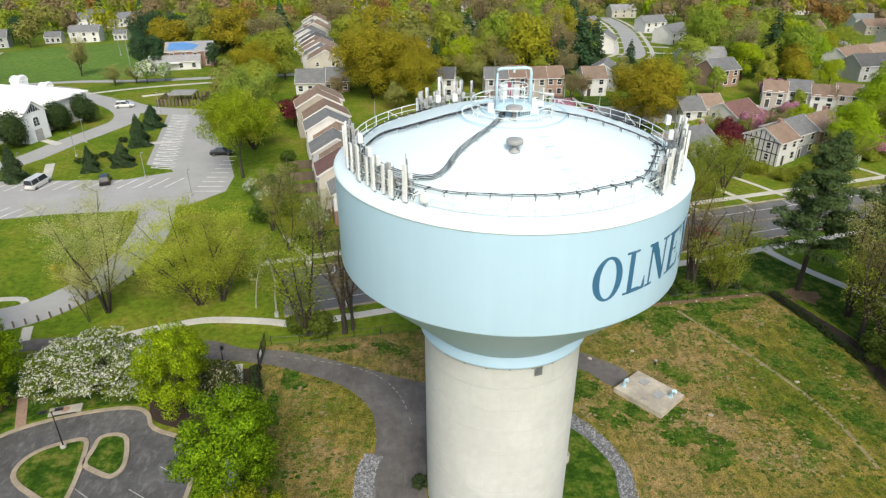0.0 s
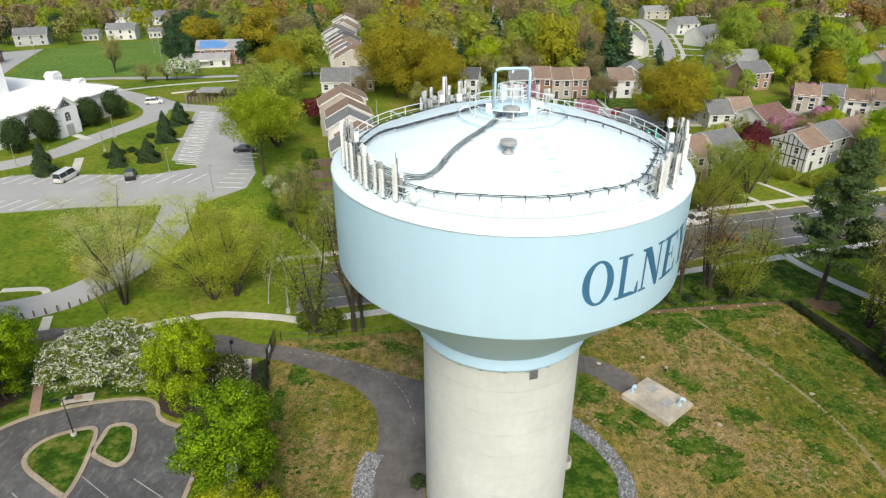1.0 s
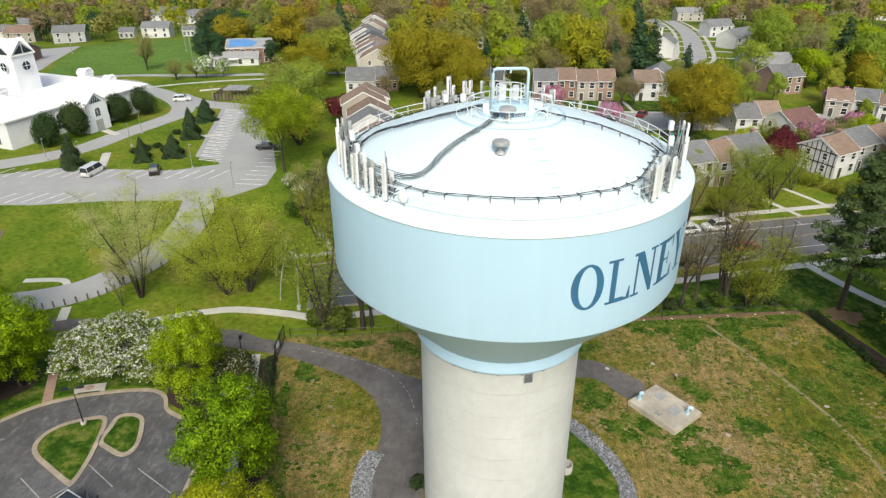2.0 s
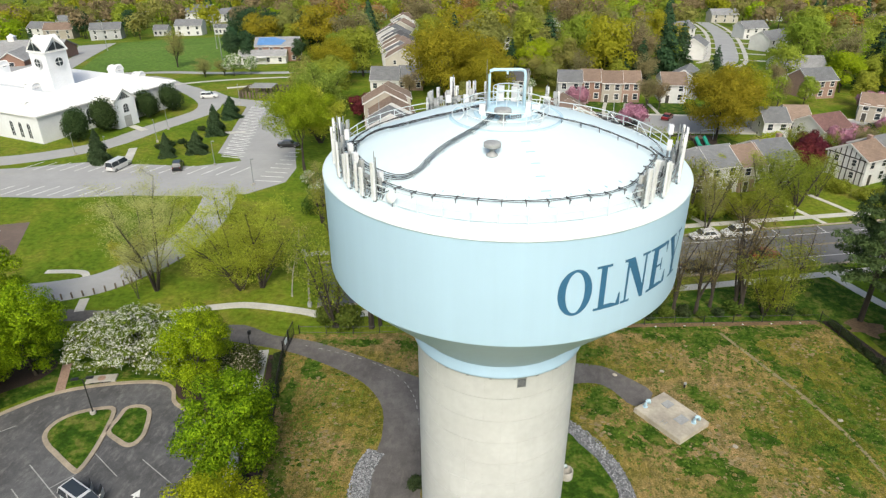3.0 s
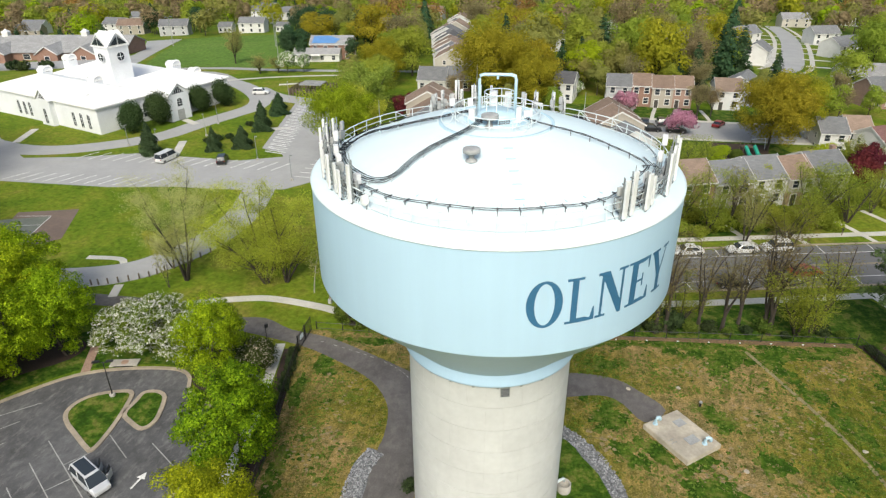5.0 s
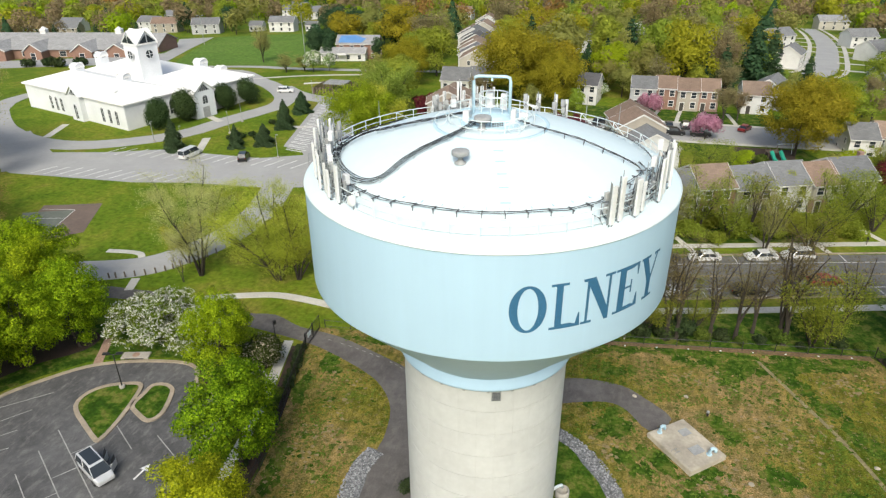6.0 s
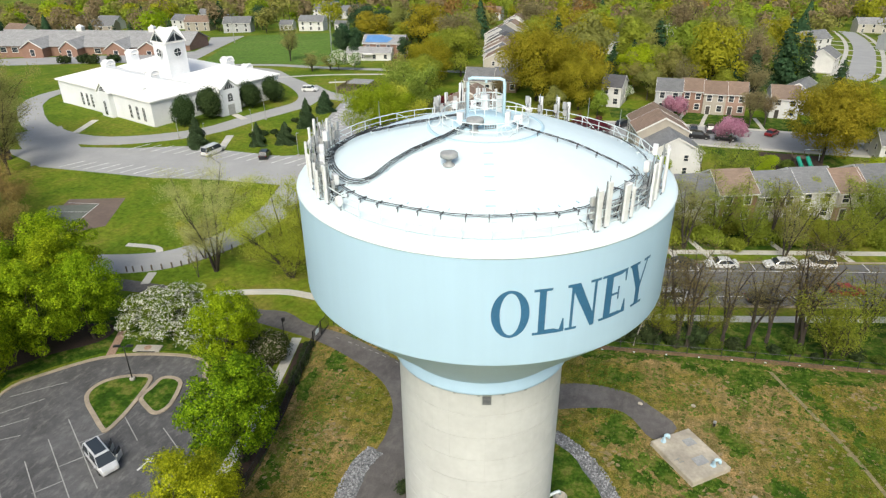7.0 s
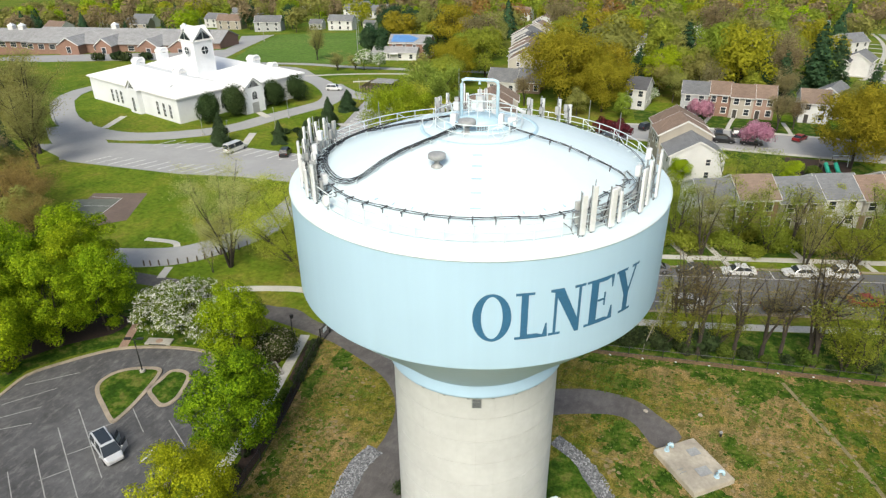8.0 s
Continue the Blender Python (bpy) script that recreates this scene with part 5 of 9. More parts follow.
for x, y in ((27.6, 52.3), (22.3, 63.3), (39, 57.6), (17.0, 61.9)):
    rock = thing("stone", "small pale stone lying in the grass", "stone", pose(x, y, 0.02))
    bm = bmesh.new()
    bmesh.ops.create_icosphere(bm, subdivisions=2, radius=0.3)
    for v in bm.verts:
        v.co = v.co * (0.8 + 0.4 * noise.noise(v.co * 3 + Vector((x, y, 0))))
        v.co.z *= 0.5
    part("body", bm, M_SLAB, rock)
hyd = thing("valve_marker", "small dark valve post with a grey cap", "valve post", pose(24.3, 60.8, 0))
bm = bmesh.new()
tube(bm, [(0, 0, 0), (0, 0, 0.5)], 0.12, 8)
part("post", bm, M_BLACK, hyd)
bm = bmesh.new()
revolve(bm, [(0.16, 0.45), (0.16, 0.6), (0.01, 0.68)], 12)
part("cap", bm, M_VENT, hyd)


def fence(line, label, high=1.7, gap=2.6, pickets=0.0, name="site_fence"):
    """Black iron fence: posts, two rails, and thin pickets where they can be told."""
    t = thing(name, label, "fence")
    pts = []
    for a, b in zip(line, line[1:]):
        n = max(1, round(math.dist(a, b) / gap))
        pts += [(a[0] + (b[0] - a[0]) * i / n, a[1] + (b[1] - a[1]) * i / n) for i in range(n)]
    pts.append(line[-1])
    bm = bmesh.new()
    cbox(bm, (0, 0, high / 2), (0.08, 0.08, high))
    cbox(bm, (0, 0, high + 0.03), (0.11, 0.11, 0.06))
    first = None
    for p in pts:
        m = pose(*p, lie(*p))
        if first is None:
            first = part("post", bm, M_BLACK, t)
            first.matrix_basis = m
        else:
            again(first, "post", t, m)
    for z in (0.2, high - 0.12):
        bm = bmesh.new()
        tube(bm, [(x, y, lie(x, y) + z) for x, y in pts], 0.03, 4)
        part("rail", bm, M_BLACK, t)
    if pickets:
        bm = bmesh.new()
        for a, b in zip(pts, pts[1:]):
            n = int(math.dist(a, b) / pickets)
            for i in range(1, n):
                x, y = a[0] + (b[0] - a[0]) * i / n, a[1] + (b[1] - a[1]) * i / n
                cbox(bm, (x, y, high / 2), (0.022, 0.022, high - 0.1))
        tagged(part("picket_infill", bm, M_BLACK, t), kind="stuff")
    return t


fence([(-20.9, 60.2), (-19.0, 52.5), (-17.0, 45.3), (-16.2, 41.5), (-15.3, 34), (-13.6, 25)], "black iron fence beside the hedge", 1.6, 2.6, 0.16)
fence([(-20.6, 64.8), (-14, 65.6), (-7.7, 66.9), (-2.3, 68.0), (10.2, 70.5), (25.2, 73.2), (43.3, 76.3)], "thin black wire fence along the meadow", 1.15, 4.0)
fence([(43.3, 76.3), (47.9, 64.2), (47.8, 55), (48.1, 30)], "dark fence along the meadow's far side", 1.5, 3.0, 0.2)
gate = thing("gate", "open black iron gate with a white sign", "gate", pose(-20.9, 60.2, 0))
gd = Vector((-0.3, 4.4, 0))
for k in range(2):
    bm = bmesh.new()
    a, b = gd * (k * 0.5), gd * (k * 0.5 + 0.48)
    tube(bm, [a + Vector((0, 0, 0.12)), a + Vector((0, 0, 1.9)), b + Vector((0, 0, 1.9)), b + Vector((0, 0, 0.12))], 0.05, 5, True)
    leaf_ = part("gate_leaf", bm, M_BLACK, gate)
    for i in range(1, 9):
        bm = bmesh.new()
        q = a.lerp(b, i / 9)
        cbox(bm, (q.x, q.y, 1.0), (0.03, 0.03, 1.75))
        part("bar", bm, M_BLACK, leaf_)
    bm = bmesh.new()
    tube(bm, [a + Vector((0, 0, 0)), a + Vector((0, 0, 2.1))], 0.08, 7)
    part("gate_post", bm, M_BLACK, gate)
bm = bmesh.new()
box(bm, -0.02, 0.02, -0.4, 0.4, 1.0, 1.6, Matrix.Translation(gd * 0.25 + Vector((0.06, 0, 0))))
part("sign", bm, M_RAIL, gate, "plain white sign plate")
for i in range(9):
    x = 12 + i * 3.6
    st = thing("marker_stone", "small white marker stone at the fence's foot", "marker stone", pose(x, 70.3 + (x - 12) * 0.183, 0.02))
    bm = bmesh.new()
    cbox(bm, (0, 0, 0.05), (0.2, 0.14, 0.1))
    bevelled(bm, 0.03, 1)
    part("block", bm, M_RAIL, st)


def lamp_post(x, y, high, label, arm=0.0, turn=0, head=(0.55, 0.3, 0.16), colour=None, thick=0.06):
    t = thing("lamp_post", label, "lamp post", pose(x, y, lie(x, y), 0, 0, turn))
    bm = bmesh.new()
    revolve(bm, [(0.3, 0.0), (0.3, 0.35), (0.26, 0.4), (0.01, 0.4)], 16)
    part("footing", bm, M_CONC, t)
    bm = bmesh.new()
    tube(bm, [(0, 0, 0.3), (0, 0, high * 0.6), (0, 0, high)], [thick * 1.2, thick, thick * 0.8], 8)
    part("pole", bm, colour or M_BLACK, t)
    bm = bmesh.new()
    for s in ((1,) if not arm else (1, -1)):
        if arm:
            tube(bm, [(0, 0, high - 0.1), (s * arm, 0, high)], 0.035, 5)
        cbox(bm, (s * (arm + head[0] / 2), 0, high + head[2] / 2), head)
    part("lamp_head", bm, colour or M_BLACK, t)
    return t


lamp_post(-36.9, 47.9, 4.6, "black lamp post on the parking island", 0.35, 20, (0.7, 0.34, 0.14))
lamp_post(-24.9, 60.2, 2.7, "short black lamp post beside the shrub", 0, 0, (0.3, 0.3, 0.45))
for x, y, h in ((-76.9, 131.8, 5), (-79.3, 141, 5), (-57.5, 119.5, 5), (-45.5, 110.5, 5), (-82, 121, 4.5), (-130, 116, 5), (-90, 121.8, 4.5), (-72, 165, 5)):
    lamp_post(x, y, h, "slim grey lamp post beside the drive", 0, (x * 31) % 360, (0.5, 0.25, 0.12), M_GALV)
for x, y, h in ((-103, 221, 13), (-174, 262, 12), (-125, 262, 13)):
    lamp_post(x, y, h, "tall floodlight pole at the playing field", 0.8, 60, (0.8, 0.4, 0.3), M_GALV, 0.12)
inlet = thing("storm_inlet", "concrete storm drain inlet in the kerb", "storm drain", pose(-39.25, 52.75, 0, 0, 0, 17))
bm = bmesh.new()
box(bm, -1.6, 1.6, -0.15, 1.1, 0.0, 0.2)
bevelled(bm, 0.03, 1)
part("top_slab", bm, M_CONC, inlet)
bm = bmesh.new()
box(bm, -1.1, 1.1, -0.19, -0.14, 0.03, 0.15)
part("opening", bm, M_DARK, inlet)
bm = bmesh.new()
revolve(bm, [(0.42, 0.2), (0.42, 0.225), (0.01, 0.23)], 20)
cv = part("cover", bm, M_BRICKPAVE, inlet, "rusty iron cover")
cv.matrix_basis = pose(0, 0.5, 0)
planter = thing("raised_bed", "brown brick edged bed beside the footpath", "planter", pose(-23.2, 53.4, 0, 0, 0, -35))
bm = bmesh.new()
for b in ((-1.3, 1.3, -0.9, -0.7), (-1.3, 1.3, 0.7, 0.9), (-1.3, -1.1, -0.7, 0.7), (1.1, 1.3, -0.7, 0.7)):
    box(bm, *b, 0, 0.3)
part("edging", bm, M_CONC, planter)
bm = bmesh.new()
box(bm, -1.1, 1.1, -0.7, 0.7, 0, 0.22)
part("soil", bm, M_MULCH, planter)
BOL = smooth_line([(-55.6, 67.6), (-53.6, 68.5), (-51.3, 69.9), (-49.2, 71.6), (-47.9, 73.4), (-46.4, 75.7), (-45.2, 78.4), (-44.0, 81.5)], 2)
for i, (x, y) in enumerate(BOL):
    b = thing("bollard", "short dark wooden bollard along the lane", "bollard", pose(x, y, 0), "bollards along the lane")
    if i == 0:
        bm = bmesh.new()
        cbox(bm, (0, 0, 0.42), (0.17, 0.17, 1.0))
        bevelled(bm, 0.02, 1)
        bol0 = part("post", bm, M_WOOD, b)
    else:
        again(bol0, "post", b, Matrix())
t = thing("utility_pole", "leaning pale wooden pole with a lamp", "pole", pose(-21.3, 70.9, 0))
bm = bmesh.new()
tube(bm, [(0, 0, -0.1), (0.1, 0, 3), (0.35, 0.05, 5.2), (0.0, 0, 8.2)], [0.13, 0.12, 0.11, 0.1], 7)
part("shaft", bm, M_PALEBARK, t)
bm = bmesh.new()
cbox(bm, (0, 0, 8.2), (0.5, 0.3, 0.35))
part("lamp_box", bm, M_GALV, t)
bm = bmesh.new()
cbox(bm, (0.0, 0, 0.3), (0.45, 0.45, 0.7))
part("cabinet", bm, M_GREYBOX, t)
mb = thing("mailbox", "small dark mailbox on a post at the pavement", "mailbox", pose(*along(40, 15.0), 0))
bm = bmesh.new()
cbox(bm, (0, 0, 0.5), (0.1, 0.1, 1.0))
part("post", bm, M_WOOD, mb)
bm = bmesh.new()
cbox(bm, (0, 0, 1.1), (0.25, 0.5, 0.28))
bevelled(bm, 0.06, 2)
part("box", bm, M_BLACK, mb)

# ---- trees ----
def leaf_object(name, parent, material, centre, normal, size, stretch=1.0, soft=None):
    """Many small leaf blades as one crown mesh; soft gives the rounding of the clump that each blade belongs to."""
    n = len(centre)
    rng = np.random.RandomState(n)
    up = rng.normal(size=(n, 3))
    normal = normal / np.maximum(1e-6, np.linalg.norm(normal, axis=1, keepdims=True))
    u = np.cross(normal, up)
    u /= np.maximum(1e-6, np.linalg.norm(u, axis=1, keepdims=True))
    w = np.cross(normal, u)
    s = np.asarray(size).reshape(-1, 1) * np.ones((n, 1))
    turn = rng.uniform(0, TAU, (n, 1))
    u, w = u * np.cos(turn) + w * np.sin(turn), w * np.cos(turn) - u * np.sin(turn)
    s = s * 1.22
    co = np.stack([centre + u * s * stretch, centre - u * s * 0.55 + w * s * 0.62, centre - u * s * 0.55 - w * s * 0.62], axis=1).reshape(-1, 3)
    me = bpy.data.meshes.new(name)
    me.vertices.add(3 * n)
    me.vertices.foreach_set("co", co.astype(np.float32).ravel())
    me.loops.add(3 * n)
    me.loops.foreach_set("vertex_index", np.arange(3 * n, dtype=np.int32))
    me.polygons.add(n)
    me.polygons.foreach_set("loop_start", np.arange(0, 3 * n, 3, dtype=np.int32))
    me.update(calc_edges=True)
    if soft is not None:
        soft = soft / np.maximum(1e-6, np.linalg.norm(soft, axis=1, keepdims=True))
        me.normals_split_custom_set_from_vertices(np.repeat(soft, 3, axis=0).tolist())
    me.materials.append(material)
    ob = new(name, me)
    ob.parent = parent
    return ob


def limbs(rng, high, spread, start, levels, splits, thick, lean=0.25, stems=1, rise=0.22):
    """A branching frame: list of (points, radii), and the tips."""
    out, tips = [], []

    def grow(p, d, length, r, level):
        pts, rad = [p], [r]
        k = 3 if level < 2 else 2
        for i in range(k):
            d = (d + Vector((rng.uniform(-1, 1), rng.uniform(-1, 1), rng.uniform(-0.3, 0.6))) * lean * (0.45 if level == 0 else 1)).normalized()
            p = p + d * (length / k)
            pts.append(p)
            rad.append(max(0.012, r * (1 - 0.6 * (i + 1) / k)))
        out.append((pts, rad))
        if level >= levels:
            tips.append(p)
            return
        for j in range(splits + (stems if level == 0 else 0)):
            a = rng.uniform(0, TAU)
            side = Vector((math.cos(a), math.sin(a), rng.uniform(0.1, 0.7))).normalized()
            nd = (d * (0.75 if level else 0.6) + side * spread + Vector((0, 0, rise))).normalized()
            at = pts[-1] if j < 2 else pts[-2]
            grow(at, nd, length * rng.uniform(0.55, 0.8), rad[-1] * 0.8 + 0.005, level + 1)

    grow(Vector((0, 0, -0.15)), Vector((0, 0, 1)), start, thick, 0)
    top = sorted(t.z for t in tips)[int(len(tips) * 0.9)]
    k = high / top
    return [([q * k for q in pts], rad) for pts, rad in out], [t * k for t in tips]


def limb_mesh(frame_, sides=5):
    bm = bmesh.new()
    for pts, rad in frame_:
        tube(bm, pts, rad, sides if rad[0] > 0.06 else 3, caps=False)
    return bm


def leafy_tree(seed, high, wide, leaf, leaves, size, label, clumps=26, base=0.22, flat_top=0.9, bark=None, lump=(0.24, 0.42), shell=(0.35, 0.85)):
    """A full crown of leaf clumps on a forked trunk."""
    rng = random.Random(seed)
    nr = np.random.RandomState(seed)
    t = thing("tree", label, "tree")
    fr, tips = limbs(rng, high * 0.72, 0.75, high * 0.3, 2, 3, 0.017 * high + 0.05)
    part("trunk", limb_mesh(fr if size < 0.3 else [f for f in fr if f[1][0] > 0.05], 5 if size < 0.3 else 4), bark or M_BARK, t)
    zc, rz = high * (1 + base) / 2, high * (1 - base) / 2
    cs, rs = [], []
    for i in range(clumps):
        d = Vector((rng.gauss(0, 1), rng.gauss(0, 1), rng.gauss(0.25, 0.9))).normalized()
        q = rng.uniform(*shell)
        low = 1.0 if d.z > 0 else flat_top
        cs.append((d.x * wide * q, d.y * wide * q, zc + d.z * rz * q * low))
        rs.append(wide * rng.uniform(*lump))
    cs, rs = np.array(cs), np.array(rs)
    which = nr.choice(len(cs), leaves, p=rs ** 2 / (rs ** 2).sum())
    d = nr.normal(size=(leaves, 3)) + np.array([0, 0, 0.6 if size > 0.17 else 0.35])
    d /= np.linalg.norm(d, axis=1, keepdims=True)
    pos = cs[which] + d * rs[which][:, None] * nr.uniform(0.65, 1.12, (leaves, 1)) * np.array([1, 1, 0.8])
    pos[:, 2] = np.maximum(pos[:, 2], high * 0.1)
    nrm = d + nr.normal(size=(leaves, 3)) * (0.22 if size > 0.17 else 0.4) + np.array([0, 0, 0.35])
    mid = (pos - np.array([0, 0, zc])) / np.array([wide, wide, rz])
    leaf_object("crown", t, LEAF[leaf], pos, nrm, size * nr.uniform(0.6, 1.25, leaves), soft=d * 0.8 + mid * 0.6 + nr.normal(size=(leaves, 3)) * (0.12 if size > 0.17 else 0.3) + np.array([0, 0, 0.2 if size > 0.17 else 0.0]))
    return t


def blossom_tree(seed, high, wide, leaves, size, label):
    """A low wide crown of level sprays: green leaves below, tight white flower heads along their upper sides."""
    rng = random.Random(seed)
    nr = np.random.RandomState(seed)
    t = thing("tree", label, "tree")
    fr, tips = limbs(rng, high * 0.7, 0.9, high * 0.25, 2, 3, 0.017 * high + 0.05)
    part("trunk", limb_mesh(fr), M_BARK, t)
    cs, rs = [], []
    for i in range(120):
        a, q = rng.uniform(0, TAU), math.sqrt(rng.uniform(0.02, 1))
        top = high * (0.34 + 0.58 * math.sqrt(max(0, 1 - q * q)))
        cs.append((math.cos(a) * wide * q, math.sin(a) * wide * q, top * rng.uniform(0.62, 1.0)))
        rs.append(wide * rng.uniform(0.13, 0.24))
    cs, rs = np.array(cs), np.array(rs)
    flat_ = np.array([1, 1, 0.42])
    which = nr.randint(0, len(cs), leaves)
    d = nr.normal(size=(leaves, 3))
    d /= np.linalg.norm(d, axis=1, keepdims=True)
    pos = cs[which] + d * rs[which][:, None] * nr.uniform(0.4, 1.05, (leaves, 1)) * flat_
    pos[:, 2] = np.maximum(pos[:, 2], 0.5)
    leaf_object("crown", t, LEAF["appleleaf"], pos, d + nr.normal(size=(leaves, 3)) * 0.5 + np.array([0, 0, 0.4]), size * nr.uniform(0.6, 1.2, leaves))
    heads, each = 2300, 5
    which = nr.randint(0, len(cs), heads)
    d = nr.normal(size=(heads, 3)) + np.array([0, 0, 0.55])
    d /= np.linalg.norm(d, axis=1, keepdims=True)
    at = cs[which] + d * rs[which][:, None] * nr.uniform(0.95, 1.15, (heads, 1)) * flat_
    off = nr.normal(size=(heads, each, 3)) * np.array([0.1, 0.1, 0.05]) * nr.uniform(0.5, 1.5, (heads, 1, 1))
    pos = (at[:, None, :] + off).reshape(-1, 3)
    pos[:, 2] = np.maximum(pos[:, 2], 0.5)
    nrm = np.repeat(d, each, axis=0) + nr.normal(size=(heads * each, 3)) * 0.45 + np.array([0, 0, 0.5])
    leaf_object("blossom", t, LEAF["petal"], pos, nrm, size * 0.62 * nr.uniform(0.6, 1.2, heads * each))
    return t


def open_tree(seed, high, leaf, leaves, size, label, stems=5, fan=0.4, bark=None, scatter=0.4, thick=0.012, fork=0.06, side=0.3, low=0.3, twigs=0.4):
    """A tree in bud: stems fan out from near the ground and the branches show through a thin veil of leaves."""
    rng = random.Random(seed)
    nr = np.random.RandomState(seed)
    t = thing("tree", label, "tree")
    frame_, spots = [], []

    def bough(p, d, length, r, n, bend, up, away=Vector()):
        pts, rad = [p], [r]
        for i in range(n):
            d = (d + Vector((rng.uniform(-1, 1), rng.uniform(-1, 1), rng.uniform(-0.4, 0.4) + up)) * bend + away).normalized()
            p = p + d * (length / n)
            pts.append(p)
            rad.append(max(0.01, r * (1 - 0.85 * (i + 1) / n)))
        if r > 0.017 or rng.random() < twigs:
            frame_.append((pts, rad))
        return pts, rad

    r0 = thick * high + 0.04
    foot = Vector((0, 0, high * fork))
    if fork > 0.1:
        frame_.append(([Vector((0, 0, -0.15)), foot], [r0 * 1.5, r0 * 1.25]))
    for s in range(stems):
        a = TAU * s / stems + rng.uniform(-0.5, 0.5)
        out = fan * rng.uniform(0.35, 1.0)
        start = foot if fork > 0.1 else Vector((math.cos(a) * r0, math.sin(a) * r0, -0.15))
        tall = high * rng.uniform(0.78, 1.0) * (1 - 0.25 * out) - start.z
        pts, rad = bough(start, Vector((math.cos(a) * out * 0.45, math.sin(a) * out * 0.45, 1)).normalized(), tall * 1.06, r0 * rng.uniform(0.7, 1.0), 8, 0.11, 0.1, Vector((math.cos(a), math.sin(a), 0)) * out * 0.07)
        for k in range(11):
            f = low + (1 - low) * (k + rng.random()) / 11
            i = min(7, int(f * 8))
            base = pts[i].lerp(pts[i + 1], f * 8 - i)
            b = rng.uniform(0, TAU)
            way = (Vector((math.cos(b), math.sin(b), rng.uniform(0.3, 1.0)))).normalized()
            limb, lr = bough(base, way, high * side * rng.uniform(0.5, 1.0) * (1.08 - 0.7 * f), max(0.022, rad[i] * 0.5), 4, 0.2, 0.25)
            for q in range(5):
                g = rng.uniform(0.3, 1.0) * 4
                m = min(3, int(g))
                at = limb[m].lerp(limb[m + 1], g - m)
                c = rng.uniform(0, TAU)
                twig, tr = bough(at, Vector((math.cos(c), math.sin(c), rng.uniform(-0.2, 0.9))).normalized(), high * rng.uniform(0.05, 0.11), 0.016, 2, 0.3, 0.1)
                spots.extend((at.lerp(twig[1], 0.5), twig[1], twig[1].lerp(twig[2], 0.5), twig[2], twig[2]))
            spots.extend(limb[2:])
        spots.extend(pts[-2:])
    part("trunk", limb_mesh(frame_, 6), bark or M_BARK, t)
    at = np.array([list(q) for q in spots])
    pos = at[nr.randint(0, len(at), leaves)] + nr.normal(size=(leaves, 3)) * scatter * np.array([1, 1, 0.8])
    pos[:, 2] = np.maximum(pos[:, 2], 0.3)
    nrm = nr.normal(size=(leaves, 3)) * 0.8 + np.array([0, 0, 0.6])
    leaf_object("crown", t, LEAF[leaf], pos, nrm, size * nr.uniform(0.6, 1.3, leaves))
    return t


def conifer(seed, high, wide, leaves, size, label, leaf="dark", bare=0.05, power=0.85):
    """Whorls of drooping needle sprays round a straight stem."""
    nr = np.random.RandomState(seed)
    t = thing("tree", label, "tree")
    bm = bmesh.new()
    tube(bm, [(0, 0, -0.15), (0, 0, high * 0.5), (0, 0, high * 0.97)], [0.018 * high + 0.04, 0.012 * high, 0.01], 6)
    part("trunk", bm, M_BARK, t)
    whorl = 12
    k = nr.randint(0, whorl, leaves) + nr.uniform(-0.12, 0.12, leaves)
    f = 1 - np.sqrt(nr.uniform(0, 1, leaves))
    h = bare + (1 - bare) * (np.round(f * whorl) / whorl * 0.3 + f * 0.7)
    arms = 11
    a = (nr.randint(0, arms, leaves) + 0.37 * np.round(f * whorl)) * TAU / arms + nr.normal(size=leaves) * 0.2
    reach = wide * np.maximum(0.02, (1 - h)) ** power * (0.82 + 0.25 * np.sin(a * 3 + h * 17 + seed))
    q = np.sqrt(nr.uniform(0.08, 1, leaves))
    pos = np.stack([np.cos(a) * reach * q, np.sin(a) * reach * q, h * high - reach * q * 0.22 + nr.normal(size=leaves) * 0.1], axis=1)
    pos[:, 2] = np.maximum(pos[:, 2], 0.08)
    nrm = np.stack([np.cos(a) * 0.6, np.sin(a) * 0.6, np.ones(leaves)], axis=1) + nr.normal(size=(leaves, 3)) * 0.35
    leaf_object("crown", t, LEAF[leaf], pos, nrm, size * nr.uniform(0.6, 1.3, leaves), 1.25)
    return t


def bush(seed, high, wide, leaf, leaves, size, label, name="bush", lumps=9, spread=0.4):
    """A dense shrub: leaves over low lumps, stems within."""
    rng = random.Random(seed)
    nr = np.random.RandomState(seed)
    t = thing(name, label, "bush")
    bm = bmesh.new()
    for i in range(4):
        a = rng.uniform(0, TAU)
        tube(bm, [(0, 0, -0.05), (math.cos(a) * wide * 0.3, math.sin(a) * wide * 0.3, high * 0.5)], [0.05, 0.02], 4)
    part("branch_frame", bm, M_BARK, t)
    cs = np.array([(rng.uniform(-spread, spread) * wide, rng.uniform(-spread, spread) * wide, rng.uniform(0.35, 0.62) * high) for _ in range(lumps)])
    rs = np.array([rng.uniform(0.34, 0.5) for _ in range(lumps)])
    which = nr.randint(0, lumps, leaves)
    d = nr.normal(size=(leaves, 3)) + np.array([0, 0, 0.2])
    d /= np.linalg.norm(d, axis=1, keepdims=True)
    pos = cs[which] + d * rs[which][:, None] * nr.uniform(0.75, 1.08, (leaves, 1)) * np.array([wide, wide, high * 0.85])
    pos[:, 2] = np.clip(pos[:, 2], 0.05, None)
    nrm = d + nr.normal(size=(leaves, 3)) * 0.5
    leaf_object("leaves", t, LEAF[leaf], pos, nrm, size * nr.uniform(0.6, 1.25, leaves))
    return t


STOCK = {}


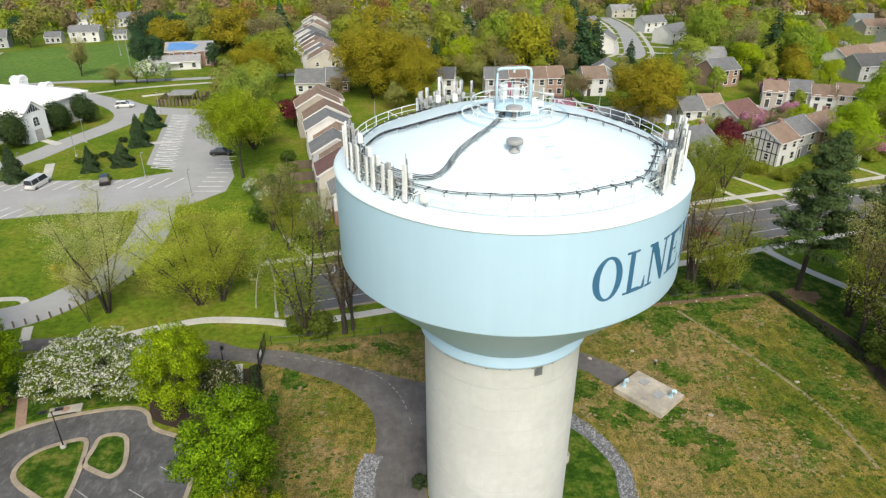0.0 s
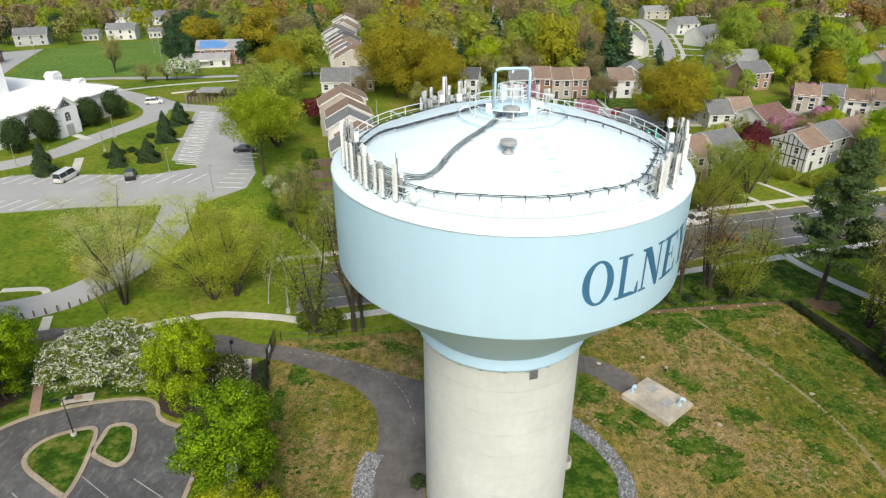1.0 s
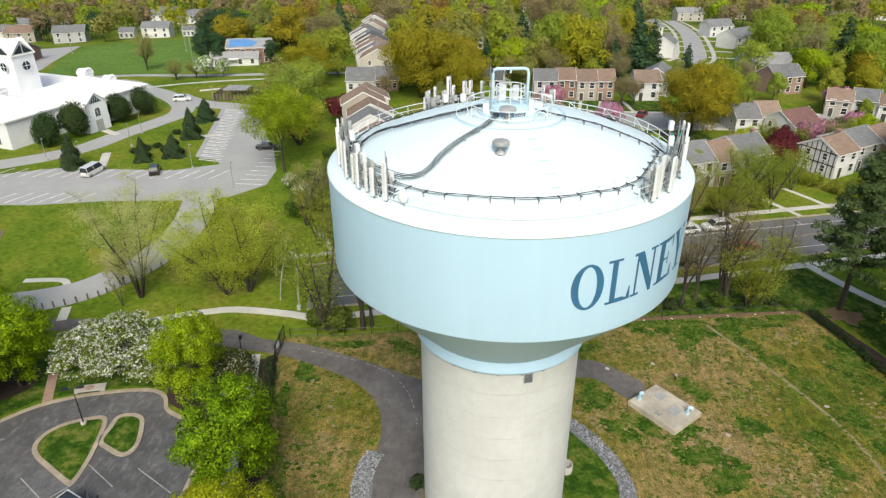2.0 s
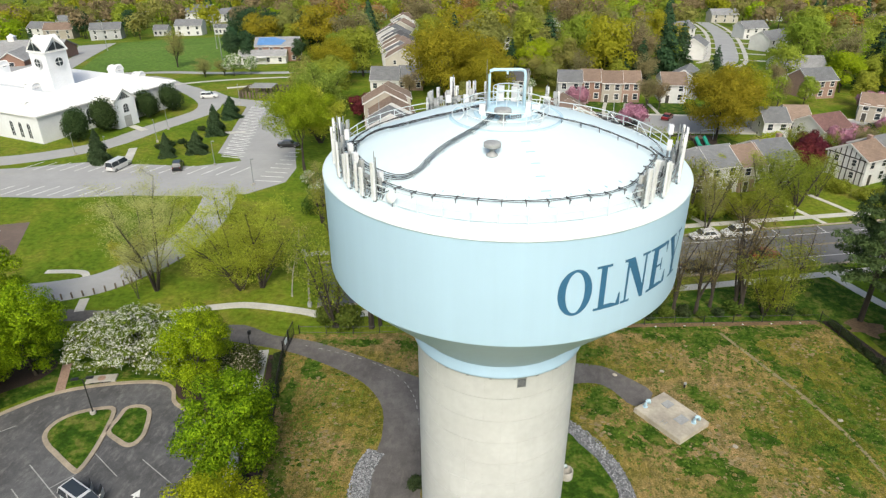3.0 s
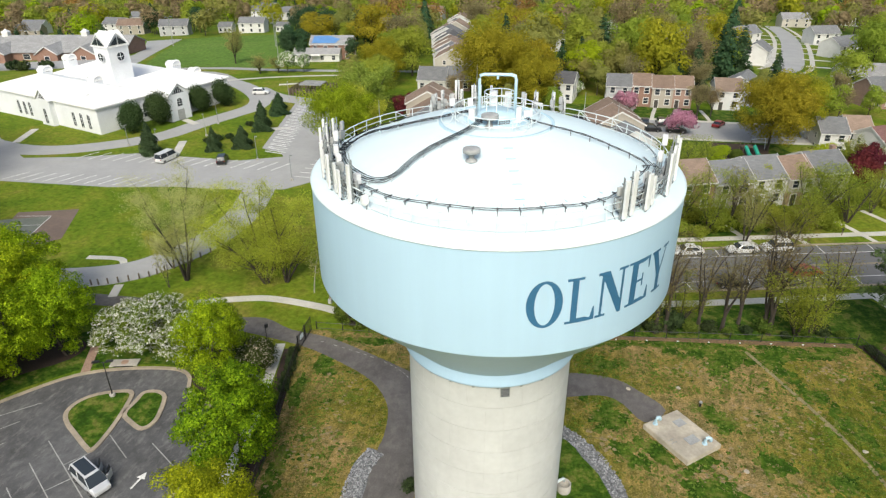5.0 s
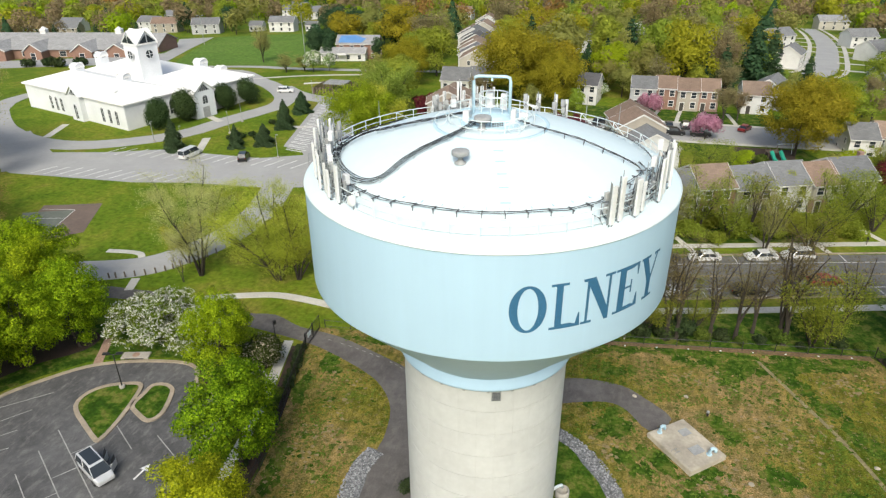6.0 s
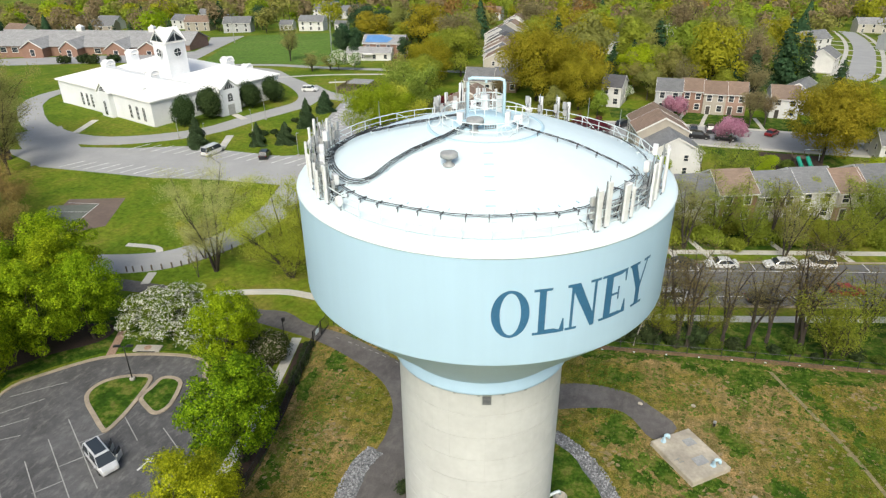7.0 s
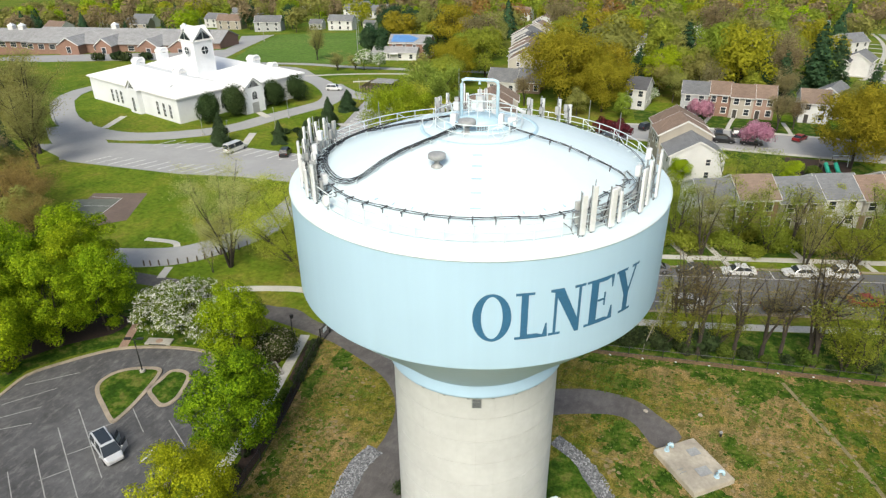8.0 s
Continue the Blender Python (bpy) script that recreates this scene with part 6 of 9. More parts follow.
def plant(key, make, x, y, scale=1.0, turn=None, tall=1.0, group=""):
    """Set one of a kind at a place on the land: the first is built, the others are copies."""
    turn = turn if turn is not None else (x * 37.7 + y * 91.3) % 360
    m = Matrix.Translation((x, y, lie(x, y))) @ Matrix.Rotation(radians(turn), 4, "Z")
    s = Matrix.Diagonal((scale, scale, scale * tall, 1))
    if key not in STOCK:
        ob = make()
        STOCK[key] = ob
        if group:
            tagged(ob, group=group)
        ob.matrix_basis = m @ s
        return ob
    ob = STOCK[key]
    keep = ob.scale
    return copy_thing(ob, m @ s @ Matrix.Diagonal((1 / keep.x, 1 / keep.y, 1 / keep.z, 1)))


KIND = {
    "near_maple": lambda: leafy_tree(1, 12, 4.0, "fresh", 25000, 0.105, "bright green maple in young leaf beside the lot", 95, 0.08, lump=(0.15, 0.27), shell=(0.5, 0.95)),
    "near_maple_b": lambda: leafy_tree(2, 12, 4.4, "freshlime", 25000, 0.105, "bright green broad maple in young leaf", 105, -0.02, lump=(0.15, 0.27), shell=(0.5, 0.95)),
    "near_lime": lambda: leafy_tree(3, 13, 4.2, "lime", 40000, 0.082, "yellow-green maple in young leaf", 95, 0.1, lump=(0.15, 0.27), shell=(0.5, 0.95)),
    "blossom": lambda: blossom_tree(4, 6.6, 3.7, 20000, 0.095, "wide crab apple tree in white blossom"),
    "mid_fresh": lambda: leafy_tree(5, 13, 5.0, "far_spring", 13000, 0.2, "broad tree in fresh spring leaf", 42, 0.18),
    "mid_yellow": lambda: leafy_tree(6, 15, 7.8, "far_yellow", 28000, 0.155, "broad oak with golden-green catkins", 90, -0.02, lump=(0.17, 0.3), shell=(0.45, 0.92)),
    "mid_lime": lambda: leafy_tree(7, 14, 6.0, "far_lime", 13000, 0.22, "broad yellow-green tree in young leaf", 55, 0.08),
    "mid_pink": lambda: leafy_tree(8, 5, 2.9, "pink", 4000, 0.165, "small cherry tree in pink blossom", 28, 0.15),
    "mid_red": lambda: leafy_tree(9, 6, 3.4, "red", 4200, 0.2, "dark red leaved plum tree", 30, 0.1),
    "far_spring": lambda: leafy_tree(10, 14, 5.4, "far_spring", 5400, 0.26, "spring green tree among the houses", 26, 0.05),
    "far_spring_b": lambda: leafy_tree(11, 15, 6.2, "far_spring", 5400, 0.26, "spreading spring green tree among the houses", 30, 0.05),
    "far_yellow": lambda: leafy_tree(12, 14, 6.0, "far_yellow", 5400, 0.26, "golden-green tree among the houses", 28, 0.05),
    "far_olive": lambda: leafy_tree(13, 14, 5.6, "far_olive", 5400, 0.26, "olive budding tree among the houses", 28, 0.05),
    "far_brown": lambda: open_tree(14, 15, "far_brown", 4200, 0.2, "brown budding tree among the houses", 4, 0.6, None, 0.75, fork=0.2, side=0.36, twigs=0.05),
    "far_orange": lambda: leafy_tree(15, 12, 4.6, "far_orange", 5400, 0.26, "rust-coloured budding tree among the houses", 26, 0.05),
    "park_crown": lambda: leafy_tree(45, 17.5, 7.4, "limepark", 30000, 0.12, "tall broad lime-green tree on a forked trunk", 90, 0.36, lump=(0.14, 0.26), shell=(0.4, 0.95)),
    "far_evergreen": lambda: leafy_tree(46, 12, 3.8, "far_dark", 4200, 0.26, "dense rounded dark evergreen tree", 36, 0.03),
    "far_pine": lambda: leafy_tree(47, 15, 6.4, "far_dark", 5200, 0.27, "broad dark green pine", 40, 0.1),
    "rust_open": lambda: open_tree(43, 14, "rustbud", 15000, 0.1, "broad tree in rusty brown bud", 6, 0.9, None, 0.6, fork=0.15, side=0.42, low=0.2, twigs=0.2),
    "tan_open": lambda: open_tree(44, 20, "tan", 20000, 0.11, "tall spreading tree in pale olive bud", 7, 0.7, None, 0.7, fork=0.12, side=0.36, low=0.2, twigs=0.2),
    "far_white": lambda: leafy_tree(16, 8, 4.0, "white", 2400, 0.34, "tree in pale blossom", 24, 0.12),
    "far_red": lambda: leafy_tree(17, 7, 3.4, "red", 1800, 0.36, "dark red leaved tree", 22, 0.1),
    "far_lime": lambda: leafy_tree(18, 14, 5.8, "far_lime", 5400, 0.26, "yellow-green tree in young leaf", 28, 0.05),
    "bare_a": lambda: open_tree(21, 15, "tan", 8500, 0.075, "tall multi-stemmed tree in pale olive bud", 5, 0.6, None, 0.4, side=0.32),
    "bare_b": lambda: open_tree(22, 15, "twig", 3000, 0.07, "bare-branched tree in brown bud", 4, 0.5, None, 0.36, fork=0.14),
    "bare_lime": lambda: open_tree(23, 13, "moss", 9500, 0.09, "spreading multi-stemmed tree in thin yellow-green leaf", 6, 0.95, None, 0.45, side=0.36, low=0.2),
    "bare_spring": lambda: open_tree(24, 13, "moss", 8000, 0.09, "thin-leaved tree in early olive green", 5, 0.7, None, 0.42, low=0.2),
    "bare_pale": lambda: open_tree(25, 12, "tan", 700, 0.1, "pale-barked slender bare tree", 1, 0.05, M_PALEBARK, 0.3, 0.009, side=0.16),
    "open_lime": lambda: open_tree(27, 14, "parkmoss", 16000, 0.16, "broad airy tree in thin yellow-green leaf", 7, 1.0, None, 0.62, side=0.4, low=0.2),
    "open_spring": lambda: open_tree(28, 14, "spring", 16000, 0.17, "broad airy tree in thin spring leaf", 7, 0.9, None, 0.62, side=0.4, low=0.2),
    "yellow_small": lambda: open_tree(29, 7, "yellow", 6000, 0.085, "small yellow budding tree in the grass", 3, 0.45, None, 0.32, side=0.36),
    "park_tan": lambda: open_tree(41, 15, "parktan", 44000, 0.045, "tall multi-stemmed tree in pale olive bud", 6, 0.75, None, 0.36, 0.008, side=0.36, low=0.2),
    "park_lime": lambda: open_tree(42, 14, "parkmoss", 50000, 0.056, "spreading multi-stemmed tree in thin yellow-green leaf", 7, 0.95, None, 0.4, 0.008, side=0.38, low=0.1),
    "sapling": lambda: open_tree(26, 6, "tan", 600, 0.08, "thin young tree in bud", 2, 0.2, None, 0.2, 0.008),
    "conifer_a": lambda: conifer(31, 8.2, 3.0, 9000, 0.19, "dense dark green spruce", power=0.75),
    "conifer_b": lambda: conifer(32, 6.4, 3.3, 9000, 0.19, "dark green conical pine", power=0.7),
    "conifer_far": lambda: conifer(33, 16, 5.0, 2700, 0.4, "tall dark green conifer tree", "far_dark", power=0.65),
    "holly": lambda: bush(34, 7.6, 5.2, "holly", 10000, 0.18, "large rounded dark evergreen bush beside the white wall", lumps=14, spread=0.2),
    "low_bush": lambda: bush(35, 1.4, 1.6, "hedge", 850, 0.16, "low dark clipped shrub"),
    "shrub": lambda: bush(36, 2.2, 2.2, "shrub", 1500, 0.165, "loose green shrub in leaf"),
    "olive_shrub": lambda: bush(39, 2.6, 2.8, "moss", 2200, 0.15, "loose olive green shrub in a front yard"),
    "yellow_shrub": lambda: bush(40, 1.4, 1.6, "forsythia", 900, 0.12, "yellow flowering shrub before a house"),
    "shrub_small": lambda: bush(38, 1.2, 1.3, "shrub", 700, 0.12, "small green shrub on mulch"),
    "spirea": lambda: bush(37, 4.2, 3.4, "spirea", 6500, 0.13, "dark shrub with small white flowers"),
}


def tree(kind, x, y, scale=1.0, tall=1.0, turn=None):
    return plant(kind, KIND[kind], x, y, scale, turn, tall)


def tall_pine(x, y, high, seed):
    """A pine with a bare lower stem and flat dark tufts on long limbs."""
    rng = random.Random(seed)
    nr = np.random.RandomState(seed)
    t = thing("tree", "tall dark green pine with a bare lower stem", "tree", pose(x, y, lie(x, y)))
    bm = bmesh.new()
    tube(bm, [(0, 0, -0.2), (0.2, 0.1, high * 0.5), (0, 0.3, high)], [0.36, 0.24, 0.04], 7)
    pos, nrm = [], []
    for i in range(64):
        h = high * (0.26 + 0.74 * i / 63) + rng.uniform(-0.5, 0.5)
        a = i * 2.4 + rng.uniform(-0.4, 0.4)
        reach = (high * 0.27) * max(0.05, 1.05 - (h / high) ** 2.0) * rng.uniform(0.45, 1.12) + 0.5
        tip = Vector((math.cos(a) * reach, math.sin(a) * reach, h + reach * rng.uniform(0.0, 0.35)))
        tube(bm, [(0, 0, h - 0.2), tip], [0.07, 0.02], 3, caps=False)
        for j in range(5):
            c = Vector((0, 0, h)).lerp(tip, 0.35 + 0.65 * j / 4) + Vector((rng.uniform(-0.5, 0.5), rng.uniform(-0.5, 0.5), 0.2))
            d = nr.normal(size=(110, 3))
            d /= np.linalg.norm(d, axis=1, keepdims=True)
            pos.append(np.array(c) + d * np.array([0.85, 0.85, 0.6]) * (0.8 + 0.5 * ((i * 7 + j * 3) % 5) / 4) * nr.uniform(0.3, 1.15, (110, 1)))
            nrm.append(d + np.array([0, 0, 0.8]))
    part("trunk", bm, M_BARK, t)
    pos, nrm = np.concatenate(pos), np.concatenate(nrm)
    leaf_object("crown", t, LEAF["pine"], pos, nrm, 0.122 * nr.uniform(0.6, 1.3, len(pos)), 1.9)
    return t

# ---- houses ----
def siding(name, colour):
    """Lapped boards: fine level shadow lines over a worn coat."""
    m, nt, b = nodes_of(name)
    tc = nt.nodes.new("ShaderNodeTexCoord")
    w = put(nt, "ShaderNodeTexWave", Scale=4.2, Distortion=0.0)
    w.bands_direction = "Z"
    nt.links.new(tc.outputs["Object"], w.inputs["Vector"])
    n = noise_tex(nt, tc.outputs["Object"], 0.5, 4, 0.6)
    col = mix(nt, 1.0, ramp(nt, w.outputs["Fac"], [(0.0, tuple(c * 0.9 for c in colour)), (0.3, colour)]), ramp(nt, n, [(0.3, (0.86,) * 3), (0.7, (1,) * 3)]), "MULTIPLY")
    nt.links.new(col, b.inputs["Base Color"])
    b.inputs["Roughness"].default_value = 0.75
    bump(nt, b, w.outputs["Fac"], 0.3, 0.02)
    return m


def shingle(name, colour):
    m, nt, b = nodes_of(name)
    tc = nt.nodes.new("ShaderNodeTexCoord")
    br = put(nt, "ShaderNodeTexBrick", Scale=1.0)
    br.inputs["Brick Width"].default_value, br.inputs["Row Height"].default_value, br.inputs["Mortar Size"].default_value = 0.9, 0.3, 0.02
    br.inputs["Color1"].default_value, br.inputs["Color2"].default_value = (*colour, 1), (*(c * 0.82 for c in colour), 1)
    br.inputs["Mortar"].default_value = (*(c * 0.6 for c in colour), 1)
    nt.links.new(tc.outputs["Object"], br.inputs["Vector"])
    n = noise_tex(nt, tc.outputs["Object"], 0.45, 5, 0.65)
    col = mix(nt, 1.0, br.outputs["Color"], ramp(nt, n, [(0.3, (0.8,) * 3), (0.7, (1.1,) * 3)]), "MULTIPLY")
    oi = nt.nodes.new("ShaderNodeObjectInfo")
    col = mix(nt, 1.0, col, ramp(nt, oi.outputs["Random"], [(0, (0.85,) * 3), (1, (1.1,) * 3)]), "MULTIPLY")
    nt.links.new(col, b.inputs["Base Color"])
    b.inputs["Roughness"].default_value = 0.92
    return m


def brickwork(name, colour):
    m, nt, b = nodes_of(name)
    tc = nt.nodes.new("ShaderNodeTexCoord")
    n = noise_tex(nt, tc.outputs["Object"], 7, 4, 0.7)
    g = noise_tex(nt, tc.outputs["Object"], 0.5, 3, 0.6)
    col = mix(nt, 1.0, ramp(nt, n, [(0.3, tuple(c * 0.7 for c in colour)), (0.7, tuple(c * 1.25 for c in colour))]), ramp(nt, g, [(0.3, (0.85,) * 3), (0.7, (1,) * 3)]), "MULTIPLY")
    nt.links.new(col, b.inputs["Base Color"])
    b.inputs["Roughness"].default_value = 0.92
    return m


WALLS = {"white": siding("white_siding", (0.64, 0.64, 0.63)), "cream": siding("cream_siding", (0.50, 0.47, 0.41)), "tan": siding("tan_siding", (0.39, 0.355, 0.30)),
         "grey": siding("grey_siding", (0.42, 0.43, 0.44)), "blue": siding("slate_siding", (0.16, 0.18, 0.2)), "brick": brickwork("red_brick", (0.27, 0.16, 0.12)),
         "brown": siding("brown_siding", (0.24, 0.165, 0.12)), "pinkish": brickwork("pale_brick", (0.36, 0.24, 0.19))}
ROOFS = {"grey": shingle("grey_shingles", (0.19, 0.195, 0.20)), "brown": shingle("brown_shingles", (0.25, 0.175, 0.13)), "dark": shingle("dark_shingles", (0.10, 0.10, 0.105)),
         "tan": shingle("tan_shingles", (0.28, 0.205, 0.155)), "pale": shingle("pale_shingles", (0.32, 0.32, 0.32)), "maroon": shingle("maroon_shingles", (0.17, 0.09, 0.08))}
M_TRIM = surface("white_trim", (0.68, 0.67, 0.65), 0.6, 4, 0.05, 0.8, 0.12)
M_DARKTRIM = surface("dark_trim", (0.05, 0.045, 0.04), 0.6, 4, 0.2, 0.8, 0.12)
m_, nt_, b_ = nodes_of("window_glass")
b_.inputs["Base Color"].default_value = (0.03, 0.037, 0.045, 1)
b_.inputs["Roughness"].default_value = 0.08
M_GLASS = m_
M_SOLAR = surface("blue_tarpaulin", (0.10, 0.24, 0.5), 0.5, 3, 0.2, 0.6, 0.2)
SHARED = {}


def window(parent, m, w=1.0, h=1.3, trim=None):
    """A framed window with a cross bar, proud of the wall; the mesh is shared by size."""
    key = ("window", w, h, trim)
    if key not in SHARED:
        bm = bmesh.new()
        t = 0.15
        for x0, x1, z0, z1 in ((-w / 2 - t, -w / 2, -t, h + t), (w / 2, w / 2 + t, -t, h + t), (-w / 2, w / 2, -t, 0), (-w / 2, w / 2, h, h + t), (-w / 2, w / 2, h / 2 - 0.03, h / 2 + 0.03)):
            box(bm, x0, x1, -0.09, 0.0, z0, z1)
        f = part("window", bm, trim or M_TRIM, parent)
        bm = bmesh.new()
        box(bm, -w / 2, w / 2, -0.045, 0.0, 0, h)
        p = part("pane", bm, M_GLASS, f)
        f.matrix_basis = m
        SHARED[key] = (f.data, p.data)
        return f
    f = new("window", SHARED[key][0])
    f.parent, f.matrix_basis = parent, m
    p = new("pane", SHARED[key][1])
    p.parent = f
    return f


KEEP = []                        # plan circles that trees stay out of


def house(x, y, turn, w, d, h, rise, wall, roof, label, name="house", chimney=0, floors=2, ends=(1, 1), cols=2, door=1, lower=None, z=None, group="", overhang=0.35, beams=False, fronts=(1, 0), porch=False):
    """A gabled house: ridge along local x, front towards local -y."""
    H0 = lie(x, y) if z is None else z
    KEEP.append((x, y, max(w, d) / 2 + 4, 1))
    t = thing(name, label, "house", pose(x, y, H0, 0, 0, turn), group)
    bm = bmesh.new()
    x0, x1, y0, y1 = -w / 2, w / 2, -d / 2, d / 2
    v = [bm.verts.new(c) for c in ((x0, y0, -1.5), (x1, y0, -1.5), (x1, y1, -1.5), (x0, y1, -1.5), (x0, y0, h), (x1, y0, h), (x1, y1, h), (x0, y1, h), (x0, 0, h + rise), (x1, 0, h + rise))]
    for f in ((0, 1, 5, 4), (2, 3, 7, 6), (1, 2, 6, 9, 5), (3, 0, 4, 8, 7), (3, 2, 1, 0)):
        bm.faces.new([v[i] for i in f])
    part("wall", bm, WALLS[wall], t)
    if lower:
        bm = bmesh.new()
        box(bm, x0 - 0.03, x1 + 0.03, y0 - 0.03, y1 + 0.03, -1.4, h * 0.48)
        part("lower_wall", bm, WALLS[lower], t)
    bm = bmesh.new()
    slope = rise / (d / 2)
    o = overhang
    for s in (-1, 1):
        ye, ze = s * (d / 2 + o), h - o * slope
        q = [(x0 - 0.2, ye, ze), (x1 + 0.2, ye, ze), (x1 + 0.2, 0, h + rise), (x0 - 0.2, 0, h + rise)]
        lowv = [bm.verts.new((a, b, c + 0.03)) for a, b, c in q]
        topv = [bm.verts.new((a, b, c + 0.2)) for a, b, c in q]
        for i in range(4):
            bm.faces.new((lowv[i], lowv[(i + 1) % 4], topv[(i + 1) % 4], topv[i]))
        bm.faces.new(topv)
        bm.faces.new(lowv[::-1])
    bmesh.ops.recalc_face_normals(bm, faces=bm.faces[:])
    part("roof", bm, ROOFS[roof], t)
    bm = bmesh.new()
    for xe in (x0 - 0.24, x1 + 0.2):
        for s in (-1, 1):
            ye, ze = s * (d / 2 + o), h - o * slope
            q = [(xe, ye, ze - 0.12), (xe, ye, ze + 0.22), (xe, 0, h + rise + 0.22), (xe, 0, h + rise - 0.12)]
            a = [bm.verts.new(c) for c in q]
            b = [bm.verts.new((c[0] + 0.05, c[1], c[2])) for c in q]
            bm.faces.new(a)
            bm.faces.new(b[::-1])
            for i in range(4):
                bm.faces.new((a[i], b[i], b[(i + 1) % 4], a[(i + 1) % 4]))
    for s in (-1, 1):
        ye, ze = s * (d / 2 + o), h - o * slope
        box(bm, x0 - 0.2, x1 + 0.2, min(ye, ye + s * 0.09), max(ye, ye + s * 0.09), ze - 0.05, ze + 0.14)
    bmesh.ops.recalc_face_normals(bm, faces=bm.faces[:])
    part("trim", bm, M_TRIM, t)
    step = w / cols
    for side in (0, 1):
        if not fronts[side]:
            continue
        mm = pose(0, 0, 0, 0, 0, 180 * side)
        for f in range(floors):
            for c in range(cols):
                xx = x0 + step * (c + 0.5)
                zz = 0.9 + f * (h - 0.2) / floors
                if f == 0 and door and c == (0 if side == 0 else cols - 1):
                    continue
                window(t, mm @ Matrix.Translation((xx, y0 - (0.035 if lower and f == 0 else 0.005), zz)), 1.1, 1.4)
    if door:
        bm = bmesh.new()
        xx = x0 + step * 0.5
        for a in ((xx - 0.62, xx - 0.48, 0, 2.25), (xx + 0.48, xx + 0.62, 0, 2.25), (xx - 0.48, xx + 0.48, 2.1, 2.25)):
            box(bm, a[0], a[1], y0 - 0.14, y0, a[2], a[3])
        dr = part("door", bm, M_TRIM, t)
        bm = bmesh.new()
        box(bm, xx - 0.48, xx + 0.48, y0 - 0.09, y0, 0.02, 2.1)
        part("door_leaf", bm, M_DARKTRIM, dr)
    for e, sgn in ((0, -1), (1, 1)):
        if ends[e]:
            mm = pose(sgn * w / 2, 0, 0, 0, 0, sgn * 90)
            for f in range(floors):
                for yy in (-d * 0.24, d * 0.2):
                    window(t, mm @ Matrix.Translation((yy, -0.005 if not (lower and f == 0) else -0.035, 0.95 + f * (h - 0.2) / floors)), 0.8, 1.15)
    if chimney:
        bm = bmesh.new()
        cx = x1 - 0.6 if chimney > 0 else x0 + 0.6
        box(bm, cx - 0.35, cx + 0.35, 0.1, 0.9, h - 0.2, h + rise + 0.7)
        box(bm, cx - 0.42, cx + 0.42, 0.03, 0.97, h + rise + 0.55, h + rise + 0.72)
        part("chimney", bm, WALLS["pinkish"], t)
    if beams:
        for i in range(8):
            bm = bmesh.new()
            yy = y0 + 0.5 + i * (d - 1) / 7
            top = h + rise * (1 - abs(yy) / (d / 2)) - 0.35
            box(bm, x0 - 0.06, x0 + 0.02, yy - 0.09, yy + 0.09, 0.0, top)
            part("beam", bm, M_DARKTRIM, t, "dark half-timber beam")
        for zz in (h * 0.5, h * 0.97):
            bm = bmesh.new()
            box(bm, x0 - 0.065, x0 + 0.02, y0 + 0.1, y1 - 0.1, zz - 0.1, zz + 0.1)
            part("beam", bm, M_DARKTRIM, t, "dark half-timber beam")
    if porch:
        bm = bmesh.new()
        box(bm, -1.6, 1.6, y0 - 1.8, y0, 2.5, 2.68)
        for xx in (-1.5, 1.38):
            box(bm, xx, xx + 0.12, y0 - 1.75, y0 - 1.63, 0, 2.5)
        part("porch", bm, M_TRIM, t)
    return t


def terrace(x, y, turn, units, d, group, seed=0, step_y=0.9, step_z=0.5, fronts=(1, 0), drop=0.0):
    """A row of joined houses, stepped in plan and height. units: width, eave, wall, roof, extra."""
    rng = random.Random(seed)
    m = pose(x, y, 0, 0, 0, turn)
    at = 0.0
    n = len(units)
    for i, (w, h, wall, roof, extra) in enumerate(units):
        off = (i % 2) * step_y + rng.uniform(-0.1, 0.1)
        p = m @ Vector((at + w / 2, d / 2 + off, 0))
        label = f"two-storey {wall} row house with a {roof} shingle roof"
        house(p.x, p.y, turn, w, d, h + (i % 2) * step_z, d * 0.27, wall, roof, label, "row_house", extra.get("chimney", 0), 2, (i == 0, i == n - 1), 2, 1, extra.get("lower"), lie(p.x, p.y) - drop, group, beams=extra.get("beams", False), fronts=fronts)
        at += w
# row seen end-on behind the lawn
U = [("white", "grey"), ("cream", "maroon"), ("tan", "brown"), ("grey", "grey"), ("tan", "brown"), ("white", "grey")]
terrace(-9.0, 100.0, 105, [(6.2, 5.4 + 0.3 * (i % 3), w, r, {"lower": "brick"} if i == 0 else {}) for i, (w, r) in enumerate(U)], 9.0, "row houses behind the lawn", 1, 1.4, 0.9, fronts=(1, 1))
terrace(-20.2, 140.5, 105, [(6.0, 6.0, "white", "brown", {}), (6.0, 6.2, "tan", "brown", {}), (6.0, 6.4, "cream", "tan", {})], 9.5, "row houses behind the lawn", 2, 1.2, 0.9, fronts=(1, 1))
# half-timbered row beyond the road
terrace(66.6, 124.6, 34, [(6.6, 4.9, "white", "brown", {"beams": True, "chimney": 1}), (8.0, 4.9, "grey", "grey", {"lower": "blue"}), (9.0, 4.9, "pinkish", "brown", {"chimney": 1})], 8.0, "row houses along the road", 3, 0.5, 0.2)
terrace(19.5, 107.9, 24, [(6.3, 5.0, "white", "grey", {}), (6.3, 5.2, "brick", "tan", {}), (7.0, 5.0, "tan", "grey", {}), (6.6, 5.0, "white", "grey", {}), (5.0, 5.0, "cream", "brown", {"lower": "pinkish"}), (7.0, 5.1, "tan", "grey", {"chimney": 1})], 9.0, "row houses along the road", 4, 0.5, 0.2)
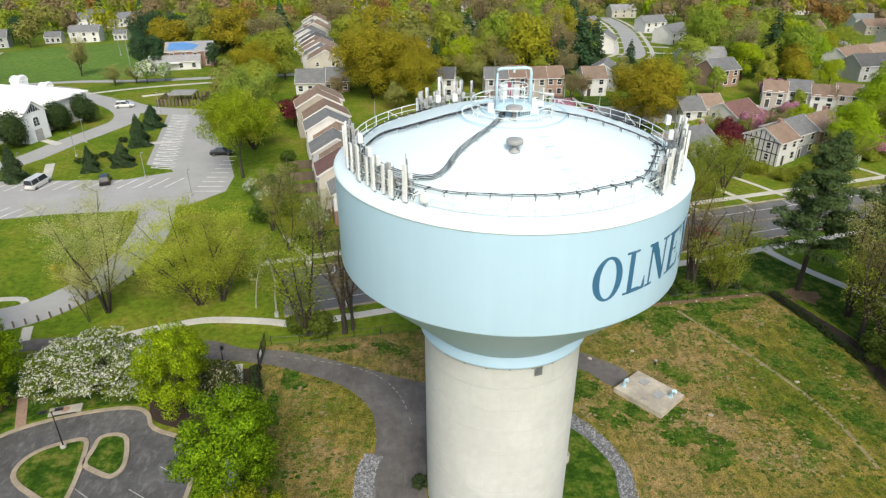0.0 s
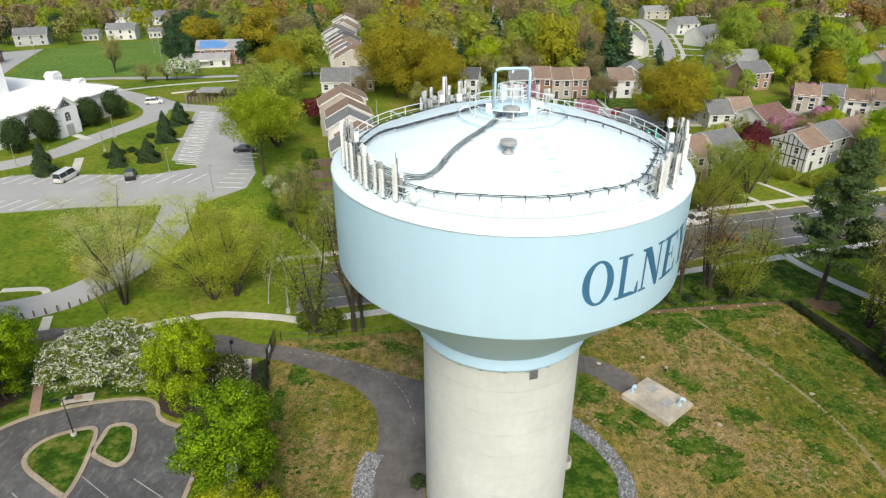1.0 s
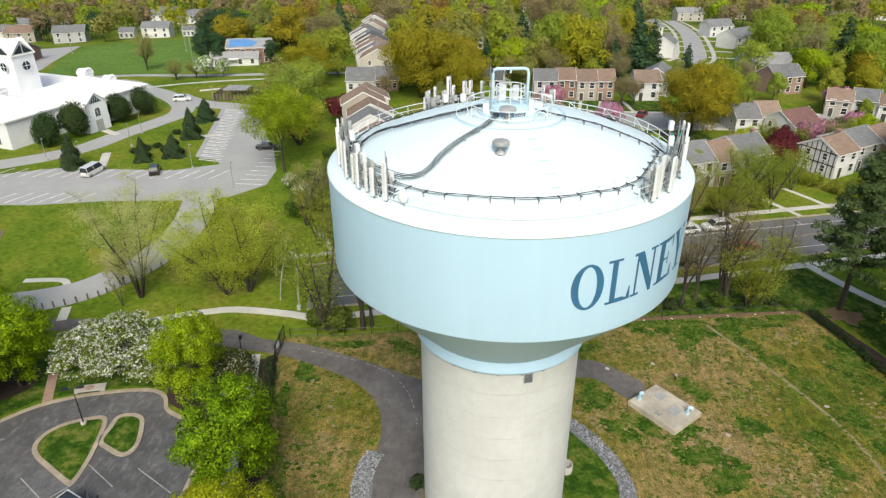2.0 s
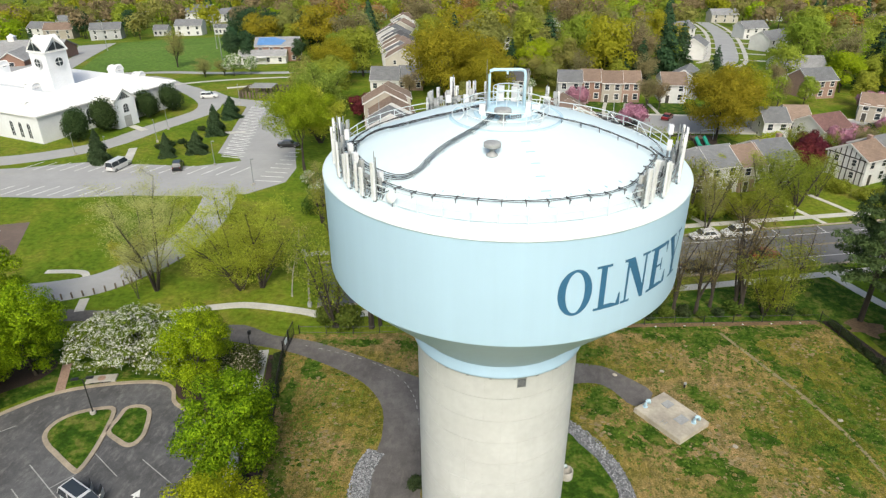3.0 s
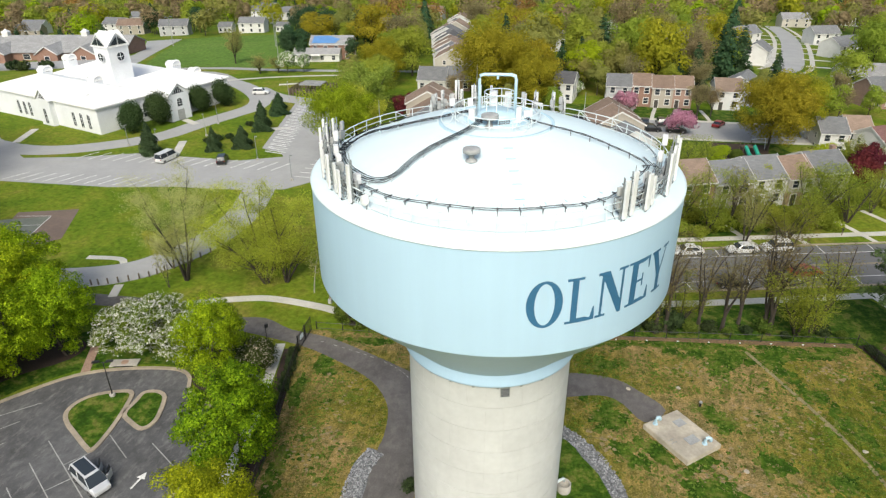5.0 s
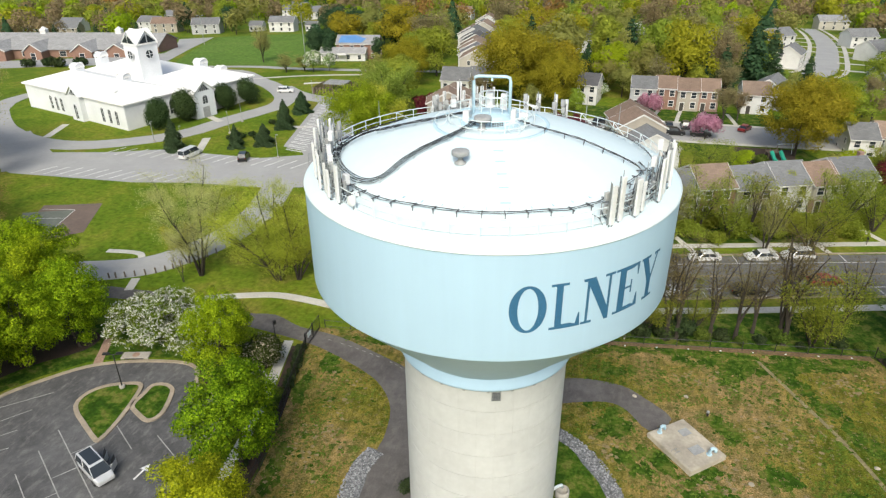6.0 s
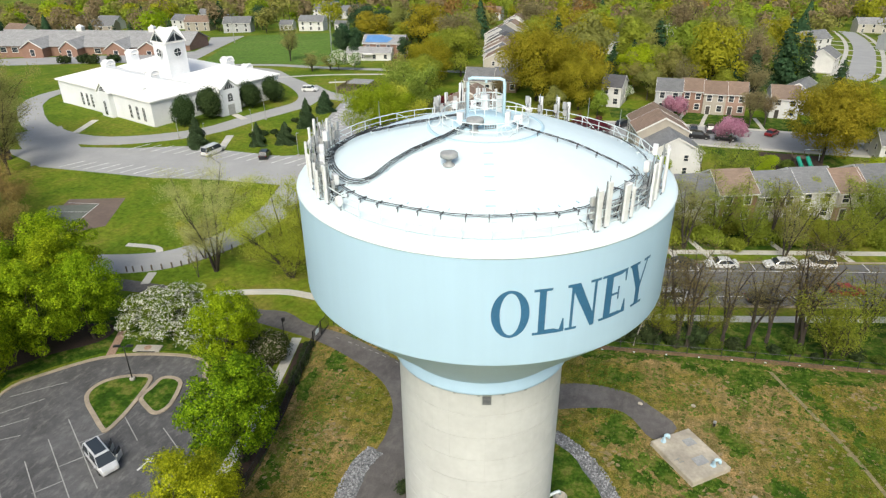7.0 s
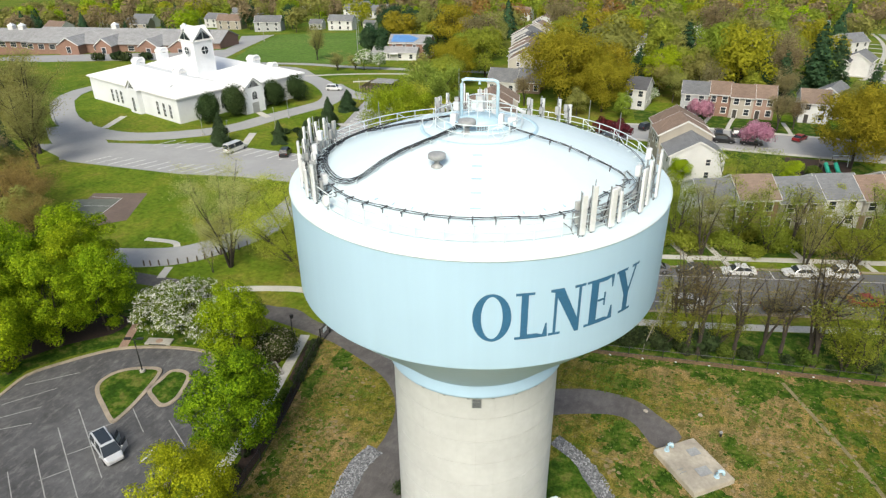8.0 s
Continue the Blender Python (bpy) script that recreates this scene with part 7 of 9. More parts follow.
terrace(56.6, 152.4, 6, [(5.6, 5.0, "white", "grey", {}), (5.2, 5.0, "pinkish", "tan", {})], 8.5, "row houses on the side street", 5, 1.0, 0.2, drop=1.5)
terrace(67.2, 147.2, 30, [(8.4, 5.0, "white", "maroon", {})], 8.5, "row houses on the side street", 11, 1.0, 0.2, drop=1.5)
terrace(11.5, 178.0, 2, [(6.2, 5.2, "grey", "grey", {}), (5.2, 5.2, "brick", "brown", {"lower": "brick"}), (5.2, 5.2, "tan", "brown", {}), (4.8, 5.0, "pinkish", "brown", {})], 8.0, "row houses on the side street", 6, 0.6, 0.2)
terrace(-2.2, 178.5, -6, [(5.2, 5.2, "white", "dark", {})], 8.0, "row houses on the side street", 7)
terrace(38.4, 179.8, 3, [(6.4, 4.8, "white", "tan", {})], 8.5, "row houses on the side street", 8)
terrace(22.5, 132.0, 107, [(7.0, 5.2, "white", "grey", {}), (6.5, 6.2, "tan", "brown", {}), (6.5, 6.6, "tan", "brown", {})], 10.0, "row houses on the side street", 9, 0.8, 0.8, fronts=(1, 1))
terrace(82.5, 169.0, -22, [(5.6, 4.1, "tan", "brown", {}), (5.6, 4.1, "white", "grey", {}), (5.6, 4.0, "white", "brown", {}), (5.6, 4.1, "cream", "brown", {}), (5.6, 4.1, "blue", "grey", {}), (5.6, 4.1, "white", "grey", {})], 7.4, "row houses on the far side", 10, 1.0, 0.4)
# long low house with a tarpaulin on its roof
house(-86, 231, 12, 15, 9, 5.6, 2.2, "brick", "pale", "brick house with a pale roof and blue tarpaulin", fronts=(1, 0), cols=4)
hb_ = house(-89, 224, 12, 16, 6, 2.9, 1.4, "white", "pale", "low white wing with a columned porch", floors=1, cols=4, ends=(1, 1), porch=True)
tarp = thing("tarpaulin", "blue tarpaulin spread over the house roof", "tarpaulin", pose(-86, 231, lie(-86, 231), 0, 0, 12))
bm = bmesh.new()
bm.faces.new([bm.verts.new((x, y, 5.6 + 2.2 * (1 + y / 4.5) + 0.24)) for x, y in ((-6.8, -4.2), (1.5, -4.2), (3.2, -2.0), (-1.0, -0.4), (-6.4, -0.6))])
part("cloth", bm, M_SOLAR, tarp)
shed = thing("pavilion", "open timber pavilion with a pale roof", "pavilion", pose(-69, 174.5, 0, 0, 0, 3))
bm = bmesh.new()
box(bm, -3.2, 3.2, -2.6, 2.6, 2.5, 2.72)
part("roof", bm, ROOFS["pale"], shed)
for sx_ in (-3.0, -1.0, 1.0, 3.0):
    for sy_ in (-2.4, 2.4):
        bm = bmesh.new()
        cbox(bm, (sx_, sy_, 1.25), (0.16, 0.16, 2.5))
        part("post", bm, M_WOOD, shed)
pen = thing("timber_fence", "weathered timber fence round the pavilion", "fence", pose(-69, 174.5, 0, 0, 0, 3))
for k in range(46):
    a = k / 46 * 4
    side, f = int(a), (a % 1) * 2 - 1
    px, py = ((f * 5.5, -4.2), (5.5, f * 4.2), (-f * 5.5, 4.2), (-5.5, -f * 4.2))[side]
    bm = bmesh.new()
    cbox(bm, (px, py, 0.95), (0.5, 0.05, 1.9) if side % 2 == 0 else (0.05, 0.5, 1.9))
    part("board", bm, M_WOOD, pen)
# detached houses far off
FAR = [(-167, 321, 10, "white", "grey", 13, 8), (-152, 324, 5, "white", "grey", 6, 5), (-183, 322, 10, "white", "grey", 7, 6), (-205, 310, 20, "grey", "grey", 14, 9), (-214, 420, 10, "white", "grey", 14, 9), (-190, 405, 40, "white", "grey", 15, 9),
       (-302, 500, 10, "white", "pale", 14, 9), (-236, 318, 15, "tan", "brown", 14, 9), (-255, 330, 0, "white", "grey", 13, 9), (-285, 300, 20, "tan", "grey", 13, 9), (-310, 330, 10, "white", "grey", 13, 9), (-150, 402, 0, "white", "grey", 13, 9), (-120, 380, 10, "tan", "brown", 13, 9),
       (-330, 285, 0, "white", "brown", 13, 9), (-275, 380, 15, "cream", "grey", 14, 9), (-95, 410, 0, "white", "brown", 13, 9), (-350, 340, 0, "white", "grey", 13, 9), (-230, 460, 0, "white", "grey", 14, 9),
       (112, 435, 10, "cream", "pale", 16, 9), (97, 290, 40, "white", "grey", 14, 9), (54, 254, 75, "white", "dark", 12, 9), (61, 256, 70, "white", "grey", 9, 8), (143, 268, 25, "white", "pale", 16, 9), (135, 224, 30, "white", "brown", 15, 9), (148, 232, 30, "cream", "tan", 15, 10), (132, 207, 10, "grey", "dark", 13, 9),
       (266, 520, 0, "white", "grey", 16, 9), (82, 214, 5, "white", "pale", 14, 8.5), (80, 194, 20, "pinkish", "grey", 9, 8), (46, 190, 70, "grey", "grey", 9, 8), (-42, 418, 0, "brown", "grey", 14, 9), (-20, 430, 10, "brick", "maroon", 14, 9), (8, 300, 0, "pinkish", "pale", 13, 9), (-12, 268, 10, "white", "pale", 14, 8), (66, 318, 40, "white", "grey", 12, 9),
       (-30, 189, 5, "brown", "grey", 7, 9), (-37, 187, 5, "white", "grey", 8, 9), (175, 330, 20, "white", "brown", 14, 9), (200, 300, 10, "cream", "grey", 14, 9), (225, 360, 10, "tan", "brown", 14, 9), (180, 240, 35, "white", "grey", 14, 9), (160, 390, 0, "white", "grey", 14, 9), (205, 440, 0, "white", "grey", 14, 9), (60, 390, 0, "white", "grey", 14, 9), (102, 338, 20, "white", "grey", 12, 9), (150, 470, 0, "white", "grey", 14, 9), (20, 480, 0, "white", "grey", 14, 9), (-60, 490, 0, "white", "grey", 14, 9), (250, 410, 0, "white", "grey", 14, 9)]
for x, y, tn, wl, rf, w_, d_ in FAR:
    house(x, y, tn, w_, d_, 5.0 if w_ > 8 else 3.2, d_ * 0.3, wl, rf, f"detached {wl} house with a {rf} roof among trees", floors=2 if w_ > 8 else 1, cols=3, ends=(0, 0), door=0)
for i, (x, y, rf, wl) in enumerate(((-36, 209, "brown", "cream"), (-40.5, 226, "tan", "white"), (-45.5, 245, "dark", "white"), (-52, 268, "grey", "white"), (-54.5, 296, "tan", "cream"), (-61, 335, "brown", "white"))):
    house(x, y, 96 - i, 9, 11 + (i % 2), 5.2, 3.0, wl, rf, f"{wl} row house end with a {rf} roof", "row_house", floors=2, cols=2, ends=(1, 0), fronts=(1, 1), group="row houses far off")
    house(x - 3.5, y + 9, 96 - i, 8, 10, 4.9, 2.8, "tan" if i % 2 else "white", "brown" if i % 2 else "grey", "row house behind the first one", "row_house", floors=2, cols=2, ends=(0, 0), fronts=(1, 0), group="row houses far off")

# ---- the white church ----
M_CHURCH = surface("white_render", (0.73, 0.75, 0.775), 0.8, 3, 0.04, 0.25, 0.1)
M_CHROOF = surface("white_membrane_roof", (0.82, 0.82, 0.81), 0.7, 2, 0.03, 0.2, 0.06)
church = thing("church", "white rendered church with low white roofs and a square tower", "church", pose(-101.2, 127.1, lie(-101, 127), 0, 0, -16.3))


def hip(bm, x0, x1, y0, y1, z0, z1, inset, over=0.5):
    """A low hipped roof with its eaves' thickness."""
    x0, x1, y0, y1 = x0 - over, x1 + over, y0 - over, y1 + over
    if x1 - x0 > y1 - y0:
        r = ((x0 + inset, (y0 + y1) / 2, z1), (x1 - inset, (y0 + y1) / 2, z1))
        order = ((0, 1, 5, 4), (1, 2, 5), (2, 3, 4, 5), (3, 0, 4))
    else:
        r = (((x0 + x1) / 2, y0 + inset, z1), ((x0 + x1) / 2, y1 - inset, z1))
        order = ((0, 1, 4), (1, 2, 5, 4), (2, 3, 5), (3, 0, 4, 5))
    e = [(x0, y0), (x1, y0), (x1, y1), (x0, y1)]
    v = [bm.verts.new((*p, z0)) for p in e] + [bm.verts.new(p) for p in r]
    for f in order:
        bm.faces.new([v[i] for i in f])
    low = [bm.verts.new((*p, z0 - 0.35)) for p in e]
    for i in range(4):
        bm.faces.new((low[i], low[(i + 1) % 4], v[(i + 1) % 4], v[i]))
    bm.faces.new(low[::-1])


for name_, bx in (("front_wing", (-43, 0, 0, 16.3)), ("side_wing", (-17, 3, 16.8, 37)), ("back_wing", (-43, -18, 17.6, 36))):
    bm = bmesh.new()
    box(bm, *bx, -1.5, 6.2)
    wing = part(name_, bm, M_CHURCH, church)
    bm = bmesh.new()
    hip(bm, *bx, 6.35, 9.4 if name_ != "front_wing" else 9.0, 9.5)
    part("wing_roof", bm, M_CHROOF, wing, "low white hipped roof")
bm = bmesh.new()
box(bm, -20.6, -14.8, 21.0, 26.8, 0, 15.0)
for s in (0, 1):
    for q in (-1, 1):
        if s:
            c = [(-17.7 + q * 2.9, 21.0, 15.0), (-17.7 + q * 2.9, 26.8, 15.0), (-17.7 + q * 2.9, 23.9, 17.9)]
        else:
            c = [(-20.6, 23.9 + q * 2.9, 15.0), (-14.8, 23.9 + q * 2.9, 15.0), (-17.7, 23.9 + q * 2.9, 17.9)]
        bm.faces.new([bm.verts.new(p) for p in c])
ctower = part("bell_tower", bm, M_CHURCH, church, "square white tower with round windows")
ctower.matrix_basis = pose(0.3, -5.0, 0.95)
bm = bmesh.new()
for s in (0, 1):
    for q in (-1, 1):
        if s:
            a, b, c, d = (-20.95, 23.9 + q * 3.25, 14.7), (-14.45, 23.9 + q * 3.25, 14.7), (-14.45, 23.9, 18.05), (-20.95, 23.9, 18.05)
        else:
            a, b, c, d = (-17.7 + q * 3.25, 20.65, 14.7), (-17.7 + q * 3.25, 27.15, 14.7), (-17.7, 27.15, 18.05), (-17.7, 20.65, 18.05)
        lo = [bm.verts.new(p) for p in (a, b, c, d)]
        hi = [bm.verts.new((p[0], p[1], p[2] + 0.18)) for p in (a, b, c, d)]
        bm.faces.new(hi)
        bm.faces.new(lo[::-1])
        for i in range(4):
            bm.faces.new((lo[i], lo[(i + 1) % 4], hi[(i + 1) % 4], hi[i]))
bmesh.ops.recalc_face_normals(bm, faces=bm.faces[:])
part("tower_roof", bm, M_CHROOF, ctower)


def arch_window(parent, m, w=1.2, h=3.2, key="arch"):
    """A round-headed window: rendered surround, dark glass and bars."""
    k = (key, w, h)
    if k not in SHARED:
        n = 10
        head = [(w / 2 * math.cos(math.pi * i / n), h - w / 2 + w / 2 * math.sin(math.pi * i / n)) for i in range(n + 1)]
        inner = [(w / 2, 0)] + head + [(-w / 2, 0)]
        g = 0.16
        outer = [(w / 2 + g, -0.1)] + [((w / 2 + g) * math.cos(math.pi * i / n), h - w / 2 + (w / 2 + g) * math.sin(math.pi * i / n)) for i in range(n + 1)] + [(-w / 2 - g, -0.1)]
        bm = bmesh.new()
        for i in range(len(inner) - 1):
            a, b, c, d = inner[i], inner[i + 1], outer[i + 1], outer[i]
            f = [bm.verts.new((p[0], -0.1, p[1])) for p in (a, b, c, d)]
            bk = [bm.verts.new((p[0], 0.0, p[1])) for p in (a, b, c, d)]
            bm.faces.new(f)
            bm.faces.new((f[0], f[1], bk[1], bk[0]))
            bm.faces.new((f[2], f[3], bk[3], bk[2]))
        for zz in (h * 0.3, h * 0.6):
            box(bm, -w / 2, w / 2, -0.07, 0, zz - 0.03, zz + 0.03)
        box(bm, -0.03, 0.03, -0.07, 0, 0, h - 0.05)
        bmesh.ops.recalc_face_normals(bm, faces=bm.faces[:])
        fr = part("window", bm, M_CHURCH, parent)
        bm = bmesh.new()
        bm.faces.new([bm.verts.new((x, -0.03, z)) for x, z in inner])
        pn = part("pane", bm, M_GLASS, fr)
        fr.matrix_basis = m
        SHARED[k] = (fr.data, pn.data)
        return fr
    fr = new("window", SHARED[k][0])
    fr.parent, fr.matrix_basis = parent, m
    pn = new("pane", SHARED[k][1])
    pn.parent = fr
    return fr


for xx in (-31.6, -29.1, -26.8, -9.2, -6.3, -3.5):                      # front
    arch_window(church, Matrix.Translation((xx, -0.005, 0.9)), 1.1, 3.4)
for xx, yy in ((0.005, 8.0), (0.005, 12.8), (3.005, 27.5), (3.005, 32.6)):   # side
    arch_window(church, pose(xx, yy, 1.2, 0, 0, 90), 1.5, 3.5)


def porch(x, y, turn, w, d, h, rise, low=False):
    """A gabled entrance bay with a fan light in the gable."""
    bm = bmesh.new()
    x0, x1 = -w / 2, w / 2
    v = [bm.verts.new(c) for c in ((x0, -d, -1), (x1, -d, -1), (x1, 4, -1), (x0, 4, -1), (x0, -d, h), (x1, -d, h), (x1, 4, h), (x0, 4, h), (0, -d, h + rise), (0, 4, h + rise))]
    for f in ((0, 1, 5, 8, 4), (1, 2, 6, 5), (3, 0, 4, 7), (2, 3, 7, 9, 6)):
        bm.faces.new([v[i] for i in f])
    b = part("entrance_bay", bm, M_CHURCH, church)
    b.matrix_basis = pose(x, y, 0, 0, 0, turn)
    bm = bmesh.new()
    for s in (-1, 1):
        q = [(s * (w / 2 + 0.4), -d - 0.35, h - 0.25), (s * (w / 2 + 0.4), 5, h - 0.25), (0, 5, h + rise + 0.05), (0, -d - 0.35, h + rise + 0.05)]
        lo = [bm.verts.new(c) for c in q]
        hi = [bm.verts.new((c[0], c[1], c[2] + 0.2)) for c in q]
        bm.faces.new(hi)
        bm.faces.new(lo[::-1])
        for i in range(4):
            bm.faces.new((lo[i], lo[(i + 1) % 4], hi[(i + 1) % 4], hi[i]))
    bmesh.ops.recalc_face_normals(bm, faces=bm.faces[:])
    part("bay_roof", bm, M_CHROOF, b)
    bm = bmesh.new()
    for p in (((-w * 0.3, h + 0.15), (w * 0.3, h + 0.15), (0, h + rise * 0.8)),):
        bm.faces.new([bm.verts.new((px, -d - 0.02, pz)) for px, pz in p])
    part("gable_window", bm, M_GLASS, b, "dark triangular gable window")
    for i in range(-2, 3):
        bm = bmesh.new()
        box(bm, i * w * 0.1 - 0.04, i * w * 0.1 + 0.04, -d - 0.06, -d - 0.02, h + 0.15, h + rise * (0.8 - abs(i) * 0.25))
        part("gable_bar", bm, M_CHURCH, b)
    arch_window(b, Matrix.Translation((0, -d - 0.005, 3.4 if not low else 0.5)), 1.5 if not low else 1.2, 2.0 if not low else 3.6)
    if not low:
        bm = bmesh.new()
        box(bm, -1.0, 1.0, -d - 0.06, -d, 0.0, 2.6)
        part("double_door", bm, M_GREYBOX, b, "grey double doors")
    return b


porch(0, 17.9, 90, 6.0, 6.4, 6.4, 2.4)
porch(-18.4, 0, 0, 4.6, 1.3, 6.3, 2.2, True)


def lantern(x, y, z, w, h, turn=0):
    """A small white roof lantern with a round-headed front and gabled cap."""
    o = pose(x, y, z, 0, 0, turn)
    bm = bmesh.new()
    box(bm, -w / 2, w / 2, -w / 2, w / 2, -1.5, h)
    for s in (0, 1):
        for q in (-1, 1):
            n = 8
            arc = [(w / 2 * math.cos(math.pi * i / n), h + w * 0.42 * math.sin(math.pi * i / n)) for i in range(n + 1)]
            bm.faces.new([bm.verts.new((a, q * w / 2, c) if not s else (q * w / 2, a, c)) for a, c in arc])
    l = part("lantern", bm, M_CHURCH, church, "small white roof lantern")
    l.matrix_basis = o
    bm = bmesh.new()
    n = 8
    for s in (0, 1):
        arc = [((w / 2 + 0.1) * math.cos(math.pi * i / n), h + 0.06 + w * 0.46 * math.sin(math.pi * i / n)) for i in range(n + 1)]
        for (a, c), (b, d) in zip(arc, arc[1:]):
            e = w / 2 + 0.15
            q = [(a, -e, c), (a, e, c), (b, e, d), (b, -e, d)]
            bm.faces.new([bm.verts.new(p if not s else (p[1], p[0], p[2])) for p in q])
    bmesh.ops.recalc_face_normals(bm, faces=bm.faces[:])
    part("lantern_roof", bm, M_CHROOF, l)
    for s in range(4):
        bm = bmesh.new()
        r = w * 0.2
        bm.faces.new([bm.verts.new((r * math.cos(math.pi * i / 8), -w / 2 - 0.02, h * 0.9 + r * 1.1 * math.sin(math.pi * i / 8))) for i in range(9)])
        p = part("fan_pane", bm, M_VENT, l)
        p.matrix_basis = pose(0, 0, 0, 0, 0, 90 * s)


for x, y, z, w, h in ((-12.6, 9.6, 8.4, 2.4, 0.8), (-41.0, 21.5, 7.6, 2.6, 1.9), (-38.0, 12.2, 7.4, 2.6, 1.0), (-9.6, 30.6, 8.6, 2.6, 0.7), (-3.4, 32.0, 7.6, 2.2, 0.4), (-7.5, 3.2, 7.0, 1.3, 0.3)):
    lantern(x, y, z, w, h)
for s in range(4):                                                         # tower's round windows and fan lights
    R = Matrix.Translation((-17.7, 23.9, 0)) @ Matrix.Rotation(math.pi / 2 * s, 4, "Z")
    bm = bmesh.new()
    for k in range(20):
        a, b = TAU * k / 20, TAU * (k + 1) / 20
        bm.faces.new([bm.verts.new((r * math.cos(q), -3.36, 12.3 + r * math.sin(q))) for r, q in ((1.05, a), (1.05, b), (1.25, b), (1.25, a))])
    box(bm, -1.05, 1.05, -3.38, -3.33, 12.24, 12.36)
    box(bm, -0.06, 0.06, -3.38, -3.33, 11.25, 13.35)
    f = part("round_window", bm, M_CHURCH, ctower)
    f.matrix_basis = R
    bm = bmesh.new()
    bm.faces.new([bm.verts.new((1.05 * math.cos(TAU * k / 20), -3.32, 12.3 + 1.05 * math.sin(TAU * k / 20))) for k in range(20)])
    part("pane", bm, M_GLASS, f)
    bm = bmesh.new()
    for q in (((-2.5, 15.2), (-0.15, 15.2), (-0.15, 17.2)), ((0.15, 15.2), (2.5, 15.2), (0.15, 17.2))):
        bm.faces.new([bm.verts.new((px, -3.33, pz)) for px, pz in q])
    g = part("gable_window", bm, M_GLASS, ctower, "dark triangular gable window")
    g.matrix_basis = R
KEEP.append((-118, 152, 45, 0))

# ---- the long brick school ----
school = thing("school", "long red brick school with grey roofs and white trim", "school", pose(-221, 217, lie(-221, 217), 0, 0, 13.4))
M_SCHROOF = ROOFS["pale"]


def block(parent, x0, x1, y0, y1, h, rise, along_x=True, wall="brick", name_="wing"):
    bm = bmesh.new()
    xm, ym = (x0 + x1) / 2, (y0 + y1) / 2
    box(bm, x0, x1, y0, y1, -3, h)
    ends = [[(x0, y0, h), (x0, y1, h), (x0, ym, h + rise)], [(x1, y0, h), (x1, y1, h), (x1, ym, h + rise)]] if along_x else [[(x0, y0, h), (x1, y0, h), (xm, y0, h + rise)], [(x0, y1, h), (x1, y1, h), (xm, y1, h + rise)]]
    for e in ends:
        bm.faces.new([bm.verts.new(p) for p in e])
    w = part(name_, bm, WALLS[wall], parent)
    bm = bmesh.new()
    for s in (-1, 1):
        if along_x:
            ye = ym + s * ((y1 - y0) / 2 + 0.8)
            q = [(x0 - 0.5, ye, h - 0.3), (x1 + 0.5, ye, h - 0.3), (x1 + 0.5, ym, h + rise + 0.1), (x0 - 0.5, ym, h + rise + 0.1)]
        else:
            xe = xm + s * ((x1 - x0) / 2 + 0.5)
            q = [(xe, y0 - 0.5, h - 0.3), (xe, y1, h - 0.3), (xm, y1, h + rise + 0.1), (xm, y0 - 0.5, h + rise + 0.1)]
        lo = [bm.verts.new(c) for c in q]
        hi = [bm.verts.new((c[0], c[1], c[2] + 0.3)) for c in q]
        bm.faces.new(hi)
        bm.faces.new(lo[::-1])
        for i in range(4):
            bm.faces.new((lo[i], lo[(i + 1) % 4], hi[(i + 1) % 4], hi[i]))
    bmesh.ops.recalc_face_normals(bm, faces=bm.faces[:])
    part("roof", bm, M_SCHROOF, w)
    return w


main = block(school, -36, 40, 0, 24, 3.8, 4.0, name_="main_wing")
block(school, -75, -34, 3, 22, 3.6, 3.4, name_="west_wing")
block(school, 36, 48, 6, 24, 3.8, 3.4, name_="east_wing")
for xx, ww in ((-14, 9), (2, 7), (22, 8), (36, 9)):
    g = block(school, xx - ww / 2, xx + ww / 2, -5, 10, 3.7, 2.6, False, name_="cross_gable")
    window(g, Matrix.Translation((xx, -5.02, 0.6)), 1.8, 2.4)
    bm = bmesh.new()
    for s in (-1, 1):
        tube(bm, [(xx + s * (ww / 2 + 0.5), -5.5, 3.6), (xx, -5.5, 6.6)], 0.2, 4)
    part("gable_trim", bm, M_TRIM, g, "white gable trim")
for i in range(21):
    xx = -72 + i * 5.2
    if all(abs(xx - q) > 6 for q in (-14, 2, 22, 36)):
        window(main if xx > -36 else school, Matrix.Translation((xx, -0.02 if -36 < xx < 40 else 2.95, 1.0)), 2.6, 1.9)
for xx, yy, zz in ((-52, 12, 7.0), (-47, 12, 7.0), (-2, 12, 7.9), (30, 12, 7.9), (-66, 12, 7.0)):
    bm = bmesh.new()
    box(bm, xx - 1.2, xx + 1.2, yy - 1.2, yy + 1.2, zz - 0.8, zz + 1.6)
    c = part("cupola", bm, M_TRIM, school, "white roof cupola")
    bm = bmesh.new()
    revolve(bm, [(1.9, 1.55), (0.02, 2.7)], 4, m=Matrix.Translation((xx, yy, zz)) @ Matrix.Rotation(math.pi / 4, 4, "Z"))
    part("cupola_roof", bm, M_CHURCH, c)
KEEP.append((-221, 222, 46, 1))
KEEP.append((-172, 238, 30, 1))
KEEP.append((-265, 212, 30, 1))

# ---- cars ----
PAINT = {}


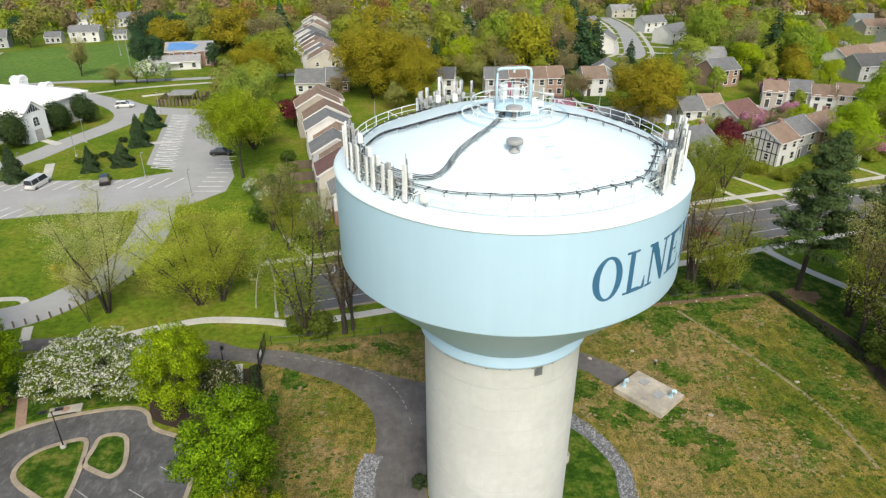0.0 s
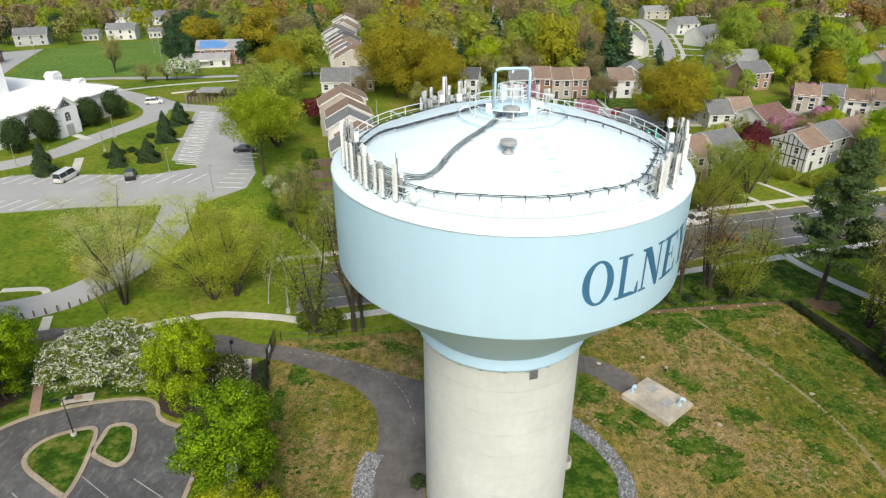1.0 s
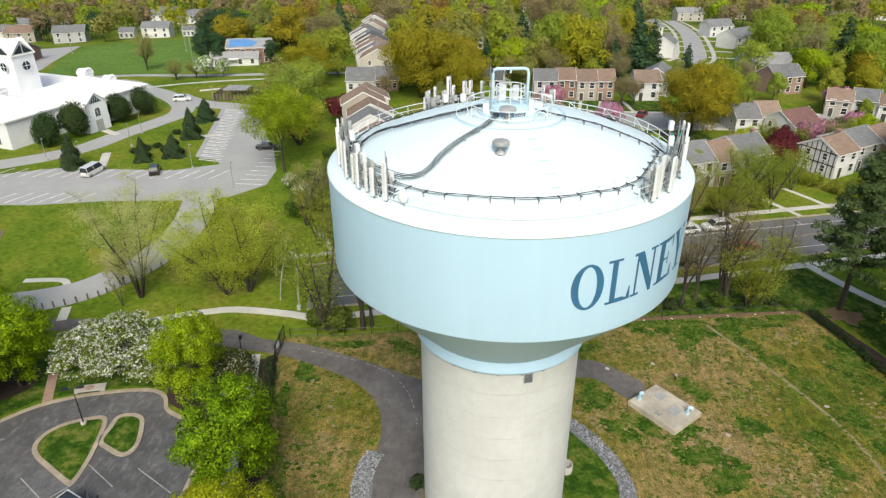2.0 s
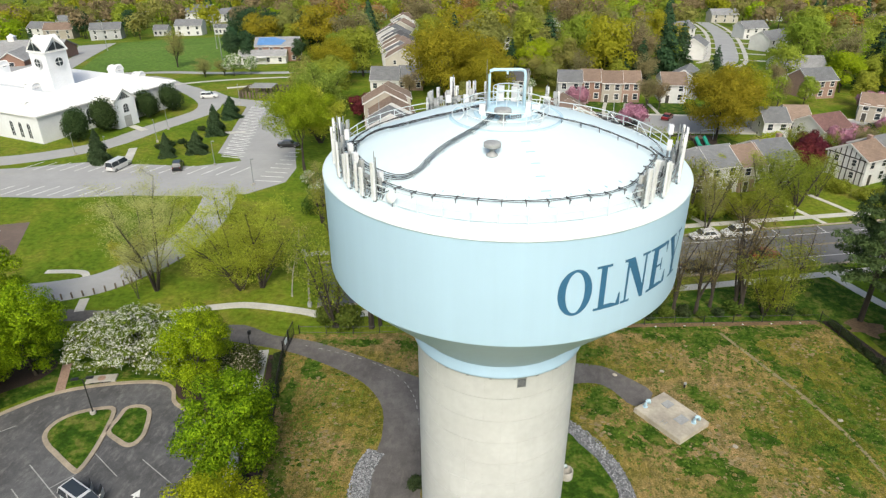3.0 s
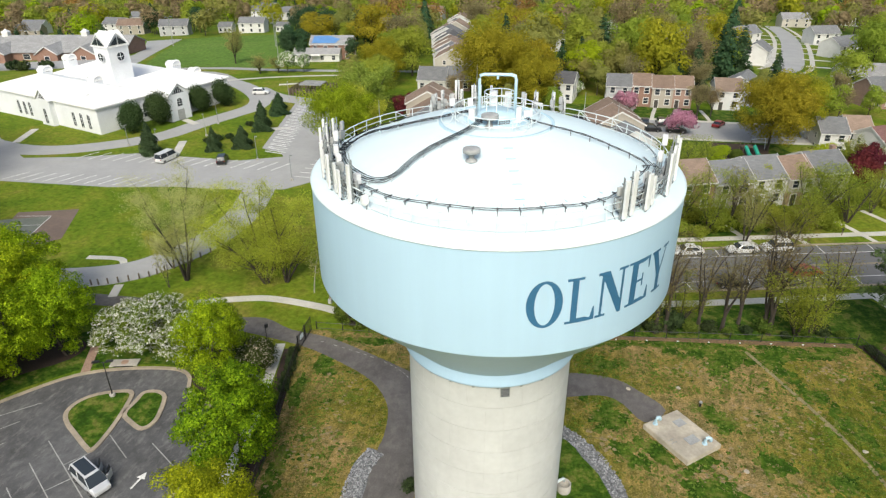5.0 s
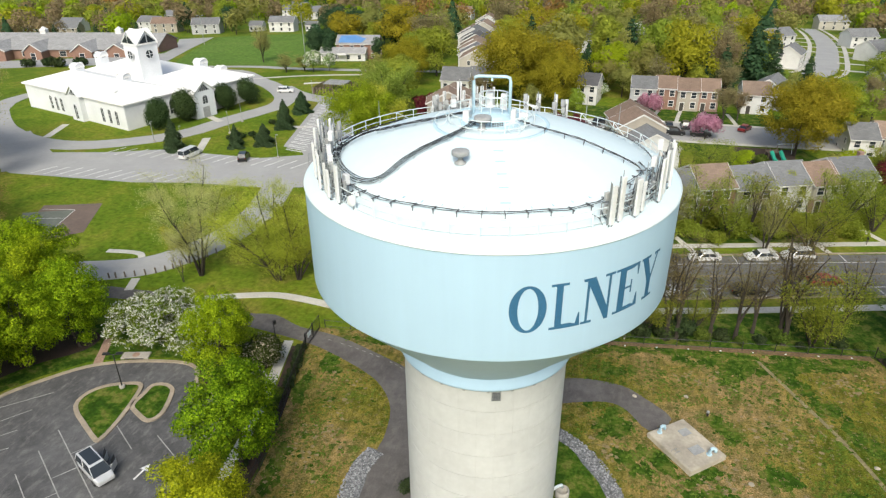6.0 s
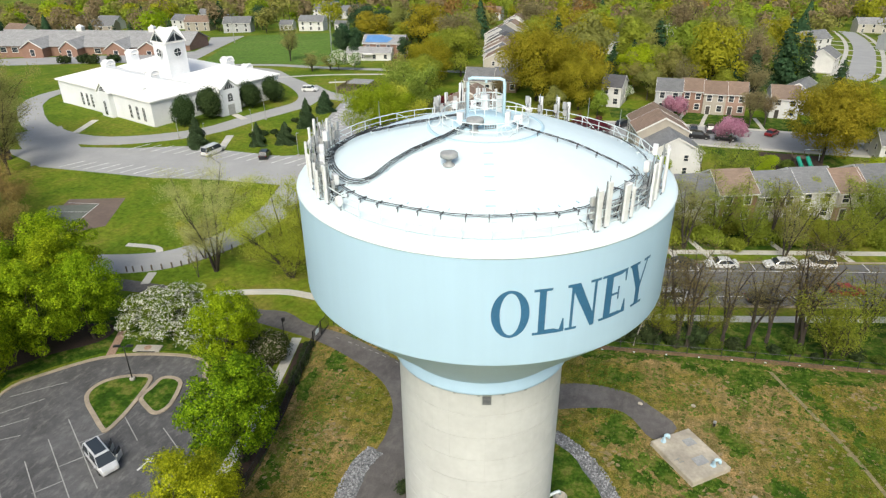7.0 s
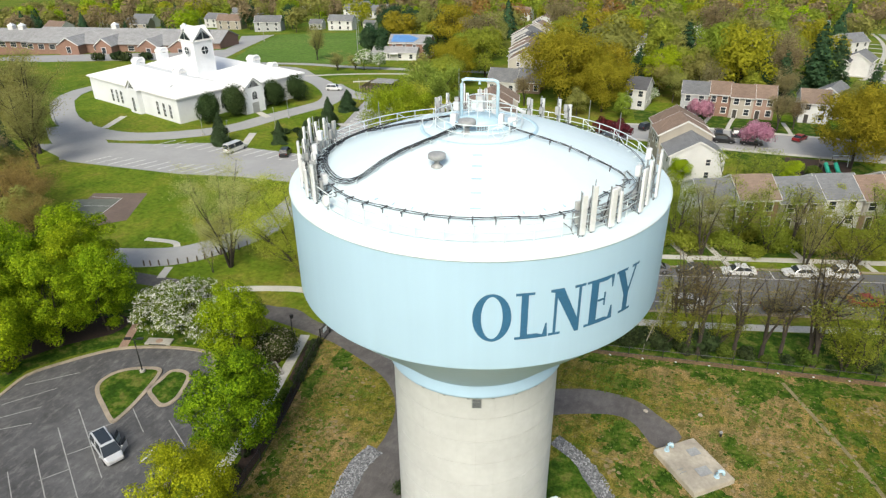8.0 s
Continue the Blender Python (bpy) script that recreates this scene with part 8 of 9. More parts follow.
def car_paint(name, colour, metal=0.3):
    if name not in PAINT:
        m, nt, b = nodes_of(name + "_car_paint")
        tc = nt.nodes.new("ShaderNodeTexCoord")
        n = noise_tex(nt, tc.outputs["Object"], 1.2, 3, 0.5)
        nt.links.new(mix(nt, 1.0, colour, ramp(nt, n, [(0.3, (0.92,) * 3), (0.7, (1,) * 3)]), "MULTIPLY"), b.inputs["Base Color"])
        b.inputs["Roughness"].default_value = 0.28
        b.inputs["Metallic"].default_value = metal
        b.inputs["Coat Weight"].default_value = 0.6
        PAINT[name] = m
    return PAINT[name]


M_TYRE = surface("tyre_rubber", (0.015, 0.015, 0.016), 0.85, 9, 0.2, 2, 0.1)
M_RIM = surface("alloy_rim", (0.4, 0.4, 0.41), 0.35, 6, 0.1, 2, 0.1, metal=0.8)
M_LAMP = plain("lamp_glass", (0.6, 0.6, 0.58), 0.15)
M_TAIL = plain("tail_lamp_red", (0.25, 0.012, 0.01), 0.2)
SHAPE = {
    "sedan": dict(l=4.7, w=1.8, belt=0.92, top=1.43, cab=(-1.75, 1.05, -1.0, 0.35)),
    "suv": dict(l=4.7, w=1.88, belt=1.08, top=1.72, cab=(-2.15, 1.1, -1.85, 0.4)),
    "van": dict(l=5.6, w=2.0, belt=1.15, top=2.1, cab=(-2.7, 1.9, -2.6, 1.2)),
    "minivan": dict(l=4.3, w=1.82, belt=1.05, top=1.75, cab=(-2.3, 1.45, -2.05, 0.55)),
}


def car(x, y, turn, kind, colour, paint, label, open_doors=False, roof=None):
    s = SHAPE[kind]
    l, w = s["l"] / 2, s["w"] / 2
    t = thing("car", label, "car", pose(x, y, lie(x, y) + 0.035, 0, 0, turn))
    pm = car_paint(colour, paint)
    key = ("car", kind)
    if key not in SHARED:
        bm = bmesh.new()
        rows = []
        for xx, ww, zb, zt in ((-l, 0.80, 0.42, s["belt"] * 0.86), (-l + 0.12, 0.93, 0.3, s["belt"] * 0.97), (-l + 0.6, 1.0, 0.24, s["belt"]), (-0.2, 1.0, 0.22, s["belt"] * 0.99), (s["cab"][1], 0.99, 0.22, s["belt"] * 0.97), (l - 0.5, 0.95, 0.25, s["belt"] * 0.86), (l - 0.12, 0.86, 0.3, s["belt"] * 0.76), (l, 0.72, 0.4, s["belt"] * 0.62)):
            hw = w * ww
            rows.append([bm.verts.new(c) for c in ((xx, -hw * 0.94, zb), (xx, -hw, (zb + zt) / 2), (xx, -hw * 0.93, zt - 0.05), (xx, -hw * 0.8, zt), (xx, hw * 0.8, zt), (xx, hw * 0.93, zt - 0.05), (xx, hw, (zb + zt) / 2), (xx, hw * 0.94, zb))])
        for a, b in zip(rows, rows[1:]):
            for k in range(8):
                bm.faces.new((a[k], b[k], b[(k + 1) % 8], a[(k + 1) % 8]))
        bm.faces.new(rows[0])
        bm.faces.new(rows[-1][::-1])
        bmesh.ops.recalc_face_normals(bm, faces=bm.faces[:])
        body = bpy.data.meshes.new("body")
        bm.to_mesh(body)
        bm.free()
        c0, c1, c2, c3 = s["cab"]
        def cabin(shrink, z0, z1, f):
            bm = bmesh.new()
            lo = [(c0, -w * 0.9), (c1, -w * 0.9), (c1, w * 0.9), (c0, w * 0.9)]
            hi = [(c2, -w * 0.72), (c3, -w * 0.72), (c3, w * 0.72), (c2, w * 0.72)]
            def at(k, q):
                return (lo[k][0] + (hi[k][0] - lo[k][0]) * q, lo[k][1] + (hi[k][1] - lo[k][1]) * q)
            q0, q1 = (z0 - s["belt"]) / (s["top"] - s["belt"]), (z1 - s["belt"]) / (s["top"] - s["belt"])
            a = [bm.verts.new((*at(k, q0), z0)) for k in range(4)]
            b = [bm.verts.new((*at(k, q1), z1)) for k in range(4)]
            for k in range(4):
                bm.faces.new((a[k], a[(k + 1) % 4], b[(k + 1) % 4], b[k]))
            bm.faces.new(b)
            if f:
                bmesh.ops.bevel(bm, geom=bm.edges[:], offset=0.04, segments=2, affect="EDGES")
            me = bpy.data.meshes.new("cabin")
            bm.to_mesh(me)
            bm.free()
            return me
        glass = cabin(0, s["belt"] - 0.06, s["top"] - 0.1, False)
        top = cabin(0, s["top"] - 0.11, s["top"], True)
        pill = []
        for q in (0, 0.45, 1.0):
            for sgn in (-1, 1):
                bm = bmesh.new()
                xa, xb = c0 + (c1 - c0) * q, c2 + (c3 - c2) * q
                tube(bm, [(xa, sgn * w * 0.905, s["belt"] - 0.05), (xb, sgn * w * 0.725, s["top"] - 0.06)], 0.045, 4)
                pill.append(bpy.data.meshes.new("pillar"))
                bm.to_mesh(pill[-1])
                bm.free()
        bm = bmesh.new()
        revolve(bm, [(0.2, -0.11), (0.31, -0.11), (0.335, -0.07), (0.335, 0.07), (0.31, 0.11), (0.2, 0.11)], 18, m=Matrix.Rotation(math.pi / 2, 4, "X"))
        tyre = bpy.data.meshes.new("tyre")
        bm.to_mesh(tyre)
        bm.free()
        bm = bmesh.new()
        revolve(bm, [(0.01, -0.09), (0.08, -0.1), (0.21, -0.08), (0.21, 0.08), (0.08, 0.1), (0.01, 0.09)], 10, m=Matrix.Rotation(math.pi / 2, 4, "X"))
        rim = bpy.data.meshes.new("rim")
        bm.to_mesh(rim)
        bm.free()
        for me, mt in ((glass, M_GLASS), (tyre, M_TYRE), (rim, M_RIM)):
            me.materials.append(mt)
        SHARED[key] = (body, glass, top, pill, tyre, rim)
    body, glass, top, pill, tyre, rim = SHARED[key]
    bkey = (kind, colour)
    if bkey not in SHARED:
        made = []
        for me in (body, top, *pill):
            c = me.copy()
            c.materials.append(pm)
            made.append(c)
        SHARED[bkey] = made
    for name_, me in (("body", SHARED[bkey][0]), ("cabin_glass", glass), ("roof", SHARED[bkey][1]), *(("pillar", p_) for p_ in SHARED[bkey][2:])):
        o = new(name_, me)
        o.parent = t
    for sx_ in (-l + 0.85, l - 0.9):
        for sy_ in (-w + 0.1, w - 0.1):
            o = new("wheel", tyre)
            o.parent, o.matrix_basis = t, pose(sx_, sy_, 0.33)
            r = new("rim", rim)
            r.parent = o
    for sgn in (-1, 1):
        bm = bmesh.new()
        cbox(bm, (l - 0.1, sgn * w * 0.6, s["belt"] * 0.66), (0.16, 0.34, 0.15))
        part("headlight", bm, M_LAMP, t)
        bm = bmesh.new()
        cbox(bm, (-l + 0.06, sgn * w * 0.7, s["belt"] * 0.8), (0.12, 0.22, 0.22))
        part("tail_light", bm, M_TAIL, t)
        bm = bmesh.new()
        cbox(bm, (s["cab"][1] - 0.25, sgn * (w + 0.09), s["belt"] + 0.06), (0.1, 0.2, 0.14))
        part("mirror", bm, pm, t)
    if roof:
        bm = bmesh.new()
        box(bm, s["cab"][2] + 0.15, s["cab"][3] - 0.1, -w * 0.58, w * 0.58, s["top"] + 0.004, s["top"] + 0.014)
        part("glass_roof", bm, M_GLASS, t, "dark glass roof panel")
    if open_doors:
        for hx, length, ang in ((s["cab"][1] - 0.25, 1.0, 48), (-0.2, 0.95, 38)):
            bm = bmesh.new()
            box(bm, -length, 0, -0.04, 0.04, 0.32, s["belt"])
            dr = part("open_door", bm, pm, t, "side door standing open")
            dr.matrix_basis = pose(hx, w, 0, 0, 0, -ang)
            bm = bmesh.new()
            box(bm, -length + 0.08, -0.1, -0.02, 0.02, s["belt"], s["top"] - 0.15)
            part("door_window", bm, M_GLASS, dr)
        bm = bmesh.new()
        box(bm, -1.2, 0.9, w * 0.9, w * 1.005, 0.4, s["belt"] + 0.1)
        part("door_opening", bm, M_DARK, t)
    return t


car(-30.5, 36.9, -24, "minivan", "silver", (0.62, 0.63, 0.64), "silver minivan with dark glass roof and open side doors", True, True)
car(-75.9, 115.4, 84, "van", "white", (0.75, 0.75, 0.74), "white passenger van parked on the church lot")
car(-64.0, 116.8, 112, "suv", "black", (0.015, 0.015, 0.017), "black car parked on the church lot")
car(-82.8, 169.5, 18, "suv", "white", (0.75, 0.75, 0.74), "white sport utility vehicle on the oval drive")
car(-46.6, 132.6, 8, "sedan", "black", (0.015, 0.015, 0.017), "dark car parked on the church lot")
for s_, d_, k_, c_, p_, l_ in ((1.5, 10.6, "sedan", "grey", (0.2, 0.2, 0.21), "grey car parked along the road"), (7.3, 10.6, "sedan", "darkgrey", (0.06, 0.06, 0.065), "dark grey car parked along the road"), (13.4, 10.7, "sedan", "white", (0.75, 0.75, 0.74), "white car parked along the road"),
                               (21.8, 10.7, "sedan", "white", (0.75, 0.75, 0.74), "white saloon car parked along the road"), (27.2, 10.8, "suv", "white", (0.75, 0.75, 0.74), "white hatchback parked along the road"),
                               (15.8, 1.2, "sedan", "black", (0.015, 0.015, 0.017), "black car at the near kerb"), (27.5, 3.4, "sedan", "red", (0.30, 0.02, 0.02), "red car driving along the road"), (4.2, 1.3, "suv", "silver", (0.62, 0.63, 0.64), "silver car at the near kerb")):
    car(*along(s_, d_), 17 + (180 if d_ > 5 else 0), k_, c_, p_, l_)
for x, y, tn, k_, c_, p_ in ((16.0, 163.0, 95, "suv", "black", (0.015, 0.015, 0.017)), (21.2, 163.4, 92, "sedan", "darkgrey", (0.06, 0.06, 0.065)), (24.8, 163.8, 94, "suv", "darkgrey", (0.06, 0.06, 0.065)), (22.4, 157.6, 5, "suv", "black", (0.015, 0.015, 0.017)), (28.0, 157.9, 4, "sedan", "black", (0.015, 0.015, 0.017)),
                             (38.0, 165.0, 62, "sedan", "red", (0.25, 0.02, 0.02)), (5.5, 161.8, 60, "suv", "black", (0.015, 0.015, 0.017)), (-2.5, 158.5, 40, "sedan", "red", (0.25, 0.02, 0.02)),
                             (84, 161.5, 20, "suv", "black", (0.015, 0.015, 0.017)), (88.5, 163, 24, "suv", "darkgrey", (0.06, 0.06, 0.065)), (79, 160, 14, "suv", "black", (0.015, 0.015, 0.017)), (76, 153.0, 14, "suv", "darkgrey", (0.06, 0.06, 0.065)), (74, 166.5, 10, "sedan", "white", (0.75, 0.75, 0.74)),
                             (58, 72.5, -60, "sedan", "white", (0.75, 0.75, 0.74)), (62, 78, -55, "suv", "grey", (0.2, 0.2, 0.21)), (-161, 205, 20, "sedan", "black", (0.015, 0.015, 0.017))):
    car(x, y, tn, k_, c_, p_, f"{c_.replace('darkgrey', 'dark grey')} car parked at the side street" if y > 100 and x > -50 else f"{c_} car parked beside the yard")


# playground behind the row
play = thing("play_set", "brown timber playground set with two teal slides", "playground", pose(41.5, 147.0, 0, 0, 0, 20))
for k, (x, y) in enumerate(((-1.2, -0.8), (1.2, -0.8), (1.2, 0.8), (-1.2, 0.8))):
    bm = bmesh.new()
    tube(bm, [(x, y, 0), (x, y, 2.2)], 0.08, 6)
    part("post", bm, M_WOOD, play)
M_PLAY = surface("teal_plastic", (0.02, 0.28, 0.20), 0.4, 4, 0.1, 1, 0.1)
bm = bmesh.new()
box(bm, -1.3, 1.3, -0.9, 0.9, 1.2, 1.32)
part("deck", bm, M_WOOD, play)
for y_ in (-0.75, 1.15):
    bm = bmesh.new()
    tube(bm, [(y_, -0.8, 1.5), (y_, -1.6, 1.0), (y_, -2.5, 0.35), (y_, -3.1, 0.25)], 0.4, 8)
    part("slide", bm, M_PLAY, play, "teal plastic slide")
bm = bmesh.new()
tube(bm, [(1.2, 0.8, 2.5), (4.4, 0.9, 2.5), (4.8, 1.2, 0)], 0.06, 6)
part("swing_bar", bm, M_RAIL, play, "pale steel swing bar")
# timber yards behind the end-on row
for i in range(5):
    o = Vector((-18.6, 103.5, 0)) + Vector((-1.62, 6.05, 0)) * i
    yard = thing("yard_fence", "brown timber yard fence behind a row house", "fence", pose(o.x - 3.6, o.y - 0.9, 0, 0, 0, 105), "yard fences")
    for j in range(14):
        side = j // 7
        bm = bmesh.new()
        if side:
            cbox(bm, (-2.6 + (j - 7) * 0.85, 2.9, 0.9), (0.82, 0.05, 1.8))
        else:
            cbox(bm, (-2.9, -2.4 + j * 0.8, 0.9), (0.05, 0.77, 1.8))
        part("board", bm, M_WOOD, yard)

# ---- planting ----
tree("near_maple", -18.1, 41.4, 1.12, 0.9)
tree("near_lime", -14.2, 30.2, 1.0, 0.97)
tree("near_maple_b", -27.0, 52.8, 0.84, 1.12)
for x, y, s in ((-40.6, 56.2, 0.98), (-36.4, 56.8, 1.14), (-32.8, 56.4, 0.95)):
    tree("blossom", x, y, s)
tree("spirea", -23.8, 56.2, 0.95)
tree("spirea", -25.6, 55.0, 0.8)
for x, y, s, k in ((-47.2, 53.0, 1.0, "near_maple_b"), (-50.0, 48.2, 1.1, "near_maple_b"), (-51.0, 42.2, 1.05, "near_maple_b"), (-53.5, 55, 1.08, "near_maple_b"), (-56.5, 47, 1.05, "near_maple"), (-58.5, 60, 1.1, "near_maple_b"), (-55, 36.5, 1.0, "near_maple_b"), (-62, 52, 1.1, "near_maple_b"), (-64, 43, 1.1, "near_maple")):
    tree(k, x, y, s)
# hedge and shrubs on the mulch strip
for i in range(7):
    tree("low_bush", -21.2 + 0.3 * i, 59.6 - 1.1 * i, 0.55, 1.2)
for i in range(5):
    tree("shrub_small", -19.6 + 0.22 * i, 51.6 - 1.15 * i, 0.7, 1.2)
for i in range(6):
    tree("low_bush", -18.6 + 0.3 * i, 46.0 - 2.2 * i, 0.5)
tree("low_bush", -1.9, 43.2, 0.75, 0.9)
tree("shrub", -21.2, 44.0, 0.5)
# park between drive and lane
tree("park_tan", -43.4, 72.0, 1.15)
tree("sapling", -44.7, 69.6, 0.9)
tree("park_lime", -32.0, 73.8, 1.25)
tree("bare_spring", -29.4, 74.8, 0.95)
tree("yellow_small", -47.5, 74.8, 1.0)
tree("bare_pale", -24.6, 73.0, 0.85)
tree("bare_spring", -16.6, 66.8, 1.2)
tree("shrub", -15.0, 67.2, 1.3)
tree("shrub", -17.6, 67.6, 1.1)
tree("bare_b", -12.1, 67.2, 1.15)
tree("bare_b", -11.2, 68.0, 0.85)
tree("bare_a", -27.5, 96.0, 0.75)
tree("bare_spring", -23.0, 88.5, 0.8)
tree("far_white", -20.2, 94.0, 0.75)
tree("bare_a", -18.8, 90.0, 0.7)
tree("shrub", -29.5, 99.5, 1.6)
tree("shrub", -31.0, 108, 1.8)
tree("shrub", -26.0, 103, 1.7)
tree("park_crown", -38.6, 119.3)
tree("holly", -31.0, 111.5, 0.5)
tree("far_white", -34.5, 110.5, 0.4)
tree("far_white", -30.5, 104.5, 0.5)
tree("bare_a", -26.5, 103.5, 0.6)
tree("open_lime", -40.5, 136.0, 0.95)
tree("open_spring", -45.0, 151.0, 1.1)
tree("mid_fresh", -46.0, 163.0, 1.1)
tree("mid_yellow", -52.0, 186.0, 0.95)
tree("far_olive", -56.0, 173.0, 0.85)
tree("mid_red", -35.0, 152.0, 1.15)
for x, y, s in ((-29, 113.5, 0.6), (-30, 121, 0.6), (-31.5, 128, 0.55)):
    tree("shrub", x, y, s * 2)
# evergreens of the church
for x, y, s in ((-95.0, 130.3, 1.0), (-93.0, 137.8, 1.05), (-88.6, 149.2, 0.95), (-86.0, 155.6, 0.95)):
    tree("holly", x, y, s)
for x, y, s, k in ((-82.0, 118.4, 0.95, "conifer_a"), (-69.6, 123.1, 0.72, "conifer_a"), (-64.6, 126.5, 0.85, "conifer_b"), (-66.2, 138.8, 0.95, "conifer_a"), (-68.6, 152.2, 0.95, "conifer_b")):
    tree(k, x, y, s, 0.9)
for x, y, s in ((-72.5, 129.5, 0.9), (-70.8, 131.5, 0.8), (-67.3, 128.5, 1.1), (-71, 141, 0.8), (-74, 127.5, 0.8)):
    tree("low_bush", x, y, s)
for x, y, s in ((-97, 196, 0.5), (-92, 199.0, 0.45)):
    tree("tan_open", x, y, s, 0.6)
tree("far_white", -88.5, 198.5, 0.85)
tree("far_white", -84, 201, 0.7)
tree("tan_open", -116, 214, 0.6, 1.05)
for x, y, s in ((-101.5, 226, 0.95), (-98, 231, 0.9), (-104, 233, 1.0), (-94.5, 223, 0.7), (-77, 226, 0.7)):
    tree("far_evergreen", x, y, s)
for x, y, s in ((-84, 259, 0.95), (-77, 262, 0.95), (-70, 258, 0.9), (-112, 285, 0.95), (-120, 290, 1.0), (-128, 296, 0.95), (-90, 266, 1.0), (-104, 280, 0.9), (-220, 313, 0.8), (-228, 322, 0.9), (-196, 318, 0.9), (-148, 330, 0.7)):
    tree("far_pine", x, y, s)
for i in range(9):
    tree("conifer_far", -252 + 6.2 * i, 240 + 1.4 * i + (i % 3) * 2, 0.5 + 0.08 * (i % 3))
# left edge behind the ball court
for x, y, s, k in ((-101, 80, 0.8, "far_brown"), (-90, 76, 0.8, "rust_open"), (-107, 92, 0.85, "tan_open"), (-115, 99, 1.15, "tan_open"), (-124, 103, 1.15, "far_olive"), (-99, 78, 0.9, "far_olive"), (-117, 93, 0.7, "conifer_far"), (-83, 71.5, 0.85, "rust_open"), (-80, 69, 0.65, "far_olive"), (-130, 106, 1.0, "far_brown"), (-95, 70, 0.9, "far_brown"), (-76, 66.5, 0.7, "rust_open")):
    tree(k, x, y, s)
for x, y, s in ((-196, 199, 1.6), (-190, 197, 1.6), (-183, 200, 1.5), (-203, 196, 1.5)):
    tree("low_bush", x, y, s * 1.4)
# trees along the road behind the meadow
for x, y, s, k in ((15.3, 72.4, 0.75, "bare_pale"), (20.2, 73.6, 1.0, "bare_b"), (21.4, 74.2, 0.95, "bare_b"), (25.2, 75.0, 0.9, "bare_b"), (28.2, 76.0, 0.85, "bare_b"), (33.6, 76.4, 1.12, "bare_b"), (33.1, 77.2, 1.0, "bare_b"), (36.8, 76.9, 0.85, "bare_lime"), (38.2, 77.0, 0.8, "bare_spring"), (17.5, 74.5, 0.7, "bare_spring"), (11.0, 73.0, 0.8, "bare_b"), (23.3, 76.5, 0.6, "bare_spring"), (18.4, 75.4, 0.85, "bare_b"), (30.4, 78.0, 0.8, "bare_b"), (40.2, 79.6, 0.85, "bare_b")):
    tree(k, x, y, s)
for i in range(16):
    x = 9 + i * 2.2
    tree("shrub" if i % 2 else "low_bush", x, 71.6 + (x - 9) * 0.175 + (i % 3) * 0.5, 0.5 + 0.2 * (i % 3))
for i in range(12):
    tree("low_bush", 1 + i * 1.9, 71.0 + i * 0.33 + (i % 2) * 0.7, 0.9 + 0.25 * (i % 3), 1.3)
for i in range(14):
    tree("low_bush", 44.6 + i * 0.28, 75.6 - i * 1.05, 0.5)
for i in range(9):
    tree("shrub", 49.2 + (i % 2) * 0.6, 61 - i * 3.2, 0.6)
tall_pine(48.4, 77.2, 21, 5)
tall_pine(56.5, 74.0, 20, 6)
for x, y, s, k in ((51.7, 70.7, 1.1, "bare_a"), (50.2, 65.4, 1.05, "bare_b"), (53.5, 66.0, 1.15, "bare_spring"), (52.0, 60.0, 1.0, "bare_a"), (55, 58.5, 1.1, "bare_b"), (58, 66, 1.1, "bare_a"), (52, 52.0, 0.95, "bare_spring"), (51.5, 46, 0.9, "bare_a"), (60, 60, 1.1, "bare_spring"), (62, 84, 1.0, "bare_spring"), (50.5, 57, 0.6, "bare_lime")):
    tree(k, x, y, s)
# undergrowth along the side fence
for x, y, s, k in ((50.5, 62.5, 1.3, "shrub"), (51.5, 56.0, 1.5, "shrub"), (51.0, 50.0, 1.3, "shrub"), (53.5, 53.0, 1.6, "shrub"), (53.0, 46.5, 1.5, "shrub"), (52.0, 42.0, 1.4, "shrub"), (55.0, 48.5, 1.7, "shrub"), (54.5, 60.0, 1.4, "shrub"), (52.5, 38.0, 1.5, "shrub"), (51.5, 33.0, 1.4, "shrub")):
    tree(k, x, y, s)
for x, y, s, k in ((53.0, 49.5, 0.95, "bare_b"), (54.5, 43.0, 0.9, "bare_a"), (53.5, 36.0, 0.85, "bare_b")):
    tree(k, x, y, s)
# small trees and shrubs among the row houses
for x, y, s, k in ((60, 142.5, 0.55, "bare_lime"), (66, 139, 0.5, "bare_spring"), (76, 142, 0.6, "bare_lime"), (81, 146, 0.5, "mid_lime"), (94, 146, 0.55, "bare_b"), (70, 133.5, 0.35, "far_olive"), (98, 163.5, 0.5, "bare_b"), (105, 161, 0.45, "far_brown"), (90, 165.5, 0.4, "far_spring"), (112, 166, 0.5, "far_olive"), (118, 160, 0.6, "far_lime"), (66, 175, 0.6, "far_brown"), (74, 180, 0.6, "far_spring"), (58, 186, 0.6, "far_olive"), (88, 182, 0.7, "far_spring"), (99, 186, 0.7, "far_yellow"), (110, 188, 0.7, "far_lime"), (120, 180, 0.7, "far_spring"), (104, 145, 0.5, "bare_lime"), (126, 170, 0.7, "far_olive"), (69, 190, 0.6, "far_brown")):
    tree(k, x, y, s)
for x, y, s in ((64.5, 117.6, 0.9), (67.5, 119.3, 0.8), (61.5, 121.5, 1.0), (71, 121.2, 0.9), (60.5, 125, 0.9), (87, 128, 1.0), (92, 131, 1.0)):
    tree("olive_shrub", x, y, s)
